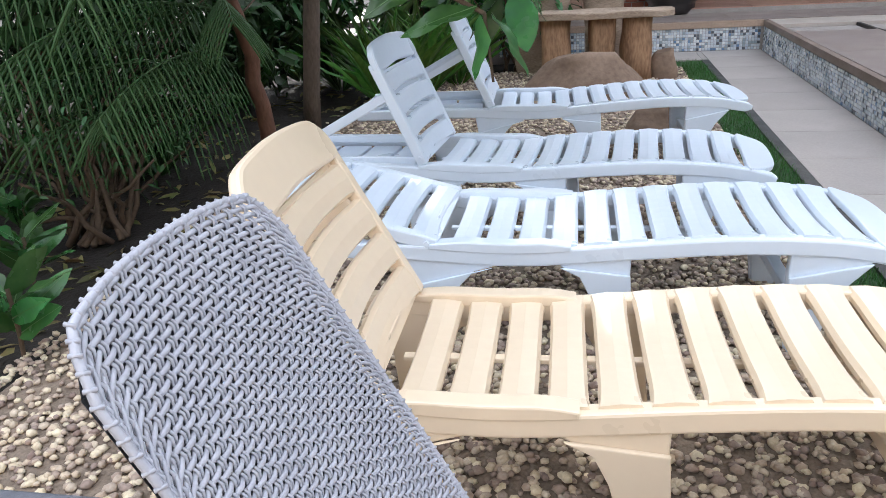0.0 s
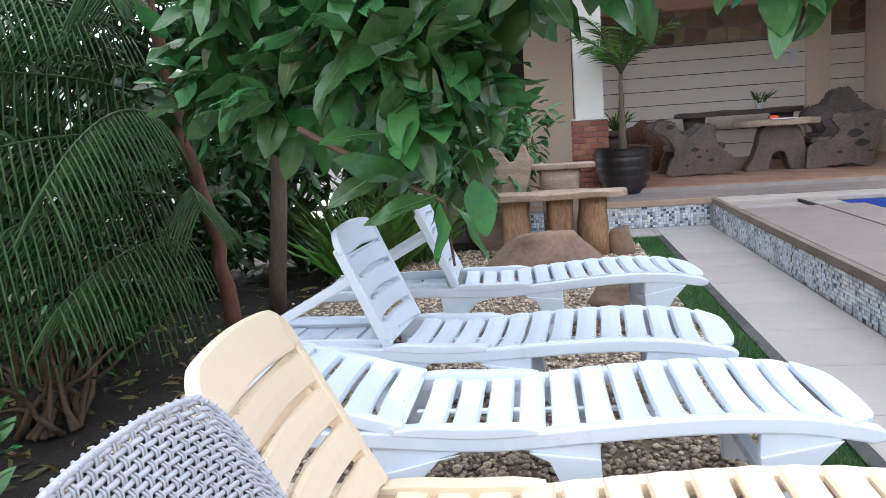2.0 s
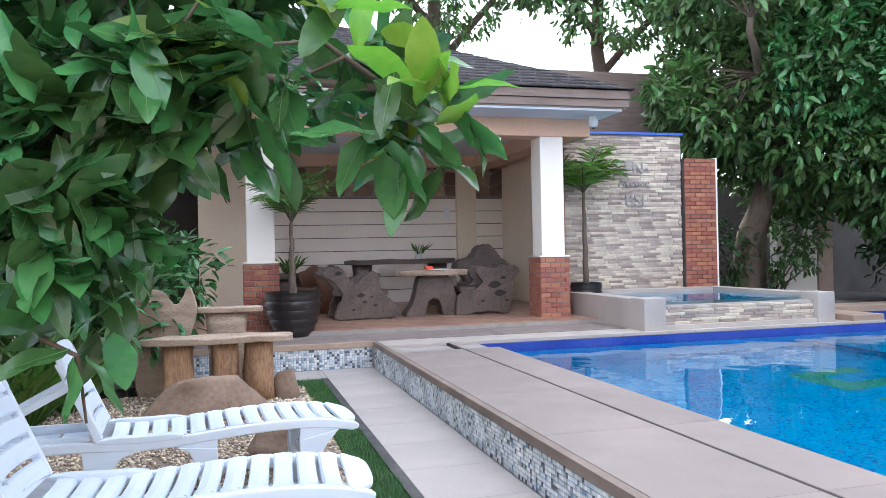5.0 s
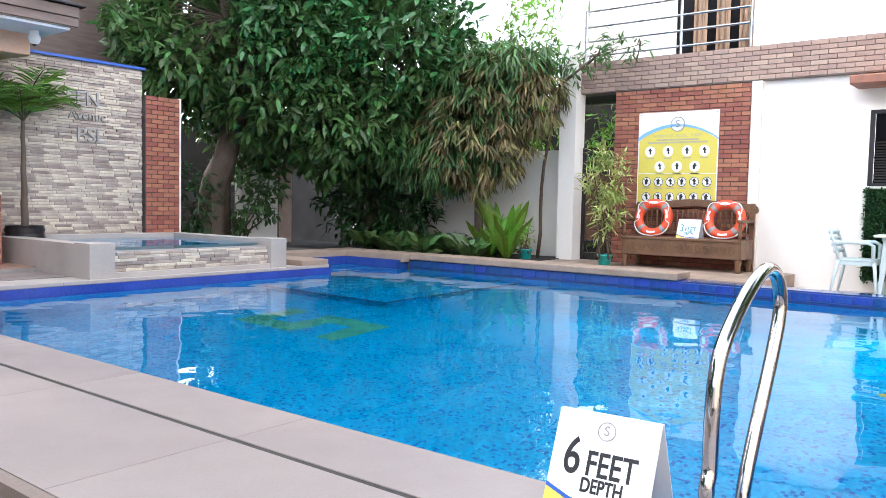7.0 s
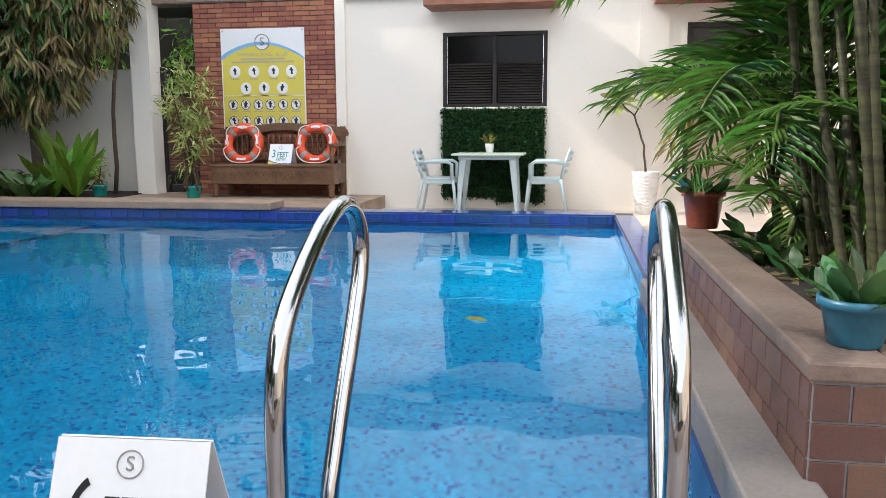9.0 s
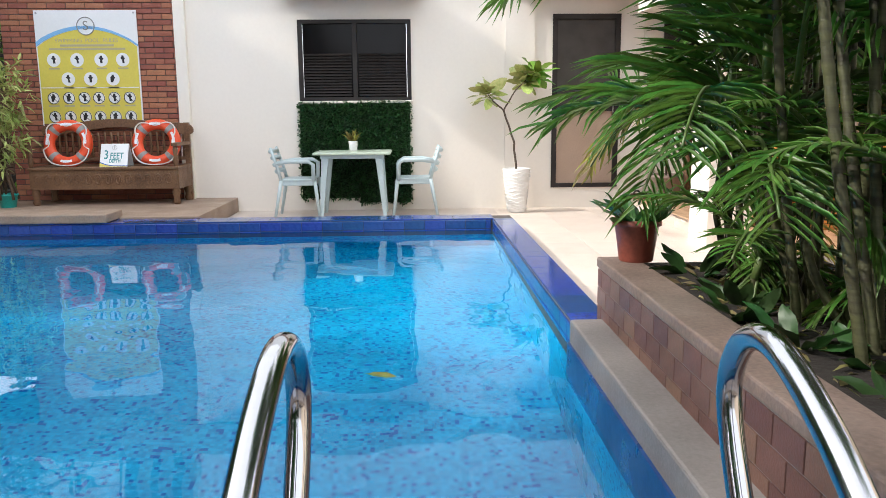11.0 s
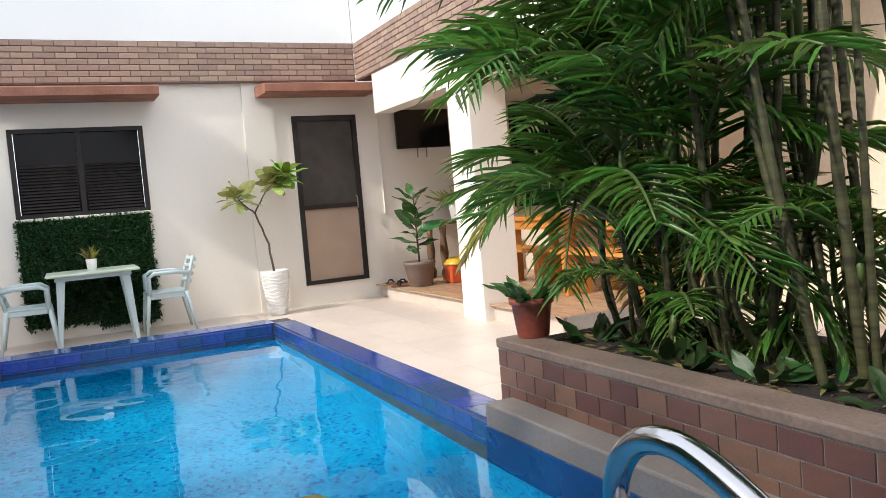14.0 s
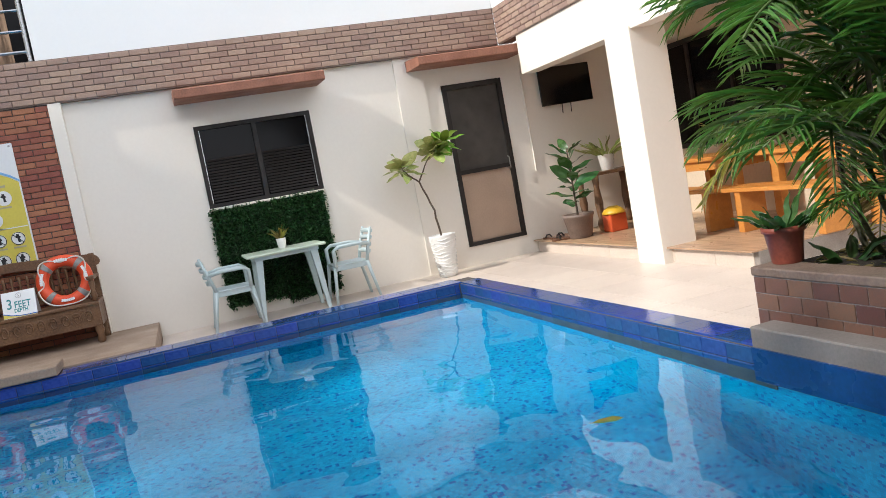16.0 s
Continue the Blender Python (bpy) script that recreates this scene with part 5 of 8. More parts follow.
part("lens", lathe([(0.0, -0.105), (0.02, -0.10), (0.022, -0.085)], 12), M_tv, cc)


# ---- pool ladder ----
def ladder_rail(y):
    t = base("ladder_rail", 2.757, y, DECK, "polished steel pool ladder handrail on the deck", "handrail", "ladder rails", -1.5)
    key = [(0.02, 0.0), (0.02, 0.18), (0.025, 0.36), (0.065, 0.475), (0.17, 0.565), (0.30, 0.64), (0.42, 0.678), (0.515, 0.66), (0.57, 0.595), (0.57, 0.52), (0.51, 0.40), (0.36, 0.157), (0.29, 0.0), (0.27, -0.3), (0.27, -1.0)]
    pts = [(a, 0, b) for a, b in key[:1]] + [(p[0], 0, p[1]) for p in blob(key, 15 * 6)[1:-14]] + [(0.27, 0, -1.0)]
    part("tube", tube(pts, 0.021, 14), M_chrome, t, smooth=True)
    part("flange", lathe([(0.045, 0.0), (0.045, 0.012), (0.028, 0.02), (0.022, 0.03)], 20), M_chrome, t).location = (0.02, 0, 0)


ladder_rail(0.90)
ladder_rail(0.19)


# ---- signs ----
def depth_sign(x, y, z, rz, number, ink, label):
    t = base("depth_sign", x, y, z, label, "sign", "depth signs", rz)
    # folds along its top; the printed face looks along -x
    tilt = 22.6
    face = part("face", box(-0.002, -0.155, 0.0, 0.002, 0.155, 0.275), M_paper, t)
    face.matrix_basis = pose(-0.11, 0, 0, 0, tilt, 0)
    bk = part("back", box(-0.002, -0.155, 0.0, 0.002, 0.155, 0.275), M_paper, t)
    bk.matrix_basis = pose(0.11, 0, 0, 0, -tilt, 0)
    on = lambda a, b: pose(-0.0035, a, b, 90, 0, -90)
    for nm, s, size, a, b in (("numeral", number, 0.150, 0.090, 0.140), ("lettering", "FEET", 0.100, -0.030, 0.128), ("lettering", "DEPTH", 0.056, -0.012, 0.068)):
        text_mesh(nm, s, size, ink, on(a, b), face, 0.001, bold=0.0012, narrow=0.74)
    seal = part("seal", tube([(-0.0035, 0.026 * math.cos(a), 0.228 + 0.026 * math.sin(a)) for a in (2 * math.pi * k / 28 for k in range(28))], 0.0016, 5, closed=True), M_grey, face)
    text_mesh("monogram", "S", 0.040, M_grey, on(0, 0.228), face, 0.001)
    for c, o, n in ((M_signblue, 0.0, "blue_swash"), (M_signyellow, 0.012, "yellow_swash")):
        s = extrude_outline([(0.155, 0.058 - o), (0.08, 0.030 - o), (0.0, 0.016 - o * 0.8), (-0.155, 0.014 - o * 0.8), (-0.155, 0.002), (0.155, 0.002)], 0.001, "x")
        part(n, s, c, face).location = (-0.0028 - o * 0.05, 0, 0)
    return t


depth_sign(2.81, 1.20, DECK, 3, "6", M_ink, "white folded plastic sign reading 6 FEET DEPTH on the deck")


# ---- carved bench with lifebuoys ----
bench = base("carved_bench", 11.38, 4.21, 0.318, "carved brown wooden bench with a spindle back", "bench")
HW = 0.84
for y in (-HW + 0.05, HW - 0.05):
    part("leg", lathe([(0.03, 0.0), (0.045, 0.03), (0.03, 0.08), (0.05, 0.14), (0.035, 0.18), (0.05, 0.2)], 14, at=(-0.24, y, 0)), M_benchwood, bench, smooth=True)
    part("leg", lathe([(0.03, 0.0), (0.045, 0.03), (0.03, 0.08), (0.05, 0.14), (0.035, 0.18), (0.05, 0.2)], 14, at=(0.22, y, 0)), M_benchwood, bench, smooth=True)
part("seat", box(-0.30, -HW, 0.40, 0.27, HW, 0.435, bevel=0.008), M_benchwood, bench)
ap = part("apron", box(-0.28, -HW + 0.02, 0.18, -0.25, HW - 0.02, 0.40, bevel=0.004), M_benchwood, bench, "carved front apron")
for k in range(14):
    y = -HW + 0.12 + k * 0.1125
    part("carving", tube([(-0.284, y + 0.045 * math.cos(a) * (1 - a / 14), 0.29 + 0.07 * math.sin(a) * (1 - a / 14)) for a in (0.45 * j for j in range(22))], 0.008, 5), M_benchwood, ap)
part("side_panel", box(-0.27, -HW + 0.005, 0.18, 0.26, -HW + 0.03, 0.40), M_benchwood, bench)
part("side_panel", box(-0.27, HW - 0.03, 0.18, 0.26, HW - 0.005, 0.40), M_benchwood, bench)
part("top_rail", extrude_outline(blob([(-HW, 0.78), (-0.4, 0.83), (0.0, 0.87), (0.4, 0.83), (HW, 0.78), (HW, 0.90), (0.5, 0.93), (0.0, 0.97), (-0.5, 0.93), (-HW, 0.90)], 60), 0.04, "x", bevel=0.006), M_benchwood, bench, "carved top rail").location = (0.25, 0, 0)
part("mid_rail", box(0.235, -HW, 0.48, 0.265, HW, 0.52), M_benchwood, bench)
sp = None
for k in range(21):
    y = -HW + 0.08 + k * 0.0765
    if sp is None:
        o = part("spindle", lathe([(0.011, 0.0), (0.017, 0.05), (0.010, 0.09), (0.018, 0.15), (0.010, 0.21), (0.016, 0.25), (0.011, 0.30)], 8), M_benchwood, bench, smooth=True)
        sp = o.data
    else:
        o = new("spindle", sp)
        o.parent = bench
    o.location = (0.25, y, 0.51)
for y in (-HW + 0.03, HW - 0.03):
    part("arm_rest", box(-0.30, y - 0.035, 0.66, 0.27, y + 0.035, 0.70, bevel=0.01), M_benchwood, bench)
    part("arm_post", lathe([(0.022, 0.43), (0.032, 0.5), (0.02, 0.55), (0.03, 0.62), (0.022, 0.67)], 12, at=(-0.26, y, 0)), M_benchwood, bench, smooth=True)
    part("back_post", box(0.225, y - 0.03, 0.0, 0.275, y + 0.03, 0.92), M_benchwood, bench)


def lifebuoy(x, y, z, tilt, label):
    t = tagged(new("lifebuoy"), label, "lifebuoy", "lifebuoys on the bench")
    t.matrix_world = pose(x, y, z) @ pose(0, 0, 0, 0, tilt, 0)
    b = ring_bm(0.215, 0.062)
    bmesh.ops.rotate(b, verts=b.verts, matrix=Matrix.Rotation(radians(90), 3, "Z"))
    part("ring", b, M_orange, t, smooth=True)
    for a0 in (0.78, 2.36, 3.93, 5.5):
        pts = [(0, 0.215 * math.cos(a), 0.215 * math.sin(a)) for a in (a0 - 0.12 + 0.04 * k for k in range(7))]
        part("band", tube(pts, 0.0645, 12), M_grey, t, smooth=True)
    rp = []
    for k in range(64):
        a = 2 * math.pi * k / 64
        rr = 0.283 - 0.09 * abs(math.sin(2 * (a - 0.78))) ** 2 * (1 if math.sin(a) > -0.2 else 0.25)
        rp.append((-0.055, rr * math.cos(a), rr * math.sin(a)))
    part("rope", tube(rp, 0.008, 6, closed=True), M_rope, t, "white grab rope", smooth=True)
    for a0 in (0.2, 1.57, 2.9, 4.7):
        for k in range(6):
            a = a0 - 0.25 + 0.1 * k
            part("letter_bar", box(-0.0655, -0.010, -0.014, -0.0635, 0.010, 0.014), M_paper, t).matrix_basis = Matrix.Translation((0, 0.215 * math.cos(a), 0.215 * math.sin(a))) @ Matrix.Rotation(a - 1.57, 4, "X")
    return t


lifebuoy(11.30, 4.66, 1.012, 12, "orange lifebuoy with grey bands propped on the bench")
lifebuoy(11.30, 3.66, 1.012, 12, "orange lifebuoy with white rope propped on the bench")
depth_sign(11.22, 4.10, 0.753, 0, "3", M_inkgreen, "white folded plastic sign reading 3 FEET DEPTH on the bench")

# ---- pool rules board ----
board = base("rules_board", 11.70, 4.51, 1.194, "yellow and white pool rules board with round pictograms", "sign board")
part("panel", box(-0.012, -0.59, 0.0, 0.0, 0.59, 1.345), M_paper, board)


def patch(name, pts, mat, off=0.0):
    part(name, extrude_outline(pts, 0.002, "x"), mat, board).location = (-0.014 - off, 0, 0)


arc = [(0.59 - 1.18 * k / 16, 0.93 + 0.20 * math.sin(math.pi * k / 16) ** 0.8) for k in range(17)]
patch("yellow_field", [(-0.575, 0.005), (0.575, 0.005)] + [(a * 0.975, b - 0.0) for a, b in arc], M_signyellow)
patch("blue_swash", [(a, b + 0.055 * (0.4 + 0.6 * (a + 0.59) / 1.18)) for a, b in arc] + [(a, b) for a, b in arc[::-1]], M_signlight, 0.003)
patch("divider", [(-0.57, 0.455), (0.57, 0.455), (0.57, 0.465), (-0.57, 0.465)], M_paper, 0.003)
part("seal", tube([(-0.018, 0.10 * math.cos(a), 1.165 + 0.10 * math.sin(a)) for a in (2 * math.pi * k / 36 for k in range(36))], 0.006, 6, closed=True), M_grey, board)
part("seal_disc", lathe([(0.0, 0.0), (0.095, 0.0), (0.095, 0.004), (0.0, 0.004)], 30), M_paper, board).matrix_basis = pose(-0.014, 0, 1.165, 0, -90, 0)
text_mesh("monogram", "S", 0.15, M_grey, pose(-0.021, 0, 1.165, 90, 0, -90), board, 0.001)
for word, y in (("SWIMMING", 0.21), ("POOL", -0.065), ("RULES", -0.275)):
    text_mesh("title", word, 0.062, M_inkgold, pose(-0.017, y, 1.00, 90, 0, -90), board, 0.001)
for w, z in ((0.62, 0.945), (0.88, 0.905)):
    patch("text_line", [(-w / 2, z - 0.012), (w / 2, z - 0.012), (w / 2, z + 0.012), (-w / 2, z + 0.012)], M_inkgold, 0.003)
ICONS = [(0.78, (0.40, 0.13, -0.15, -0.40)), (0.56, (0.25, -0.01, -0.27)), (0.34, (0.44, 0.26, 0.08, -0.09, -0.27, -0.45)), (0.12, (0.44, 0.26, 0.08, -0.09, -0.27, -0.45))]
disc = None
rs = random.Random(4)
for z, ys in ICONS:
    for y in ys:
        r = 0.078 if z > 0.5 else 0.07
        if disc is None:
            o = part("icon_disc", lathe([(0.0, 0.0), (0.078, 0.0), (0.078, 0.003), (0.0, 0.003)], 24), M_paper, board)
            disc = o.data
        else:
            o = new("icon_disc", disc)
            o.parent = board
        o.matrix_basis = pose(-0.015, y, z, 0, -90, 0) @ Matrix.Diagonal((r / 0.078, r / 0.078, 1, 1))
        if z < 0.5:
            part("icon_ring", tube([(-0.019, y + r * 0.93 * math.cos(a), z + r * 0.93 * math.sin(a)) for a in (2 * math.pi * k / 20 for k in range(20))], 0.0045, 4, closed=True), M_ink, board)
            part("icon_slash", tube([(-0.0195, y - r * 0.62, z - r * 0.62), (-0.0195, y + r * 0.62, z + r * 0.62)], 0.004, 4), M_ink, board)
        h = rs.uniform(-0.015, 0.015)
        part("icon_mark", extrude_outline([(-0.012 + h, -0.04), (0.014 + h, -0.04), (0.016 + h, 0.0), (0.03, 0.02), (0.012, 0.03), (0.012, 0.048), (-0.012, 0.048), (-0.014, 0.028), (-0.03, 0.012), (-0.014, 0.0)], 0.002, "x"), M_ink, board).location = (-0.019, y, z)
        patch("caption_bar", [(y - 0.06, z - r - 0.03), (y + 0.06, z - r - 0.03), (y + 0.06, z - r - 0.012), (y - 0.06, z - r - 0.012)], M_inkgold, 0.003)
for y in (-0.56, 0.56):
    for z in (0.03, 1.315):
        part("screw", lathe([(0.012, 0.0), (0.012, 0.004), (0.0, 0.006)], 8), M_steel, board).matrix_basis = pose(-0.012, y, z, 0, -90, 0)

# ---- gate behind the pillar ----
gate = base("metal_gate", 11.85, 5.79, 0.32, "dark brown louvred metal gate", "gate")
gf = bmesh.new()
for a in ((-0.28, 0.25, -0.23, 1.75), (0.23, 0.25, 0.28, 1.75), (-0.23, 0.25, 0.23, 0.30), (-0.23, 1.70, 0.23, 1.75), (-0.23, 1.35, 0.23, 1.4)):
    box(-0.02, a[0], a[1], 0.02, a[2], a[3], gf)
part("gate_frame", gf, M_darkslat, gate)
sl = None
for k in range(25):
    if sl is None:
        o = part("slat", box(-0.004, -0.23, -0.02, 0.004, 0.23, 0.02), M_brownwood, gate)
        sl = o.data
    else:
        o = new("slat", sl)
        o.parent = gate
    o.matrix_basis = pose(0, 0, 0.33 + 0.042 * k, 0, 30, 0)
part("post", box(-0.03, 0.26, 0.0, 0.03, 0.30, 1.75), M_darkslat, gate)
part("post", box(-0.03, -0.30, 0.0, 0.03, -0.26, 1.75), M_darkslat, gate)
for y in (6.0, 5.72):
    tagged(obj("concrete_block", rough_block(11.95, y - 0.13, 0.0, 12.15, y + 0.13, 0.42, 0.02, int(y * 10)), M_shadeconcrete, True), "rough grey block behind the gate", "block")

# ---- table and chairs by the hedge panel ----
tb = base("plastic_table", 11.30, 1.40, TERR, "pale green square plastic table by the hedge panel", "table")
part("tabletop", box(-0.34, -0.44, 0.715, 0.34, 0.44, 0.745, bevel=0.012), M_tabletop, tb)
part("apron", box(-0.27, -0.36, 0.67, 0.27, 0.36, 0.716, bevel=0.006), M_mintplastic, tb)
for x, y in ((-1, -1), (-1, 1), (1, -1), (1, 1)):
    o = extrude_outline([(-0.05, 0.70), (0.035, 0.70), (0.075, 0.0), (0.035, 0.0)], 0.05, "x", bevel=0.006)
    l = part("leg", o, M_mintplastic, tb)
    l.matrix_basis = pose(0.24 * x, 0.31 * y, 0) @ Matrix.Diagonal((1, y, 1, 1))
vz = base("table_vase", 11.28, 1.40, TERR + 0.745, "small white cup with dried flowers on the table", "vase")
part("cup", lathe([(0.04, 0.0), (0.045, 0.01), (0.055, 0.115), (0.05, 0.117), (0.042, 0.03)], 18), M_whitepot, vz, smooth=True)
rng = np.random.default_rng(5)
n = 26
w = unit(rng.normal(size=(n, 3)) * np.array([0.35, 0.5, 0.2]) + np.array([0, 0, 1.0]))
leaves("dried_flowers", np.tile((0, 0, 0.10), (n, 1)) + 0.01 * rng.normal(size=(n, 3)), w, 0.15, 0.03, MATS["yellowed_frond_leaf"], rng, parent=vz)["kind"] = "stuff"


def plastic_chair(x, y, rz, label):
    t = base("plastic_chair", x, y, TERR, label, "chair", "chairs by the plastic table", rz)
    part("seat", box(-0.21, -0.20, 0.42, 0.21, 0.20, 0.445, bevel=0.012), M_mintplastic, t)
    part("seat_apron", box(-0.20, -0.19, 0.37, 0.20, 0.19, 0.421, bevel=0.006), M_mintplastic, t)
    for s in (-1, 1):
        part("front_leg", tube([(s * 0.20, -0.19, 0.43), (s * 0.23, -0.24, 0.0)], [0.022, 0.016], 8), M_mintplastic, t, smooth=True)
        part("back_leg", tube([(s * 0.20, 0.19, 0.43), (s * 0.22, 0.27, 0.0)], [0.022, 0.016], 8), M_mintplastic, t, smooth=True)
        part("back_post", tube([(s * 0.20, 0.19, 0.43), (s * 0.20, 0.24, 0.62), (s * 0.19, 0.30, 0.80)], [0.02, 0.018, 0.016], 8), M_mintplastic, t, smooth=True)
        part("arm_rest", tube([(s * 0.21, -0.18, 0.42), (s * 0.235, -0.18, 0.61), (s * 0.235, -0.12, 0.645), (s * 0.22, 0.10, 0.645), (s * 0.20, 0.24, 0.62)], 0.023, 8), M_mintplastic, t, smooth=True)
    for k in range(4):
        z = 0.53 + 0.075 * k
        yb = 0.215 + 0.085 * (z - 0.5) / 0.3
        part("back_slat", tube([(-0.195, yb, z), (-0.1, yb + 0.03, z), (0.1, yb + 0.03, z), (0.195, yb, z)], 0.027, 6), M_mintplastic, t, smooth=True)
    return t


plastic_chair(11.25, 2.02, 0, "pale mint plastic armchair drawn up to the table")
plastic_chair(11.30, 0.70, 180, "pale mint plastic armchair across the table")

# ---- artificial hedge panels ----
for y0, y1, z0, z1 in ((1.37, 2.07, 0.30, 1.44), (0.74, 1.36, 0.24, 1.45)):
    hp = base("hedge_panel", 11.775, (y0 + y1) / 2, z0, "dark green artificial hedge panel fixed to the wall", "hedge panel", "hedge panels")
    part("backing", box(-0.03, y0 - (y0 + y1) / 2, 0, -0.002, y1 - (y0 + y1) / 2, z1 - z0), M_hedgebed, hp)
    n = 5200
    p = np.stack([np.full(n, -0.03), rng.uniform(y0 - 0.015, y1 + 0.015, n) - (y0 + y1) / 2, rng.uniform(-0.015, z1 - z0 + 0.015, n)], 1)
    w = unit(rng.normal(size=(n, 3)) * 0.7 + np.array([-0.8, 0, 0.3]))
    leaves("hedge_leaves", p, w, 0.045, 0.022, M_hedge, rng, parent=hp)


# ---- pots ----
def pot(name, x, y, z, profile, mat, label, group="", ribs=0):
    t = base(name, x, y, z, label, "plant pot", group)
    b = lathe(profile, 48 if ribs else 28)
    if ribs:
        for v in b.verts:
            a = math.atan2(v.co.y, v.co.x)
            r = math.hypot(v.co.x, v.co.y)
            k = 1 - 0.05 * abs(math.sin(a * ribs / 2)) * (1 if v.co.z > 0.01 else 0)
            v.co.x, v.co.y = v.co.x * k, v.co.y * k
    part("vessel", b, mat, t, smooth=True)
    top = profile[-2]
    part("soil", lathe([(0.0, top[1] - 0.03), (top[0] * 0.96, top[1] - 0.03), (top[0] * 0.96, top[1] - 0.025), (0.0, top[1] - 0.02)], 20), M_soil, t)
    return t


def banded(r0, r1, h, n=5):
    pr = [(r0 * 0.85, 0.0)]
    for k in range(n):
        z0, z1 = h * k / n, h * (k + 1) / n
        s = lambda z: r0 + (r1 - r0) * math.sin(math.pi * 0.62 * z / h) / math.sin(math.pi * 0.62)
        pr += [(s(z0) * 0.93, z0 + 0.006), (s((z0 + z1) / 2), (z0 + z1) / 2), (s(z1) * 0.93, z1 - 0.004)]
    return pr + [(r1 * 0.99, h), (r1 * 0.9, h), (r1 * 0.86, h - 0.05)]


pot_l = pot("palm_pot", 0.98, 9.28, 0.30, banded(0.22, 0.33, 0.52), M_blackpot, "large black ribbed pot with a small palm", "black ribbed pots", 26)
pot_r = pot("palm_pot", 5.13, 10.10, 0.28, banded(0.17, 0.23, 0.50), M_blackpot, "black ribbed pot with a feather palm", "black ribbed pots", 22)
pot_w = pot("white_pot", 11.36, -0.52, TERR, [(0.10, 0.0), (0.11, 0.01), (0.165, 0.50), (0.168, 0.52), (0.155, 0.52), (0.145, 0.45)], M_whitepot, "tall white wave-patterned pot with a young croton tree")
for k in range(11):
    z = 0.05 + 0.042 * k
    r = 0.112 + 0.055 * z / 0.5
    part("wave", tube([(r * math.cos(a), r * math.sin(a), z + 0.010 * math.sin(5 * a + k)) for a in (2 * math.pi * j / 50 for j in range(50))], 0.006, 5, closed=True), M_whitepot, pot_w)
pot_u = pot("rubber_plant_pot", 10.95, -2.18, PORCH, [(0.13, 0.0), (0.14, 0.01), (0.185, 0.26), (0.195, 0.265), (0.195, 0.30), (0.175, 0.30), (0.165, 0.25)], M_greypot, "grey-brown pot with a glossy rubber plant")
pot_g = pot("corner_pot", 3.24, -0.235, 0.685, [(0.052, 0.0), (0.055, 0.005), (0.070, 0.082), (0.080, 0.086), (0.080, 0.104), (0.070, 0.104), (0.066, 0.08)], M_bluepot, "weathered blue plastic pot on the planter rim")
pot_d = pot("red_pot", 5.37, -0.25, 0.685, [(0.068, 0.0), (0.072, 0.005), (0.092, 0.15), (0.103, 0.154), (0.103, 0.18), (0.092, 0.18), (0.086, 0.15)], M_redpot, "dark red plastic pot on the planter corner")
for x, y in ((11.0, 5.25), (10.95, 6.55)):
    pt = pot("teal_pot", x, y, 0.318 if y < 6 else 0.33, [(0.075, 0.0), (0.08, 0.005), (0.10, 0.13), (0.11, 0.135), (0.11, 0.155), (0.098, 0.155), (0.09, 0.12)], M_tealpot, "small teal plastic pot near the gate", "teal pots")

# ---- porch things ----
bin1 = base("pedal_bin", 10.85, -2.62, PORCH, "small orange bin with a yellow domed lid", "bin")
part("body", box(-0.10, -0.12, 0.0, 0.10, 0.12, 0.22, bevel=0.02), M_binorange, bin1)
part("lid", lathe([(0.145, 0.22), (0.145, 0.24), (0.11, 0.28), (0.06, 0.31), (0.0, 0.315)], 20), M_binyellow, bin1, smooth=True)
tvo = base("wall_television", 11.76, -2.72, 2.02, "black flat television on the porch wall", "television")
part("screen", box(-0.06, -0.38, 0.0, -0.02, 0.38, 0.50, bevel=0.006), M_tv, tvo)
part("bracket", box(-0.02, -0.12, 0.2, 0.018, 0.12, 0.4), M_blackmetal, tvo)
for s in (-0.05, 0.08):
    part("cable", tube([(-0.03, s, 0.02), (-0.03, s + 0.01, -0.12)], 0.006, 6), M_blackmetal, tvo)
conduit = tagged(obj("wall_conduit", tube([(11.765, -2.12, PORCH + 0.9), (11.765, -2.12, 2.6)], 0.012), M_white), "white conduit running up the porch wall", "conduit")


def picnic_table(x, y, rz, label):
    t = base("pine_table", x, y, PORCH, label, "table", "pine porch tables", rz)
    for k in range(5):
        part("top_board", box(-0.75, -0.35 + 0.14 * k, 0.70, 0.75, -0.35 + 0.14 * k + 0.132, 0.745, bevel=0.006), M_pine, t)
    for s in (-0.55, 0.55):
        for q in (-0.26, 0.26):
            part("leg", box(s - 0.045, q - 0.045, 0.0, s + 0.045, q + 0.045, 0.70, bevel=0.006), M_pine, t)
    part("apron", box(-0.6, -0.31, 0.60, 0.6, 0.31, 0.698), M_pine, t)


def pine_bench(x, y, rz, label):
    t = base("pine_bench", x, y, PORCH, label, "bench", "pine porch benches", rz)
    for k in range(3):
        part("seat_board", box(-0.7, -0.17 + 0.115 * k, 0.40, 0.7, -0.17 + 0.115 * k + 0.108, 0.44, bevel=0.005), M_pine, t)
    for s in (-0.5, 0.5):
        part("leg", box(s - 0.04, -0.15, 0.0, s + 0.04, 0.15, 0.40, bevel=0.006), M_pine, t)


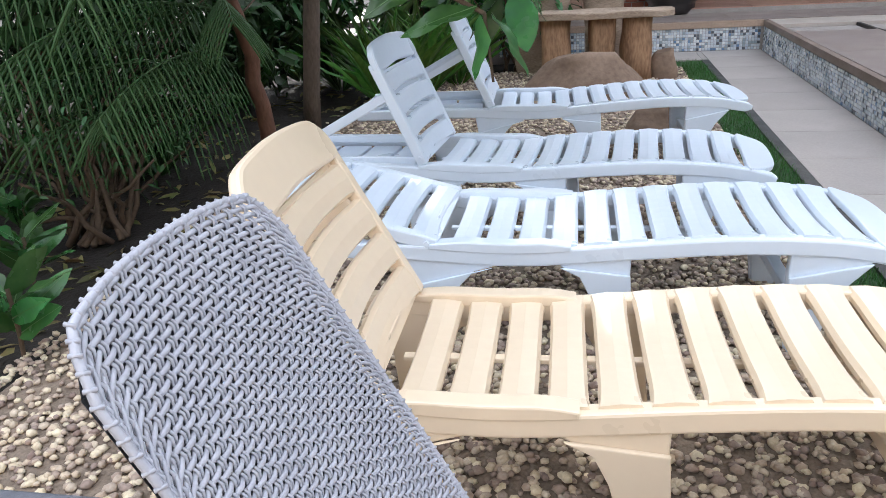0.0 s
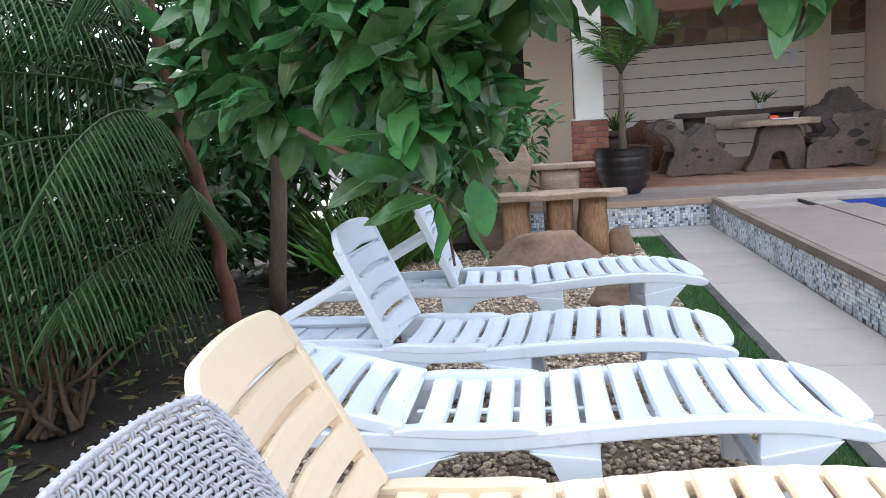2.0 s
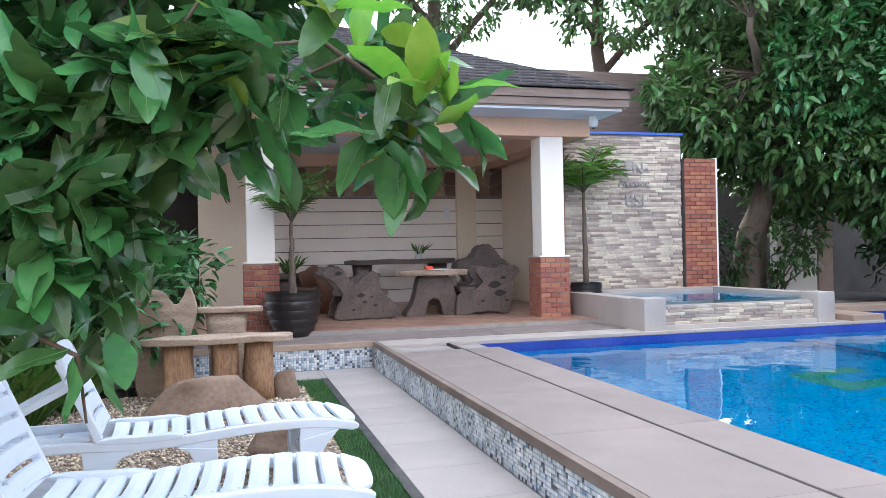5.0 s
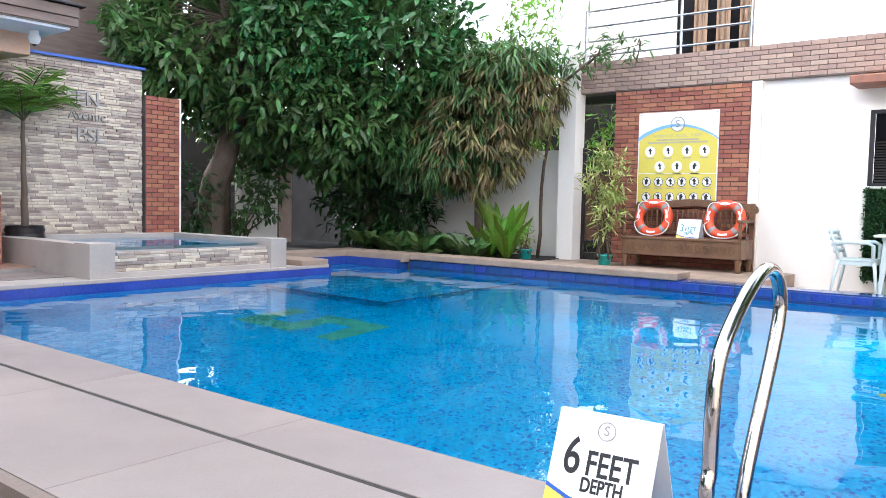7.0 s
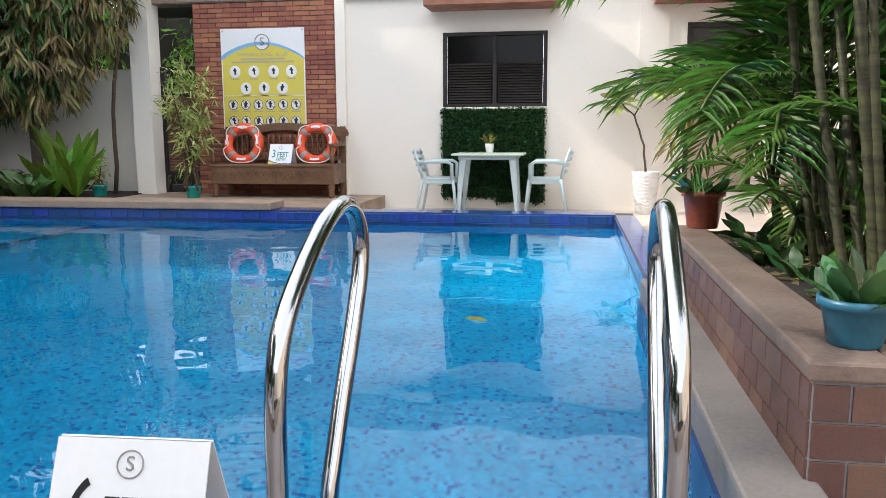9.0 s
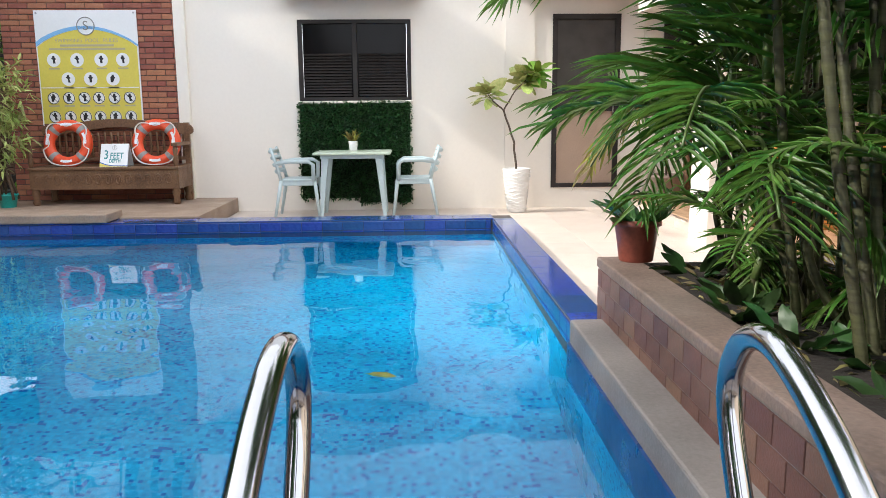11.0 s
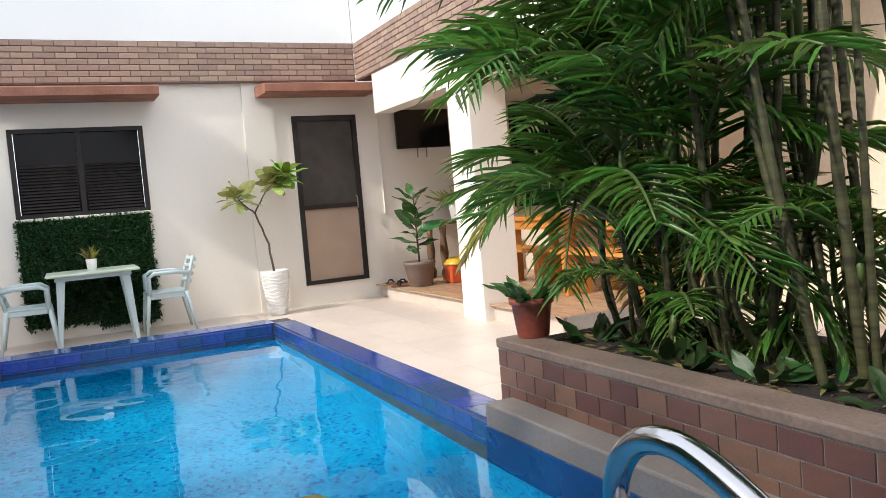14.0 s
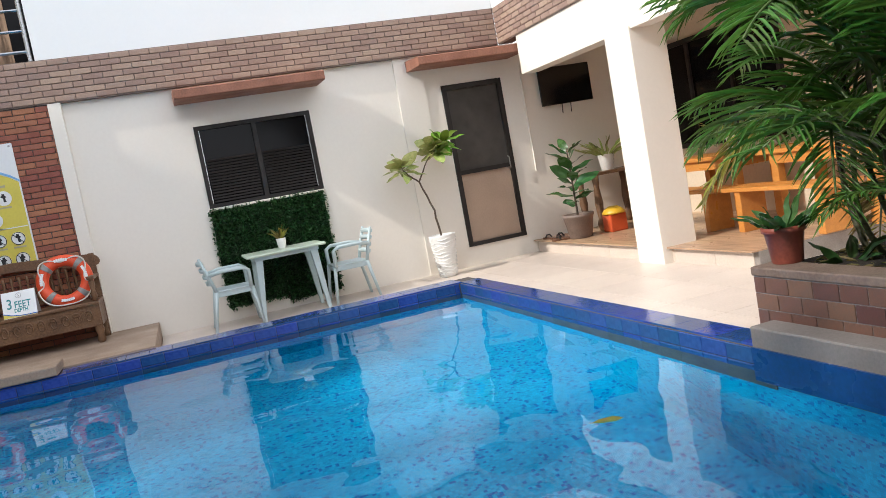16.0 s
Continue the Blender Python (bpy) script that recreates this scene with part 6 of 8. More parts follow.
picnic_table(9.7, -3.40, 0, "varnished pine plank table on the porch")
pine_bench(9.6, -2.80, 0, "varnished pine plank bench beside the table")
picnic_table(8.0, -3.40, 0, "varnished pine plank table at the porch end")
pine_bench(8.1, -2.80, 0, "varnished pine plank bench on the porch")
cw = base("carved_stand", 11.45, -3.0, PORCH, "dark turned-wood stand against the porch wall", "stand")
part("top", box(-0.25, -0.4, 0.70, 0.25, 0.4, 0.74, bevel=0.006), M_benchwood, cw)
for a in (-0.33, 0.33):
    for b in (-0.2, 0.2):
        part("leg", lathe([(0.04, 0.0), (0.06, 0.08), (0.035, 0.15), (0.055, 0.35), (0.035, 0.55), (0.05, 0.7)], 12, at=(b, a, 0)), M_benchwood, cw, smooth=True)
for k, (x, y, rz) in enumerate(((11.25, -2.05, 20), (11.4, -2.12, -35), (11.1, -2.0, 60), (11.5, -2.02, 0))):
    t = base("slipper", x, y, PORCH, "worn dark slipper on the porch step", "slipper", "slippers on the step", rz)
    part("sole", extrude_outline(blob([(-0.13, -0.03), (0.0, -0.035), (0.12, -0.045), (0.14, 0.0), (0.12, 0.045), (0.0, 0.03), (-0.13, 0.03), (-0.145, 0.0)], 30), 0.022, "z"), M_brownwood, t).location = (0, 0, 0.012)
    part("strap", tube([(0.03, -0.045, 0.02), (0.04, -0.02, 0.055), (0.04, 0.02, 0.055), (0.03, 0.045, 0.02)], 0.011, 6), M_blackmetal, t)

# lettering on the stone wall
lw = base("wall_lettering", 5.9, 10.362, 2.15, "raised grey metal lettering on the stone wall", "lettering")
for s, size, x, z in (("EEN", 0.26, 0.1, 0.28), ("Avenue", 0.17, 0.16, 0.06), ("BSL", 0.26, 0.2, -0.2)):
    text_mesh("letters", s, size, M_letter, pose(x, 0, z, 90, 0, 0), lw, 0.012)
# leaf afloat
fl = np.random.default_rng(8)
leaves("floating_leaf", np.array([[5.35, 0.78, WATER + 0.004]]), np.array([[0.3, 1.0, 0.0]]), 0.14, 0.03, M_frondyellow, fl)
tagged(bpy.data.objects["floating_leaf"], "yellowed leaf floating on the pool", "leaf")


# ---- plants ----
R = np.random.default_rng(11)


def limb(pts, r0, r1, bm, seg=9, wob=0.03, seed=0):
    """A tapering, slightly crooked limb."""
    rng = random.Random(seed)
    P = [Vector(p) for p in pts]
    out = []
    for a, b in zip(P, P[1:]):
        for k in range(4):
            out.append(a.lerp(b, k / 4) + Vector((rng.uniform(-wob, wob), rng.uniform(-wob, wob), 0)))
    out.append(P[-1])
    n = len(out)
    tube(out, [r0 + (r1 - r0) * k / (n - 1) for k in range(n)], seg, bm)


def twigs(bm, centres, roots, r=0.012, every=6):
    for c in centres[::every]:
        c = Vector(c)
        a = min(roots, key=lambda q: (Vector(q) - c).length)
        a = Vector(a)
        m = a.lerp(c, 0.5) + Vector((0, 0, 0.08))
        tube([a, m, c], [r, r * 0.7, r * 0.35], 5, bm)


def tree(name, label, trunk_pts, r0, r1, limbs, balls, n_clump, per, length, width, mat, bark, rng, spread=0.2, extra=None, trunk_label="", fine=False, droop=0.0):
    x, y, z = trunk_pts[0]
    t = base(name, x, y, z, label, "tree")
    o = Vector((x, y, z))
    loc = lambda p: tuple(Vector(p) - o)
    b = bmesh.new()
    limb([loc(p) for p in trunk_pts], r0, r1, b, 10, 0.02, len(name))
    roots = [loc(p) for p in trunk_pts[1:]]
    for k, l in enumerate(limbs):
        limb([loc(p) for p in l], r1 * 0.85, r1 * 0.3, b, 8, 0.04, k)
        roots += [loc(p) for p in l[1:]]
    B = [(*loc(q[:3]), *q[3:]) for q in balls]
    pos, way, c = clumps(rng, n_clump, per, B, spread)
    way[:, 2] -= droop
    twigs(b, [tuple(q) for q in c], roots, every=5)
    part("trunk", b, bark, t, trunk_label, smooth=True)
    leaves("crown", pos, way, length, width, mat, rng, parent=t, fine=fine, rib=M_rib if fine else None)
    if extra:
        for nm, k, cl, m2, bl in extra:
            p2, w2, _ = clumps(rng, k, cl, [(*loc(q[:3]), *q[3:]) for q in bl], spread)
            w2[:, 2] -= droop
            leaves(nm, p2, w2, length, width, m2, rng, parent=t, fine=fine)
    return t


# broad-leaved tree leaning over the loungers
tree("broad_leaf_tree", "broad-leaved tree with large glossy leaves over the loungers",
     [(-1.80, 5.32, -0.06), (-1.70, 5.33, 1.0), (-1.64, 5.30, 2.0), (-1.40, 5.0, 3.0)], 0.062, 0.042,
     [[(-1.62, 5.25, 2.1), (-0.9, 4.2, 2.25), (-0.2, 3.1, 1.98), (0.75, 2.3, 1.74)], [(-1.5, 5.1, 2.6), (-0.5, 3.8, 2.6), (0.4, 2.8, 2.3)], [(-1.66, 5.3, 1.8), (-1.2, 4.0, 1.8), (-0.4, 2.85, 1.5)], [(-1.40, 5.0, 3.0), (-1.0, 4.7, 3.3), (-0.6, 4.8, 3.6)]],
     [(0.48, 2.48, 1.83, 0.34, 0.25, 0.13), (0.78, 2.25, 1.66, 0.15, 0.12, 0.08), (0.10, 2.75, 1.78, 0.38, 0.32, 0.22), (-0.28, 2.8, 1.54, 0.30, 0.32, 0.34), (-0.6, 3.1, 1.65, 0.45, 0.4, 0.5), (0.1, 3.0, 2.25, 0.6, 0.5, 0.35), (-0.6, 3.4, 2.6, 0.8, 0.8, 0.5), (-0.3, 4.2, 3.4, 1.1, 1.1, 0.6), (-1.15, 3.8, 1.7, 0.45, 0.5, 0.5), (-0.30, 2.75, 1.30, 0.26, 0.25, 0.22)],
     600, 7, 0.225, 0.095, M_leafbig, M_bark, R, 0.15,
     [("young_leaves", 4, 5, M_leafyoung, [(0.48, 2.40, 1.84, 0.30, 0.2, 0.14), (0.85, 2.22, 1.66, 0.12, 0.1, 0.06)])], fine=True)
# one low sprig hanging before the stump bench
sp_t = base("hanging_sprig", -0.16, 2.5, 0.96, "low sprig of large glossy green leaves", "branch")
part("twig", tube([(-0.5, 0.2, 0.25), (-0.25, 0.1, 0.12), (0, 0, 0.0), (0.02, 0, -0.2)], [0.012, 0.01, 0.007, 0.004], 6), M_twig, sp_t)
leaves("leaves", np.array([[0.02, 0, 0.0], [-0.02, 0, 0.02], [-0.05, 0.05, 0.08], [-0.1, 0.05, 0.06], [-0.2, 0.08, 0.1], [-0.02, 0.02, 0.05]]), np.array([[0.62, -0.25, -0.75], [-0.95, -0.2, -0.2], [-0.7, -0.5, -0.1], [-0.5, -0.3, 0.3], [-0.6, -0.5, -0.3], [0.4, 0.3, 0.5]]), 0.225, 0.10, M_leafbig, R, parent=sp_t, fine=True, rib=M_rib)
leaves("hanging_leaf", np.array([[-0.01, -0.02, 0.0]]), np.array([[0.05, -0.35, -1.0]]), 0.20, 0.10, M_leafbig, R, parent=sp_t, fine=True)


def plume(bm_rachis, pos_l, way_l, p0, d, length, droop, n, leaf_len, rng, angle=55, flat=0.25, tip=0.55):
    """One feather frond: a curved rachis with paired leaflets."""
    d = Vector(d).normalized()
    pts, p, v = [], Vector(p0), d.copy()
    k = 14
    for i in range(k + 1):
        pts.append(p.copy())
        p = p + v * (length / k)
        v = (v + Vector((0, 0, -droop / k))).normalized()
    tube(pts, [0.011 * (1 - 0.8 * i / k) + 0.002 for i in range(k + 1)], 5, bm_rachis)
    for i in range(n):
        f = 0.16 + 0.84 * i / (n - 1)
        g = f * k
        a = min(int(g), k - 1)
        q = pts[a].lerp(pts[a + 1], g - a)
        t = (pts[a + 1] - pts[a]).normalized()
        side = t.cross(Vector((0, 0, 1)))
        side = side.normalized() if side.length > 1e-3 else Vector((1, 0, 0))
        up = side.cross(t)
        s = 1 - (1 - tip) * abs(2 * f - 0.9) ** 1.5
        for sg in (-1, 1):
            w = t * math.cos(radians(angle)) + side * sg * math.sin(radians(angle)) + up * (flat + rng.normal() * 0.12) + Vector((0, 0, -0.25))
            pos_l.append(tuple(q))
            way_l.append(tuple(w.normalized() * leaf_len * s))


def finish_fronds(t, bm, pos_l, way_l, width, mat, rng, stem_mat, name="fronds"):
    part("rachis", bm, stem_mat, t, smooth=True)
    w = np.array(way_l)
    leaves(name, np.array(pos_l), w, np.linalg.norm(w, axis=1), width, mat, rng, parent=t, loose=0.2)


# conifer with feathery branches
def conifer(x, y, label, h, specs, rng):
    t = base("conifer", x, y, 0.0, label, "conifer")
    b = bmesh.new()
    limb([(0, 0, 0), (-0.05, 0.02, 0.6), (-0.16, -0.02, 1.2), (-0.28, 0.0, 1.9), (-0.38, 0.02, h)], 0.052, 0.03, b, 10, 0.016, 5)
    part("trunk", b, M_redbark, t, smooth=True)
    rb, P, W = bmesh.new(), [], []
    for z, az, L, dr in specs:
        d = Vector((math.cos(radians(az)), math.sin(radians(az)), 0.25))
        p0 = Vector((-0.05 - 0.16 * z, 0, z))
        p, v, pts = p0.copy(), d.normalized(), []
        for i in range(13):
            pts.append(p.copy())
            p = p + v * (L / 12)
            v = (v + Vector((0, 0, -dr / 12))).normalized()
        tube(pts, [0.012 * (1 - 0.07 * i) for i in range(13)], 5, rb)
        nb = int(L * 17)
        for i in range(3, nb):
            f = i / nb
            g = f * 12
            a = int(g)
            q = pts[a].lerp(pts[min(a + 1, 12)], g - a)
            tdir = (pts[min(a + 1, 12)] - pts[min(a, 11)]).normalized()
            side = tdir.cross(Vector((0, 0, 1))).normalized()
            for sg in (-1, 1):
                sl = 0.40 * (1 - 0.75 * abs(f - 0.35) ** 1.1) * rng.uniform(0.85, 1.1)
                w0 = (tdir * 0.50 + side * sg * 0.55 + Vector((0, 0, -0.55))).normalized()
                line = [q + w0 * sl * h / 5 + Vector((0, 0, -0.16 * sl * (h / 5) ** 2 * 2)) for h in range(6)]
                tube(line, [0.005, 0.0062, 0.006, 0.0055, 0.0045, 0.002], 5, rb)
                m = int(sl * 75)
                for h in range(m):
                    e = h / m * 5
                    u = line[int(e)].lerp(line[int(e) + 1], e - int(e))
                    for r3 in range(3):
                        ang = 2.1 * r3 + h
                        out = side * math.cos(ang) + Vector((0, 0, 1)) * math.sin(ang)
                        P.append(tuple(u)), W.append(tuple((w0 * 0.75 + out * 0.75).normalized()))
    part("boughs", rb, M_needletwig, t, smooth=True)["kind"] = "stuff"
    P, W = np.array(P), np.array(W)
    side = unit(np.cross(W, rng.normal(size=W.shape))) * 0.0020
    tip = P + W * rng.uniform(0.012, 0.019, (len(P), 1))
    V = np.stack([P - side, P + side, tip], 1).reshape(-1, 3)
    nd = np_mesh("needles", V, np.arange(len(V)).reshape(-1, 3), M_needle)
    nd.parent = t
    nd["kind"] = "stuff"


conifer(-1.81, 4.59, "young conifer with feathery drooping green boughs", 2.9,
        [(1.15, 262, 2.5, 0.85), (1.45, 252, 2.6, 0.75), (0.85, 266, 2.3, 0.8), (1.75, 268, 2.4, 0.6), (2.1, 256, 2.5, 0.45), (0.55, 256, 2.0, 0.5), (1.0, 240, 2.2, 0.8), (1.6, 238, 2.2, 0.6), (0.6, 275, 1.7, 0.6), (1.3, 280, 1.8, 0.9), (2.0, 290, 1.3, 0.7), (0.35, 264, 1.8, 0.35), (1.9, 230, 1.9, 0.6), (0.9, 300, 0.9, 0.7), (2.4, 270, 2.2, 0.4)], R)
for x, y, z in ((-3.4, 4.9, 2.2), (-3.0, 3.4, 1.7), (-3.2, 3.5, 1.7)):
    tagged(obj("shrub_stem", tube([(x, y, -0.03), (x - 0.08, y, z * 0.5), (x - 0.12, y + 0.1, z)], [0.03, 0.026, 0.016], 8), M_redbark, True), "thin reddish shrub stem in the dark bed", "stem")


def shrub(name, x, y, label, balls, n_clump, per, length, width, mat, rng, stems=6, spread=0.2, z=0.0):
    t = base(name, x, y, z, label, "shrub")
    pos, way, c = clumps(rng, n_clump, per, balls, spread, 0.35)
    b = bmesh.new()
    for k in range(stems):
        q = Vector(c[(k * 7) % len(c)])
        limb([(0.12 * math.cos(k), 0.12 * math.sin(k), -0.03), (q.x * 0.4, q.y * 0.4, max(0.1, q.z * 0.5)), tuple(q)], 0.016, 0.005, b, 6, 0.02, k)
    part("branching_stem", b, M_twig, t, smooth=True)
    leaves("foliage", pos, way, length, width, mat, rng, parent=t)
    return t


shrub("dark_shrub", -3.4, 4.4, "dense dark-leaved shrub mass beside the wall", [(0, 0, 1.3, 1.3, 1.6, 1.1), (-0.8, 1.5, 2.2, 1.4, 1.5, 1.5), (0.3, 1.8, 0.8, 1.0, 1.2, 0.7), (-0.4, -0.6, 2.6, 1.4, 1.4, 1.0)], 900, 8, 0.18, 0.075, M_leafdark, R, 14)
shrub("dark_shrub", -3.0, 6.8, "dense dark-leaved shrub behind the loungers", [(0, 0, 1.2, 1.2, 1.2, 1.1), (0.6, 1.0, 1.6, 1.0, 1.0, 0.9), (0.2, 0.2, 2.7, 1.3, 1.2, 0.8)], 800, 8, 0.18, 0.075, M_leafdark, R, 12)
shrub("dark_shrub", -1.6, 8.4, "leafy green shrub beside the pavilion", [(0.2, 0.2, 0.9, 0.9, 0.7, 0.8), (0.9, 0.4, 0.9, 0.6, 0.5, 0.7), (0, 0.3, 2.0, 1.1, 0.9, 0.9), (0.5, -0.2, 3.0, 1.2, 1.0, 0.9)], 600, 8, 0.19, 0.08, M_leafdark, R, 12)
shrub("green_shrub", -0.55, 7.6, "bright green leafy shrub beside the stump bench", [(0, 0, 0.8, 0.5, 0.45, 0.5), (0.3, 0.4, 1.1, 0.4, 0.4, 0.4)], 90, 7, 0.16, 0.06, M_leafbig, R, 8)
shrub("dark_shrub", -4.6, 2.2, "dark shrub at the garden's edge", [(0, 0, 1.2, 1.2, 1.4, 1.2), (0.6, -1.3, 1.0, 1.0, 1.0, 1.0)], 560, 8, 0.18, 0.075, M_leafdark, R, 9)
shrub("dry_shrub", -2.6, 4.0, "tangled dry twiggy shrub at the bed's edge", [(0, 0, 0.5, 0.7, 0.9, 0.45), (0.2, 1.2, 0.6, 0.6, 0.8, 0.5)], 190, 6, 0.06, 0.02, M_leafdark, R, 26)
shrub("dry_shrub", -2.1, 3.2, "leafless twiggy shrub on the shaded soil", [(0, 0, 0.45, 0.5, 0.6, 0.4), (-0.3, 1.4, 0.5, 0.5, 0.6, 0.45)], 120, 4, 0.05, 0.02, M_leafdark, R, 22)
for k, (x, y, s) in enumerate(((-1.62, 2.05, 1.0), (-1.95, 2.55, 0.9), (-2.1, 1.8, 0.8), (-2.3, 3.0, 0.8))):
    n = 13
    az = np.arange(n) * 2.4
    w = np.stack([np.cos(az), np.sin(az), 0.5 + 0.5 * R.random(n)], 1)
    t = base("low_plant", x, y, 0.0, "low broad-leaved green plant at the gravel's edge", "plant", "low plants by the gravel")
    part("stem", tube([(0, 0, -0.02), (0.01, 0, 0.12), (0.0, 0.01, 0.24 * s)], 0.008, 6), M_twig, t)
    leaves("leaf_tuft", np.stack([np.zeros(n), np.zeros(n), 0.08 + 0.16 * s * np.arange(n) / n], 1), w, 0.22 * s, 0.09 * s, M_leafbig, R, parent=t, fine=True, rib=M_rib)


def strap_plant(name, x, y, z, label, n, length, width, mat, rng, up=0.9):
    t = base(name, x, y, z, label, "plant")
    az = rng.random(n) * 6.283
    w = np.stack([np.cos(az), np.sin(az), up + 0.9 * rng.random(n)], 1)
    p = np.stack([0.03 * np.cos(az), 0.03 * np.sin(az), -0.01 + 0 * az], 1)
    leaves("strap_leaves", p, w, length, width, mat, rng, parent=t, fine=n < 60)
    return t


for x, y in ((-1.35, 5.9), (-1.2, 6.4), (-1.5, 6.7), (-1.0, 6.9)):
    strap_plant("grassy_plant", x, y, 0.0, "pale green strap-leaved plant in the bed", 46, 0.75, 0.028, M_frond, R)

# small palm in the pavilion pot
def potted_palm(parent_xyz, label, stem, fronds, L, n, leaf, width, mat, rng, name="small_palm"):
    x, y, z = parent_xyz
    t = base(name, x, y, z, label, "palm")
    b = bmesh.new()
    pts = [(0.004 * math.sin(k), 0.015 * k / 10, -0.03 + (stem + 0.03) * k / 20) for k in range(21)]
    tube(pts, [0.045 - 0.025 * k / 20 + 0.003 * (k % 2) for k in range(21)], 12, b)
    part("stem", b, M_bark, t, "grey ringed stem", smooth=True)
    rb, P, W = bmesh.new(), [], []
    top = Vector(pts[-1])
    for k in range(fronds):
        a = k * 2.4
        el = 3.0 - 2.3 * (k / fronds)
        plume(rb, P, W, top, (math.cos(a), math.sin(a), el), L * (0.8 + 0.3 * rng.random()), 1.2, n, leaf, rng)
    finish_fronds(t, rb, P, W, width, mat, rng, M_palmstem)
    return t


potted_palm((0.98, 9.28, 0.79), "small feather palm in the black pot", 0.85, 8, 0.85, 20, 0.28, 0.026, M_frond, R)
potted_palm((5.13, 10.10, 0.75), "bright green feather palm in the black pot by the stone wall", 1.30, 10, 0.78, 24, 0.34, 0.034, M_frondlight, R)

# ---- trees on the north side ----
tree("mango_tree", "large dark-barked tree with a dense green crown over the pool corner",
     [(8.7, 11.4, 0.0), (8.65, 11.3, 1.2), (8.9, 11.0, 2.4), (9.1, 10.8, 3.6)], 0.24, 0.14,
     [[(8.9, 11.0, 2.4), (8.3, 11.2, 3.6), (7.6, 11.6, 5.0)], [(9.1, 10.8, 3.6), (9.8, 10.2, 4.6), (10.4, 9.6, 5.6)], [(9.0, 10.9, 3.0), (9.9, 9.9, 3.5), (10.8, 8.8, 3.8)], [(9.1, 10.8, 3.6), (8.7, 10.4, 5.2), (8.2, 10.4, 6.6)], [(9.0, 10.9, 2.8), (8.2, 10.3, 3.9), (7.7, 9.8, 4.6)]],
     [(8.2, 11.4, 3.7, 1.1, 1.1, 1.3), (9.4, 10.3, 3.5, 1.5, 1.4, 1.6), (10.6, 9.0, 3.3, 1.3, 1.4, 1.6), (10.2, 11.6, 3.0, 1.8, 1.0, 1.3), (9.9, 9.3, 2.5, 1.1, 1.0, 0.7), (11.2, 10.0, 2.4, 1.2, 1.0, 1.0), (8.8, 10.8, 5.6, 2.0, 1.8, 1.3), (10.4, 9.8, 5.8, 1.8, 1.8, 1.3), (7.6, 10.55, 3.25, 0.7, 0.5, 0.6), (7.25, 10.9, 3.6, 0.6, 0.5, 0.6), (10.4, 9.9, 2.0, 0.9, 0.8, 0.6)],
     4900, 8, 0.21, 0.085, M_leaftree, M_bark, R, 0.14,
     # leaves meant as sunlit, set off by a second leaf colour
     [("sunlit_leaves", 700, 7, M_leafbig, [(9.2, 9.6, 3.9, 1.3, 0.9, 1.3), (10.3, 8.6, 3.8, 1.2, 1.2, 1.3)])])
tree("drooping_tree", "tree with drooping olive and dry brown leaves by the wall",
     [(11.2, 7.6, 0.3), (11.15, 7.6, 1.4), (11.1, 7.5, 2.6)], 0.08, 0.05,
     [[(11.15, 7.6, 1.6), (10.9, 7.2, 2.4), (10.8, 6.9, 2.9)], [(11.1, 7.5, 2.6), (11.0, 8.2, 3.2), (10.8, 8.6, 3.4)]],
     [(10.85, 7.6, 2.15, 0.8, 1.2, 0.8), (10.95, 7.4, 2.75, 0.75, 0.95, 0.85), (10.9, 6.9, 3.0, 0.6, 0.6, 0.6), (10.9, 8.2, 2.6, 0.7, 0.8, 0.9), (10.95, 6.45, 2.75, 0.45, 0.45, 0.5)],
     620, 9, 0.24, 0.042, M_leafdry, M_bark, R, 0.08,
     [("green_leaves", 700, 9, M_leaftree, [(10.85, 8.2, 2.1, 0.8, 1.2, 0.7), (10.95, 7.5, 2.9, 0.8, 1.1, 0.9), (10.8, 6.7, 3.3, 0.6, 0.6, 0.4)])], droop=0.9)
# second, slanting trunk
tagged(obj("slanting_trunk", tube([(9.35, 11.9, 0.3), (9.15, 11.6, 1.4), (9.25, 11.2, 2.8), (9.5, 10.9, 4.0)], [0.13, 0.11, 0.10, 0.08], 10), M_bark, True), "slanting dark tree trunk under the crown", "tree trunk")
tree("balcony_vine", "thin branch with green leaves hanging before the balcony",
     [(11.4, 6.6, 0.33), (11.35, 6.5, 1.8), (11.3, 6.2, 3.0), (11.3, 5.6, 3.4)], 0.03, 0.016, [[(11.3, 6.2, 3.0), (11.2, 5.6, 3.35), (11.2, 4.9, 3.45)]],
     [(11.3, 5.9, 3.35, 0.3, 0.5, 0.25), (11.25, 5.2, 3.4, 0.25, 0.4, 0.2), (11.3, 6.4, 3.2, 0.4, 0.4, 0.4)], 60, 7, 0.15, 0.035, M_leaftree, M_twig, R, 0.14)
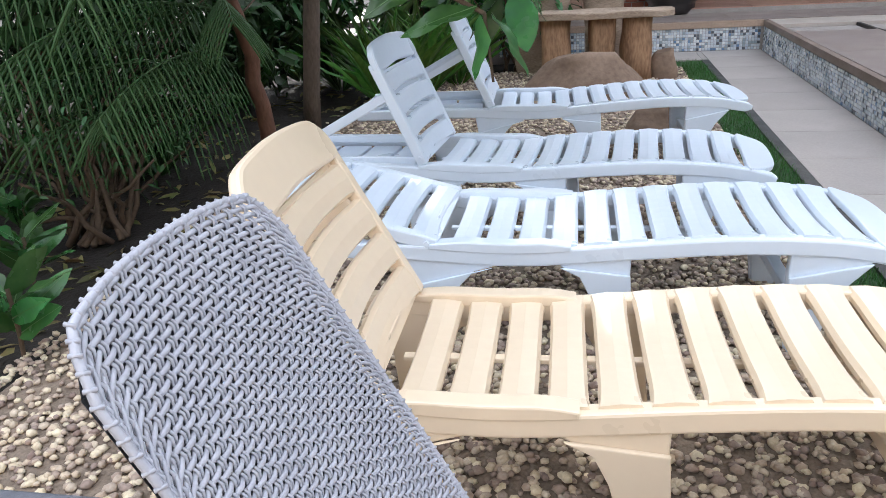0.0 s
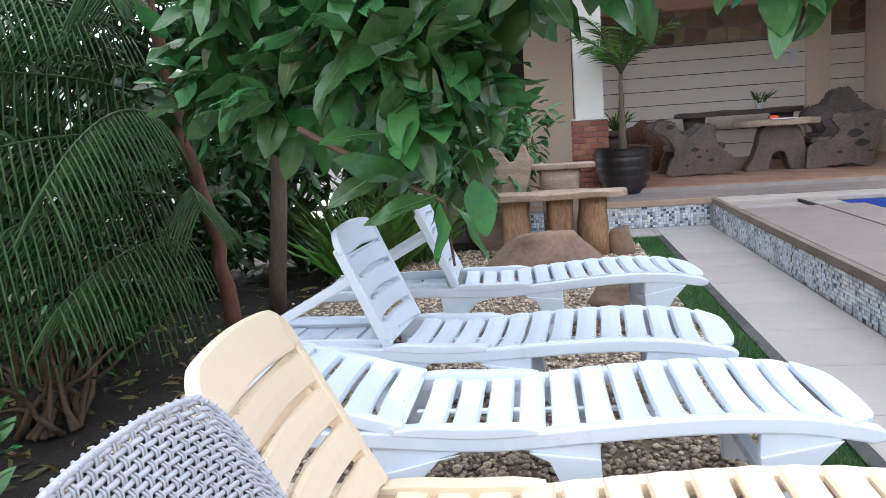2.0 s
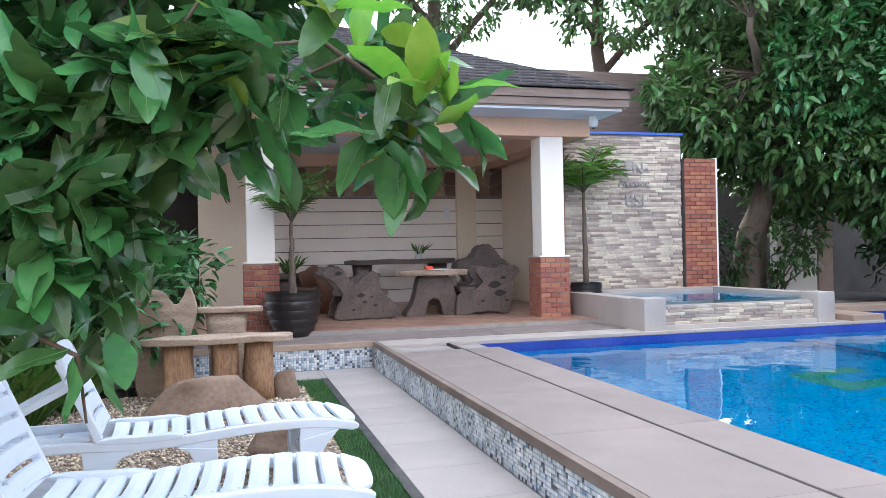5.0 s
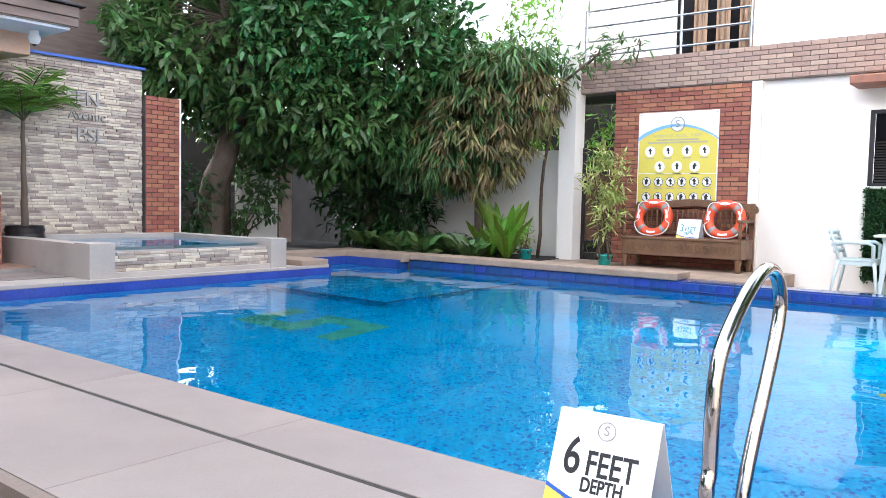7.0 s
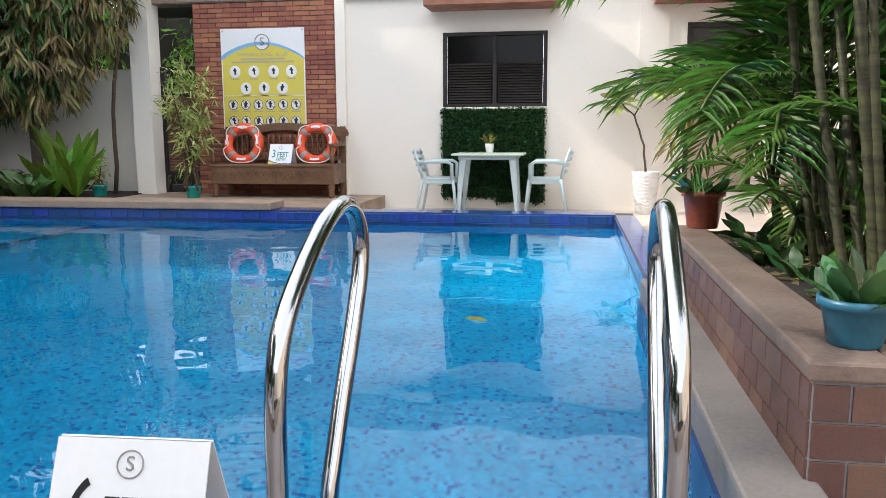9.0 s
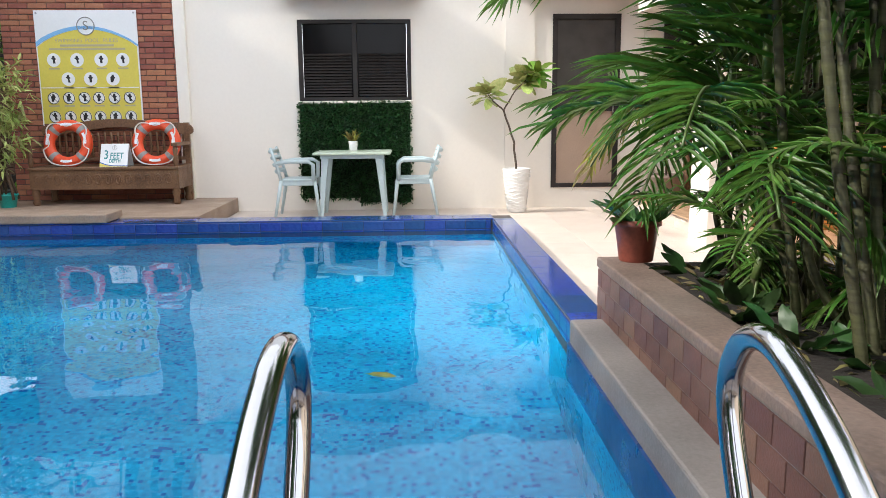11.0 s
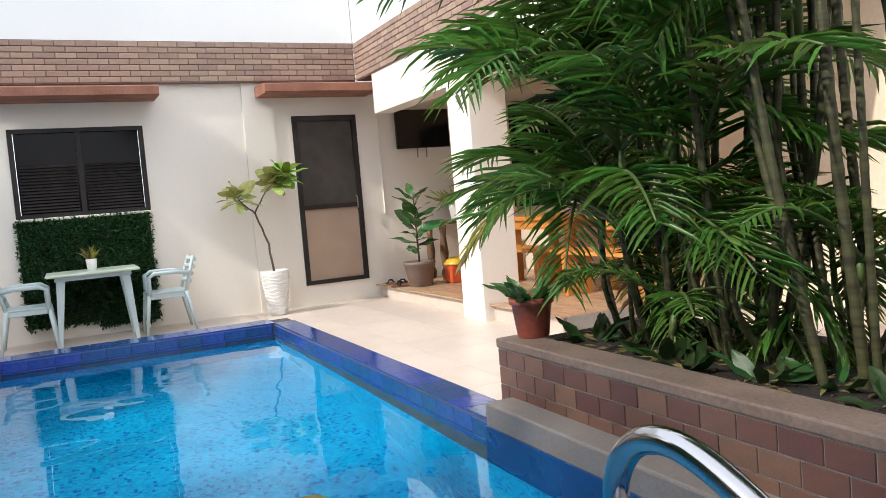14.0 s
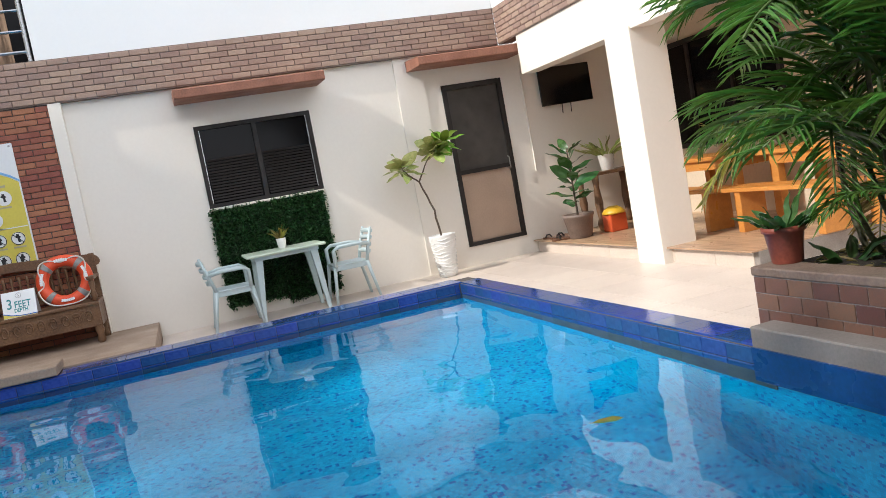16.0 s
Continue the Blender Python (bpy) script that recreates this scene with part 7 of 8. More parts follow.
# tall trees beyond the yard, largely unseen, placed and sized to block the sun
for k, (x, y, h) in enumerate(((-3.5, 16.5, 12.5), (1.2, 17.5, 14.5), (5.2, 18.0, 11.5), (9.0, 17.0, 11.0), (12.5, 15.5, 9.5), (-7.5, 11.5, 10.0), (-8.0, 6.0, 9.0))):
    tree("tall_tree", "tall leafy tree added beyond the yard wall to block the sun", [(x, y, 0.0), (x + 0.2, y, h * 0.3), (x - 0.1, y + 0.1, h * 0.55), (x, y, h * 0.8)], 0.24, 0.12,
         [[(x, y, h * 0.5), (x + 1.5, y - 0.7, h * 0.66), (x + 2.1, y - 1.0, h * 0.75)], [(x, y, h * 0.55), (x - 1.5, y - 0.5, h * 0.7), (x - 2.0, y - 0.9, h * 0.78)]],
         [(x, y, h * 0.84, 2.3, 1.9, 1.7), (x + 1.7, y - 0.8, h * 0.72, 1.7, 1.5, 1.3), (x - 1.7, y - 0.6, h * 0.74, 1.7, 1.5, 1.4), (x, y - 0.8, h * 0.62, 1.6, 1.3, 1.0)], 900, 7, 0.26, 0.10, M_leaftree, M_bark, R, 0.3)

# planting bed by the east wall
for k in range(26):
    x, y = R.uniform(10.25, 11.2), R.uniform(6.9, 9.6)
    n = 16
    az = np.arange(n) * 2.4
    w = np.stack([np.cos(az), np.sin(az), 0.35 + 0.7 * R.random(n)], 1)
    t = base("bedding_plant", x, y, 0.33, "broad-leaved dark green bedding plant by the wall", "plant", "bedding plants by the wall")
    leaves("leaf_rosette", np.stack([0.02 * np.cos(az), 0.02 * np.sin(az), -0.01 + 0.2 * np.arange(n) / n], 1), w, 0.30, 0.12, M_leaftree, R, parent=t, fine=True)
for x, y, s in ((10.75, 6.75, 1.0), (11.0, 7.0, 1.15), (10.7, 7.05, 0.8)):
    n = 9
    az = np.arange(n) * 2.4
    w = np.stack([np.cos(az) * 0.5, np.sin(az) * 0.5, 1.0 + 0.2 * R.random(n)], 1)
    t = base("canna_plant", x, y, 0.33, "tall yellow-green paddle-leaved plant", "plant", "paddle-leaved plants")
    leaves("paddle_leaves", np.tile((0, 0, -0.01), (n, 1)), w, 0.8 * s, 0.15, M_leafyoung, R, parent=t, fine=True, rib=M_rib)
bt = base("banana_plant", 11.0, 9.9, 0.3, "banana plant with one broad torn leaf above the crown", "plant")
part("stem", tube([(0, 0, 0), (0.05, -0.2, 2.5), (0.1, -0.5, 4.2)], [0.11, 0.09, 0.05], 10), M_palmstem, bt, smooth=True)
leaves("banana_leaf", np.array([[0.1, -0.5, 4.1], [0.1, -0.5, 4.0]]), np.array([[0.5, -0.8, 0.6], [-0.5, 0.2, 0.8]]), 1.5, 0.42, M_leafbig, R, parent=bt, fine=True, rib=M_rib)
# shrubs round the white wall piece
shrub("yard_shrub", 9.5, 11.7, "leggy shrub before the white wall piece", [(0, 0, 0.9, 0.5, 0.35, 0.75), (0.55, -0.1, 0.9, 0.35, 0.3, 0.6)], 80, 7, 0.17, 0.07, M_leaftree, R, 9, z=0.33)
shrub("yard_shrub", 8.3, 11.2, "dark shrub at the tree's foot", [(0, 0, 0.8, 0.4, 0.35, 0.6)], 50, 7, 0.15, 0.05, M_leafdark, R, 7, z=0.33)
shrub("bed_shrub", 11.2, 9.0, "leafy green shrub against the garden wall", [(0, 0.2, 0.8, 0.5, 0.7, 0.7), (0, 1.0, 1.0, 0.5, 0.6, 0.9)], 240, 7, 0.18, 0.07, M_leafdark, R, 10, z=0.33)
shrub("bed_shrub", 11.5, 10.6, "dark leafy shrub in the yard corner", [(0, 0, 0.9, 0.9, 0.7, 0.9)], 170, 7, 0.18, 0.07, M_leafdark, R, 10, z=0.33)
shrub("passage_shrub", 13.4, 6.0, "sunlit leafy shrub beyond the gate", [(0, 0, 2.1, 0.8, 0.9, 1.0), (0.2, 0.6, 1.2, 0.7, 0.9, 0.9)], 240, 7, 0.14, 0.05, M_leafyoung, R, 8)
shrub("far_shrub", 13.6, 8.6, "sunlit yellow-green foliage beyond the garden wall", [(0, 0, 3.0, 0.9, 1.3, 1.6), (0.3, -0.6, 4.6, 0.8, 1.0, 1.0)], 420, 7, 0.16, 0.05, M_leafyoung, R, 10)
shrub("gate_shrub", 11.0, 5.25, "tall variegated shrub in a teal pot by the gate", [(0, 0.05, 1.15, 0.26, 0.30, 0.42), (0.0, 0.0, 0.65, 0.18, 0.2, 0.4)], 85, 8, 0.14, 0.03, M_croton, R, 9, 0.12, z=0.44)
shrub("pot_herb", 10.95, 6.55, "small variegated herb in a teal pot", [(0, 0, 0.22, 0.13, 0.13, 0.2)], 22, 6, 0.09, 0.025, M_croton, R, 5, 0.08, z=0.46)

# ---- cane palms in the brick planter ----
def cane_palm(x, y, stems, label, rng, yellow=1, low=0.55, high=1.5, size=1.0, fronds=3):
    t = base("cane_palm", x, y, 0.655, label, "palm", "cane palms in the planter")
    rb, P, W, PY, WY = bmesh.new(), [], [], [], []
    for k in range(stems):
        a = k * 2.4 + x * 3
        r = 0.05 + 0.17 * rng.random()
        h = low + high * ((k * 0.618 + 0.13) % 1.0)
        lean = (0.08 + 0.16 * rng.random()) * (0.6 + 0.4 * h)
        p0 = Vector((r * math.cos(a), r * 0.8 * math.sin(a), -0.03))
        p1 = p0 + Vector((lean * math.cos(a), lean * 0.8 * math.sin(a), h))
        n = max(8, int(h / 0.022))
        thick = 0.0125 + 0.006 * rng.random()
        pts = [p0.lerp(p1, j / n) + Vector((math.cos(a), math.sin(a), 0)) * (0.05 * math.sin(math.pi * j / n)) for j in range(n + 1)]
        part("cane", tube([tuple(q) for q in pts], [(thick - 0.004 * j / n) * (1.13 if j % 4 == 0 else 1.0) for j in range(n + 1)], 9), M_palmstem, t, smooth=True)
        # smooth green crownshaft
        d1 = (pts[-1] - pts[-2]).normalized()
        part("crownshaft", tube([tuple(p1 - d1 * 0.02), tuple(p1 + d1 * 0.08 * size), tuple(p1 + d1 * 0.20 * size)], [thick * 0.85, thick * 0.95, 0.006], 9), M_shaft, t, smooth=True)
        top = p1 + d1 * 0.14 * size
        for j in range(fronds):
            b = a + (j - (fronds - 1) / 2) * 1.6 + rng.normal() * 0.3
            el = 2.2 - 0.75 * j + rng.normal() * 0.15
            L = (0.95 + 0.35 * rng.random()) * size
            if j == fronds - 1 and k < yellow:
                plume(rb, PY, WY, p1, (math.cos(b), math.sin(b), 0.5), L, 1.9, 26, 0.30, rng, 50)
            else:
                plume(rb, P, W, top, (math.cos(b), math.sin(b), el), L, 1.25 + 0.4 * rng.random(), int(31 * size ** 0.5), 0.38 * size, rng, 48, 0.3)
    finish_fronds(t, rb, P, W, 0.0155, M_frond, rng, M_shaft)
    if PY:
        w = np.array(WY)
        leaves("yellowed_fronds", np.array(PY), w, np.linalg.norm(w, axis=1), 0.018, M_frondyellow, rng, parent=t, label="yellowed drooping fronds with dark tips")
    return t


cane_palm(4.88, -0.70, 9, "clump of ringed cane palms with low arching green fronds", R, 1, 0.45, 1.25, 0.92, 3)
cane_palm(4.50, -0.66, 11, "clump of ringed cane palms with arching green fronds", R, 0, 0.7, 1.4, 1.0, 2)
cane_palm(5.12, -0.66, 7, "low cane palms with yellowed arching fronds by the red pot", R, 2, 0.18, 0.75, 0.85, 4)
cane_palm(3.95, -0.62, 13, "clump of ringed cane palms beside the blue pot", R, 0, 1.1, 1.3, 1.0, 2)
cane_palm(3.62, -0.80, 8, "clump of cane palms at the planter's end", R, 0, 1.35, 1.0, 1.0, 2)
cane_palm(4.15, -0.95, 8, "clump of cane palms at the planter's back", R, 0, 1.1, 1.2)
cane_palm(4.75, -0.70, 5, "young cane palms with short fronds in the planter", R, 0, 0.08, 0.4, 0.45, 4)
cane_palm(4.25, -0.78, 5, "young cane palms with short fronds in the planter", R, 0, 0.08, 0.35, 0.45, 4)
for x, y in ((4.7, -0.42), (4.2, -0.4), (3.75, -0.42), (5.2, -0.45), (4.0, -0.5), (4.5, -0.36)):
    strap_plant("undergrowth_plant", x, y, 0.655, "low green undergrowth plant in the planter", 8, 0.17, 0.05, M_leafdark, R, 0.4)
for x, y, L in ((-2.4, 4.3, 0.4), (-2.9, 3.2, 0.4)):
    strap_plant("undergrowth_plant", x, y, -0.04, "dark green undergrowth plant on the shaded soil", 26, L, 0.045, M_leafdark, R, 0.7)
for x, y in ((-1.5, 6.6), (-2.1, 7.0), (-1.2, 7.5), (-2.8, 6.4), (-2.7, 7.6)):
    strap_plant("grassy_plant", x, y, -0.04, "tall green strap-leaved plant behind the loungers", 40, 0.95, 0.035, M_leaftree, R, 0.9)
n = 420
tagged(leaves("leaf_litter", np.stack([R.uniform(3.3, 5.4, n), R.uniform(-1.05, -0.3, n), np.full(n, 0.664)], 1), unit(R.normal(size=(n, 3)) * np.array([1, 1, 0.15])), 0.09, 0.022, M_leafdry, R), "dry brown leaf litter on the planter soil", "leaf litter", kind="stuff")
n = 900
tagged(leaves("leaf_litter", np.stack([R.uniform(-4.5, -1.45, n), R.uniform(2.2, 7.5, n), np.full(n, -0.05)], 1), unit(R.normal(size=(n, 3)) * np.array([1, 1, 0.15])), 0.11, 0.03, M_leafdry, R), "dry leaves and twigs on the dark bed", "leaf litter", kind="stuff")
# plants in the small pots
strap_plant("agave_plant", 3.24, -0.235, 0.765, "grey-green broad-leaved succulent in the blue pot", 15, 0.15, 0.055, M_leafbig, R, 0.7)
strap_plant("pot_plant", 5.37, -0.25, 0.84, "leafy green plant in the red pot", 22, 0.19, 0.05, M_leafbig, R, 0.5)
strap_plant("aloe_plant", 3.35, 12.8, 1.20, "small spiky green plant in a white cup", 16, 0.26, 0.03, M_frond, R, 0.9)
pot("white_cup", 3.35, 12.8, 1.13, [(0.05, 0.0), (0.055, 0.005), (0.07, 0.14), (0.072, 0.145), (0.06, 0.145), (0.055, 0.1)], M_whitepot, "small white cup with a plant on the wall table")
strap_plant("aloe_plant", 1.2, 12.8, 0.95, "spiky green plant on the low wall table", 22, 0.34, 0.035, M_frond, R, 0.8)
pot("white_cup", 11.45, -3.0, PORCH + 0.74, [(0.08, 0.0), (0.085, 0.005), (0.11, 0.2), (0.115, 0.21), (0.10, 0.21), (0.09, 0.16)], M_whitepot, "white pot on the carved porch stand")
strap_plant("pot_plant", 11.45, -3.0, PORCH + 0.92, "trailing green plant on the carved stand", 40, 0.36, 0.03, M_croton, R, 0.4)
pot("white_cup", 9.35, -3.35, PORCH + 0.745, [(0.08, 0.0), (0.085, 0.005), (0.10, 0.18), (0.105, 0.19), (0.09, 0.19), (0.085, 0.15)], M_whitepot, "white pot on the pine table")
strap_plant("pot_plant", 9.35, -3.35, PORCH + 0.90, "variegated plant on the pine table", 34, 0.34, 0.03, M_croton, R, 0.5)
# croton tree in the white pot
ct = base("croton_tree", 11.36, -0.52, TERR + 0.48, "young croton tree with yellow-green leaves in the white pot", "plant")
b = bmesh.new()
limb([(0, 0, -0.03), (0.0, 0.04, 0.35), (0.0, 0.16, 0.72)], 0.014, 0.011, b, 8, 0.006, 1)
limb([(0, 0.16, 0.72), (0, 0.28, 0.82), (0, 0.34, 0.90)], 0.010, 0.006, b, 7, 0.004, 2)
limb([(0, 0.16, 0.72), (0, 0.02, 0.95), (0, -0.14, 1.10)], 0.010, 0.006, b, 7, 0.004, 3)
part("stem", b, M_bark, ct, smooth=True)
for q, m in (((0, 0.34, 0.90), M_croton), ((0, -0.10, 1.06), M_croton), ((0, -0.2, 1.12), M_leafyoung)):
    n = 19
    az = np.arange(n) * 2.4
    w = np.stack([np.cos(az), np.sin(az), 0.7 - 1.1 * np.arange(n) / n], 1)
    leaves("leaf_whorl", np.tile(q, (n, 1)) + np.array([0, 0, 1]) * (0.06 - 0.12 * np.arange(n) / n)[:, None], w, 0.25, 0.12, m, R, parent=ct, fine=True)
rp = base("rubber_plant", 10.95, -2.18, PORCH + 0.27, "glossy dark green rubber plant in the grey pot", "plant")
part("stem", tube([(0, 0, -0.03), (0.01, 0.0, 0.4), (0.0, 0.01, 0.85)], [0.014, 0.012, 0.008], 8), M_bark, rp, smooth=True)
n = 22
az = np.arange(n) * 2.4
leaves("glossy_leaves", np.stack([0 * az, 0 * az, 0.15 + 0.7 * np.arange(n) / n], 1), np.stack([np.cos(az), np.sin(az), 0.2 + 0.8 * np.arange(n) / n], 1), 0.30, 0.13, M_leafbig, R, parent=rp, fine=True, rib=M_rib)


# ---- pieces of walls, floors and pavements ----
tiles_flat(walkway, 1.193, -3.5, 1.75, 8.31, 0.012, 0.557, 0.60, 0.004, 0.009, M_walk, name="paver")
tiles_flat(walk_end, -0.6, 7.76, 1.19, 8.31, 0.012, 0.58, 0.55, 0.004, 0.009, M_walk, name="paver")
tiles_flat(deck, 1.80, -3.5, 2.449, 7.86, 0.268, 0.649, 1.2, 0.003, 0.032, M_deck, name="deck_tile")
tiles_flat(deck, 2.473, -3.5, 2.83, 7.86, 0.268, 0.357, 1.2, 0.003, 0.032, M_deck, name="coping_tile")
tiles_flat(north2, 1.80, 7.865, 8.09, 8.335, 0.268, 0.9, 0.47, 0.003, 0.032, M_coping, name="coping_tile")
tiles_flat(north, -3.0, 8.40, 8.09, 9.15, 0.268, 0.9, 0.375, 0.003, 0.032, M_deck, name="paver")
tiles_flat(pav_floor, -3.0, 9.15, 5.24, 13.88, 0.345, 0.6, 0.6, 0.004, 0.012, M_pavfloor, name="paver")
tiles_flat(terr, 5.46, -1.97, 11.78, -0.275, 0.133, 0.6, 0.565, 0.004, 0.017, M_terrace, name="paver")
tiles_flat(porch, 7.6, -3.9, 11.76, -1.97, PORCH - 0.012, 0.9, 0.2, 0.003, 0.012, M_porch, 200, name="paver")
cladding(porch, (11.76, -1.97, 0.14), (-1, 0, 0), (0, 0, 1), 4.1, 0.155, 0.6, 0.155, 0.004, 0.012, M_terrace, M_terrace, name="riser_tile", bond=0.0)
# blue coping tiles
tiles_flat(edge_e, 9.685, -0.08, 9.99, 7.80, 0.287, 0.1525, 0.20, 0.004, 0.013, M_bluetile, name="coping_tile")
tiles_flat(edge_s, 5.375, -0.268, 9.685, -0.073, 0.287, 0.20, 0.195, 0.004, 0.013, M_bluetile, name="coping_tile")
cladding(edge_e, (9.69, 7.80, 0.11), (0, -1, 0), (0, 0, 1), 7.85, 0.175, 0.20, 0.0875, 0.003, 0.008, M_bluetile, M_bluetile, 100, 0.0, "face_tile")
cladding(edge_s, (9.69, -0.07, 0.11), (-1, 0, 0), (0, 0, 1), 4.30, 0.175, 0.20, 0.0875, 0.003, 0.008, M_bluetile, M_bluetile, 60, 0.0, "face_tile")
# bricks
cladding(planter, (5.46, -0.115, 0.15), (-1, 0, 0), (0, 0, 1), 2.36, 0.488, 0.148, 0.0813, 0.006, 0.006, M_brick_plant, M_brick_plant, 300, chamfer=0.001)
cladding(planter, (3.10, -0.115, 0.15), (0, -1, 0), (0, 0, 1), 1.03, 0.488, 0.148, 0.0813, 0.006, 0.006, M_brick_plant, M_brick_plant, 100, chamfer=0.001)
cladding(planter, (5.46, -1.15, 0.15), (0, 1, 0), (0, 0, 1), 1.03, 0.488, 0.148, 0.0813, 0.006, 0.006, M_brick_plant, M_brick_plant, 100, chamfer=0.001)
cladding(wall_brick, (11.72, 5.50, 0.32), (0, -1, 0), (0, 0, 1), 2.0, 2.56, 0.22, 0.064, 0.008, 0.012, M_brick_red, M_brick_redI, 300)
cladding(band, (11.705, 6.35, 2.90), (0, -1, 0), (0, 0, 1), 8.2, 0.455, 0.21, 0.065, 0.008, 0.012, M_brick_band, M_brick_bandI, 250)
cladding(band_s, (11.705, -1.86, 2.90), (-1, 0, 0), (0, 0, 1), 5.7, 0.455, 0.21, 0.065, 0.008, 0.012, M_brick_band, M_brick_bandI, 100)
cladding(pil, (6.88, 10.33, 0.31), (1, 0, 0), (0, 0, 1), 0.54, 2.27, 0.18, 0.065, 0.008, 0.012, M_brick_red, M_brick_redI, 120)
cladding(pil2, (4.78, 10.36, 0.31), (1, 0, 0), (0, 0, 1), 0.16, 2.60, 0.16, 0.065, 0.008, 0.012, M_brick_red, M_brick_redI, 60, 0.0)
# stacked stone strips
cladding(stone, (4.95, 10.4, 0.31), (1, 0, 0), (0, 0, 1), 1.91, 2.61, 0.22, 0.036, 0.002, 0.008, M_stackO, M_stack, 300, 9, "strip", 0.022, 3)
cladding(fw, (-1.02, 0.02, 0.075), (1, 0, 0), (0, 0, 1), 2.07, 0.21, 0.20, 0.035, 0.002, 0.008, M_stack, M_stack, 0, 9, "strip", 0.02, 4)


# irregular flagstones of the frieze
def flagstones(parent, x0, x1, z0, z1, y, seed):
    rng = random.Random(seed)
    bm = bmesh.new()
    nx, nz = int((x1 - x0) / 0.26), 3
    P = [[(x0 + (x1 - x0) * (i + (rng.uniform(-0.28, 0.28) if 0 < i < nx else 0)) / nx, z0 + (z1 - z0) * (j + (rng.uniform(-0.25, 0.25) if 0 < j < nz else 0)) / nz) for i in range(nx + 1)] for j in range(nz + 1)]
    for j in range(nz):
        for i in range(nx):
            c = [P[j][i], P[j][i + 1], P[j + 1][i + 1], P[j + 1][i]]
            m = (sum(p[0] for p in c) / 4, sum(p[1] for p in c) / 4)
            q = []
            for k in range(4):
                a, b = c[k], c[(k + 1) % 4]
                for s in (0.15, 0.5, 0.85):
                    px, pz = a[0] + (b[0] - a[0]) * s, a[1] + (b[1] - a[1]) * s
                    f = 0.93 + rng.uniform(-0.03, 0.02)
                    q.append((m[0] + (px - m[0]) * f, m[1] + (pz - m[1]) * f))
            d = 0.012 + 0.01 * rng.random()
            lo = [bm.verts.new((a, y, b)) for a, b in q]
            hi = [bm.verts.new((a, y - d, b)) for a, b in q]
            bm.faces.new(hi)
            for k in range(12):
                bm.faces.new((lo[k], lo[(k + 1) % 12], hi[(k + 1) % 12], hi[k]))
    bmesh.ops.recalc_face_normals(bm, faces=bm.faces)
    o = part("flagstones", bm, M_flag, parent)
    o["kind"] = "stuff"


flagstones(flag, 0.57, 5.24, 2.27, 2.98, 13.874, 5)

# mosaic chips on the risers
cladding(riser_w, (1.765, 1.9, 0.012), (0, -1, 0), (0, 0, 1), 0.9, 0.225, 0.025, 0.025, 0.003, 0.004, M_mosaic, M_mosaic, 300, 0.0, "chip")
cladding(riser_w, (1.765, 8.32, 0.012), (0, -1, 0), (0, 0, 1), 6.42, 0.225, 0.025, 0.025, 0.003, 0.004, M_mosaic, M_mosaic, 0, 0.0, "chip")
cladding(riser_w, (1.765, 1.0, 0.012), (0, -1, 0), (0, 0, 1), 2.5, 0.225, 0.025, 0.025, 0.003, 0.004, M_mosaic, M_mosaic, 0, 0.0, "chip")
cladding(riser_n, (-0.8, 8.33, 0.022), (1, 0, 0), (0, 0, 1), 2.55, 0.215, 0.027, 0.027, 0.003, 0.004, M_mosaic, M_mosaic, 0, 0.0, "chip")

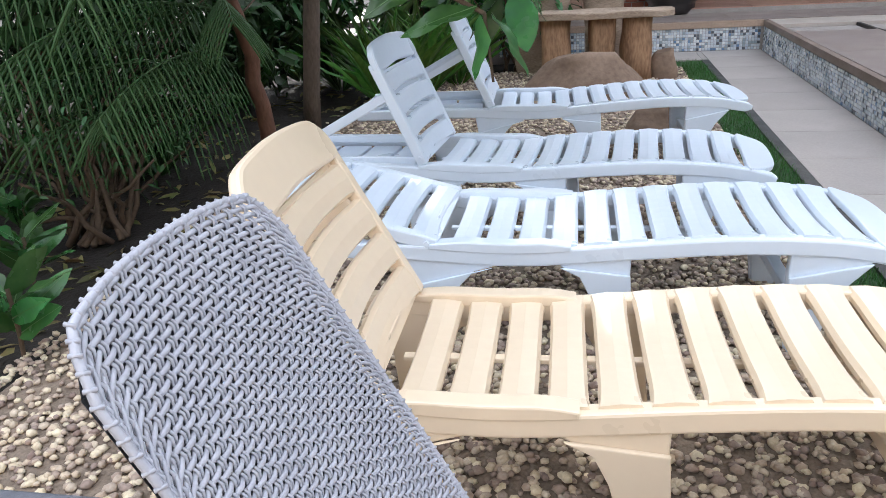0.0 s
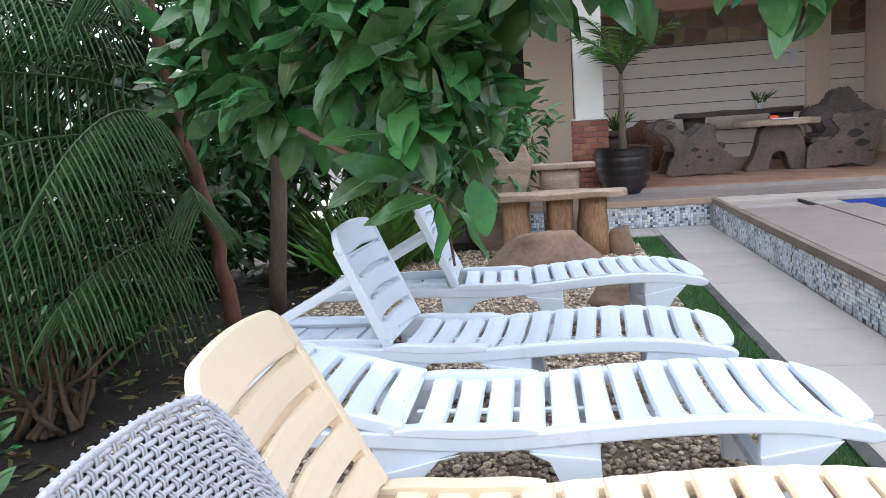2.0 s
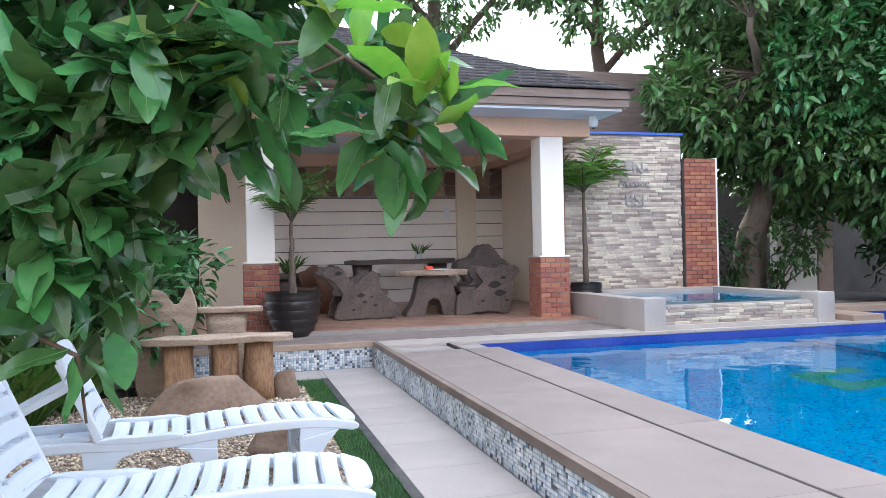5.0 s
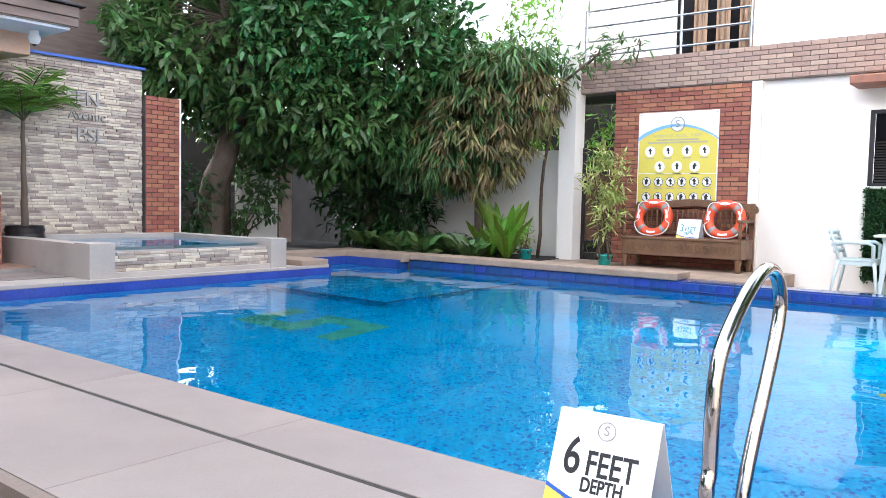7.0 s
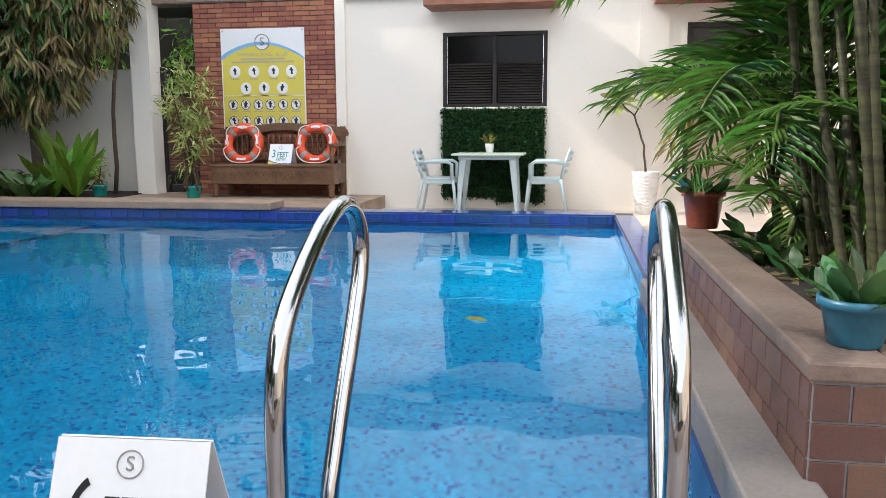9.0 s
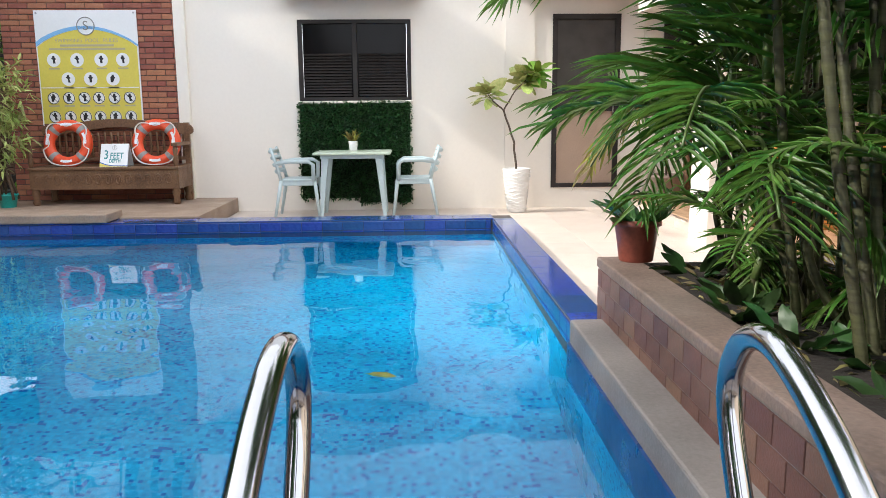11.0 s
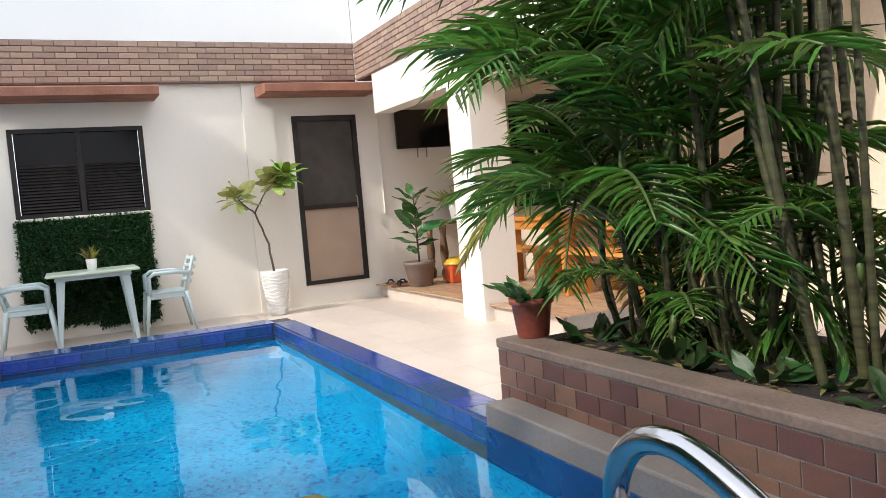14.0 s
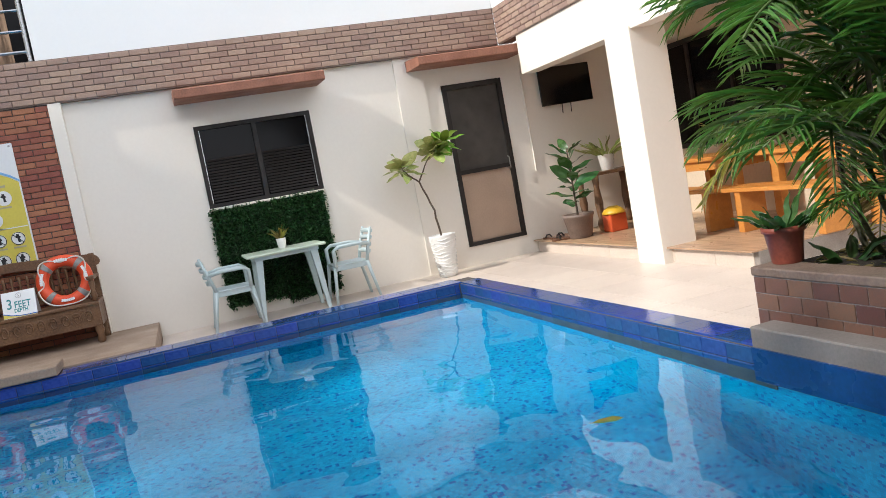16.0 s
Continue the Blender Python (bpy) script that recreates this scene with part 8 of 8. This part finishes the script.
# ---- pebbles ----
G = np.random.default_rng(3)
N = 30000
phi = (1 + 5 ** 0.5) / 2
ico = unit(np.array([(-1, phi, 0), (1, phi, 0), (-1, -phi, 0), (1, -phi, 0), (0, -1, phi), (0, 1, phi), (0, -1, -phi), (0, 1, -phi), (phi, 0, -1), (phi, 0, 1), (-phi, 0, -1), (-phi, 0, 1)], float))
icof = np.array([(0, 11, 5), (0, 5, 1), (0, 1, 7), (0, 7, 10), (0, 10, 11), (1, 5, 9), (5, 11, 4), (11, 10, 2), (10, 7, 6), (7, 1, 8), (3, 9, 4), (3, 4, 2), (3, 2, 6), (3, 6, 8), (3, 8, 9), (4, 9, 5), (2, 4, 11), (6, 2, 10), (8, 6, 7), (9, 8, 1)])
px = G.uniform(-1.62, 0.95, N) + 0.06 * G.normal(size=N) * (G.random(N) < 0.15)
px = np.minimum(px, 0.95)
py = np.where(G.random(N) < 0.7, G.uniform(0.2, 4.5, N), G.uniform(4.5, 7.45, N))
sz = 0.0085 + 0.008 * G.random((N, 1, 1)) ** 2
ax = np.stack([0.8 + 0.6 * G.random(N), 0.8 + 0.6 * G.random(N), 0.5 + 0.4 * G.random(N)], 1)[:, None]
an = G.random(N) * 6.283
v = ico[None] * (0.82 + 0.36 * G.random((N, 12, 1))) * ax * sz
c, s = np.cos(an)[:, None], np.sin(an)[:, None]
v = np.stack([v[..., 0] * c - v[..., 1] * s, v[..., 0] * s + v[..., 1] * c, v[..., 2]], -1)
v = v + np.stack([px, py, 0.003 + 0.008 * G.random(N)], 1)[:, None]
f = (icof[None] + (np.arange(N) * 12)[:, None, None]).reshape(-1, 3)
tagged(np_mesh("pebbles", v.reshape(-1, 3), f, M_pebble), "loose beige, white and brown pebbles", "pebbles", kind="stuff")

# ---- turf blades ----
N = 16000
tx, ty = G.uniform(0.925, 1.135, N), G.uniform(-0.5, 7.45, N)
k = G.random(N) < 0.08
tx, ty = np.where(k, G.uniform(0.3, 1.13, N), tx), np.where(k, G.uniform(7.45, 7.74, N), ty)
h = 0.018 + 0.022 * G.random(N)
d = G.normal(size=(N, 2)) * 0.010
a = G.random(N) * 6.283
bx, by = 0.0018 * np.cos(a), 0.0018 * np.sin(a)
v = np.stack([np.stack([tx - bx, ty - by, 0 * tx + 0.01], 1), np.stack([tx + bx, ty + by, 0 * tx + 0.01], 1), np.stack([tx + d[:, 0], ty + d[:, 1], 0.012 + h], 1)], 1)
tagged(np_mesh("turf_blades", v.reshape(-1, 3), np.arange(3 * N).reshape(-1, 3), M_turf), "short green turf blades", "turf", kind="stuff")
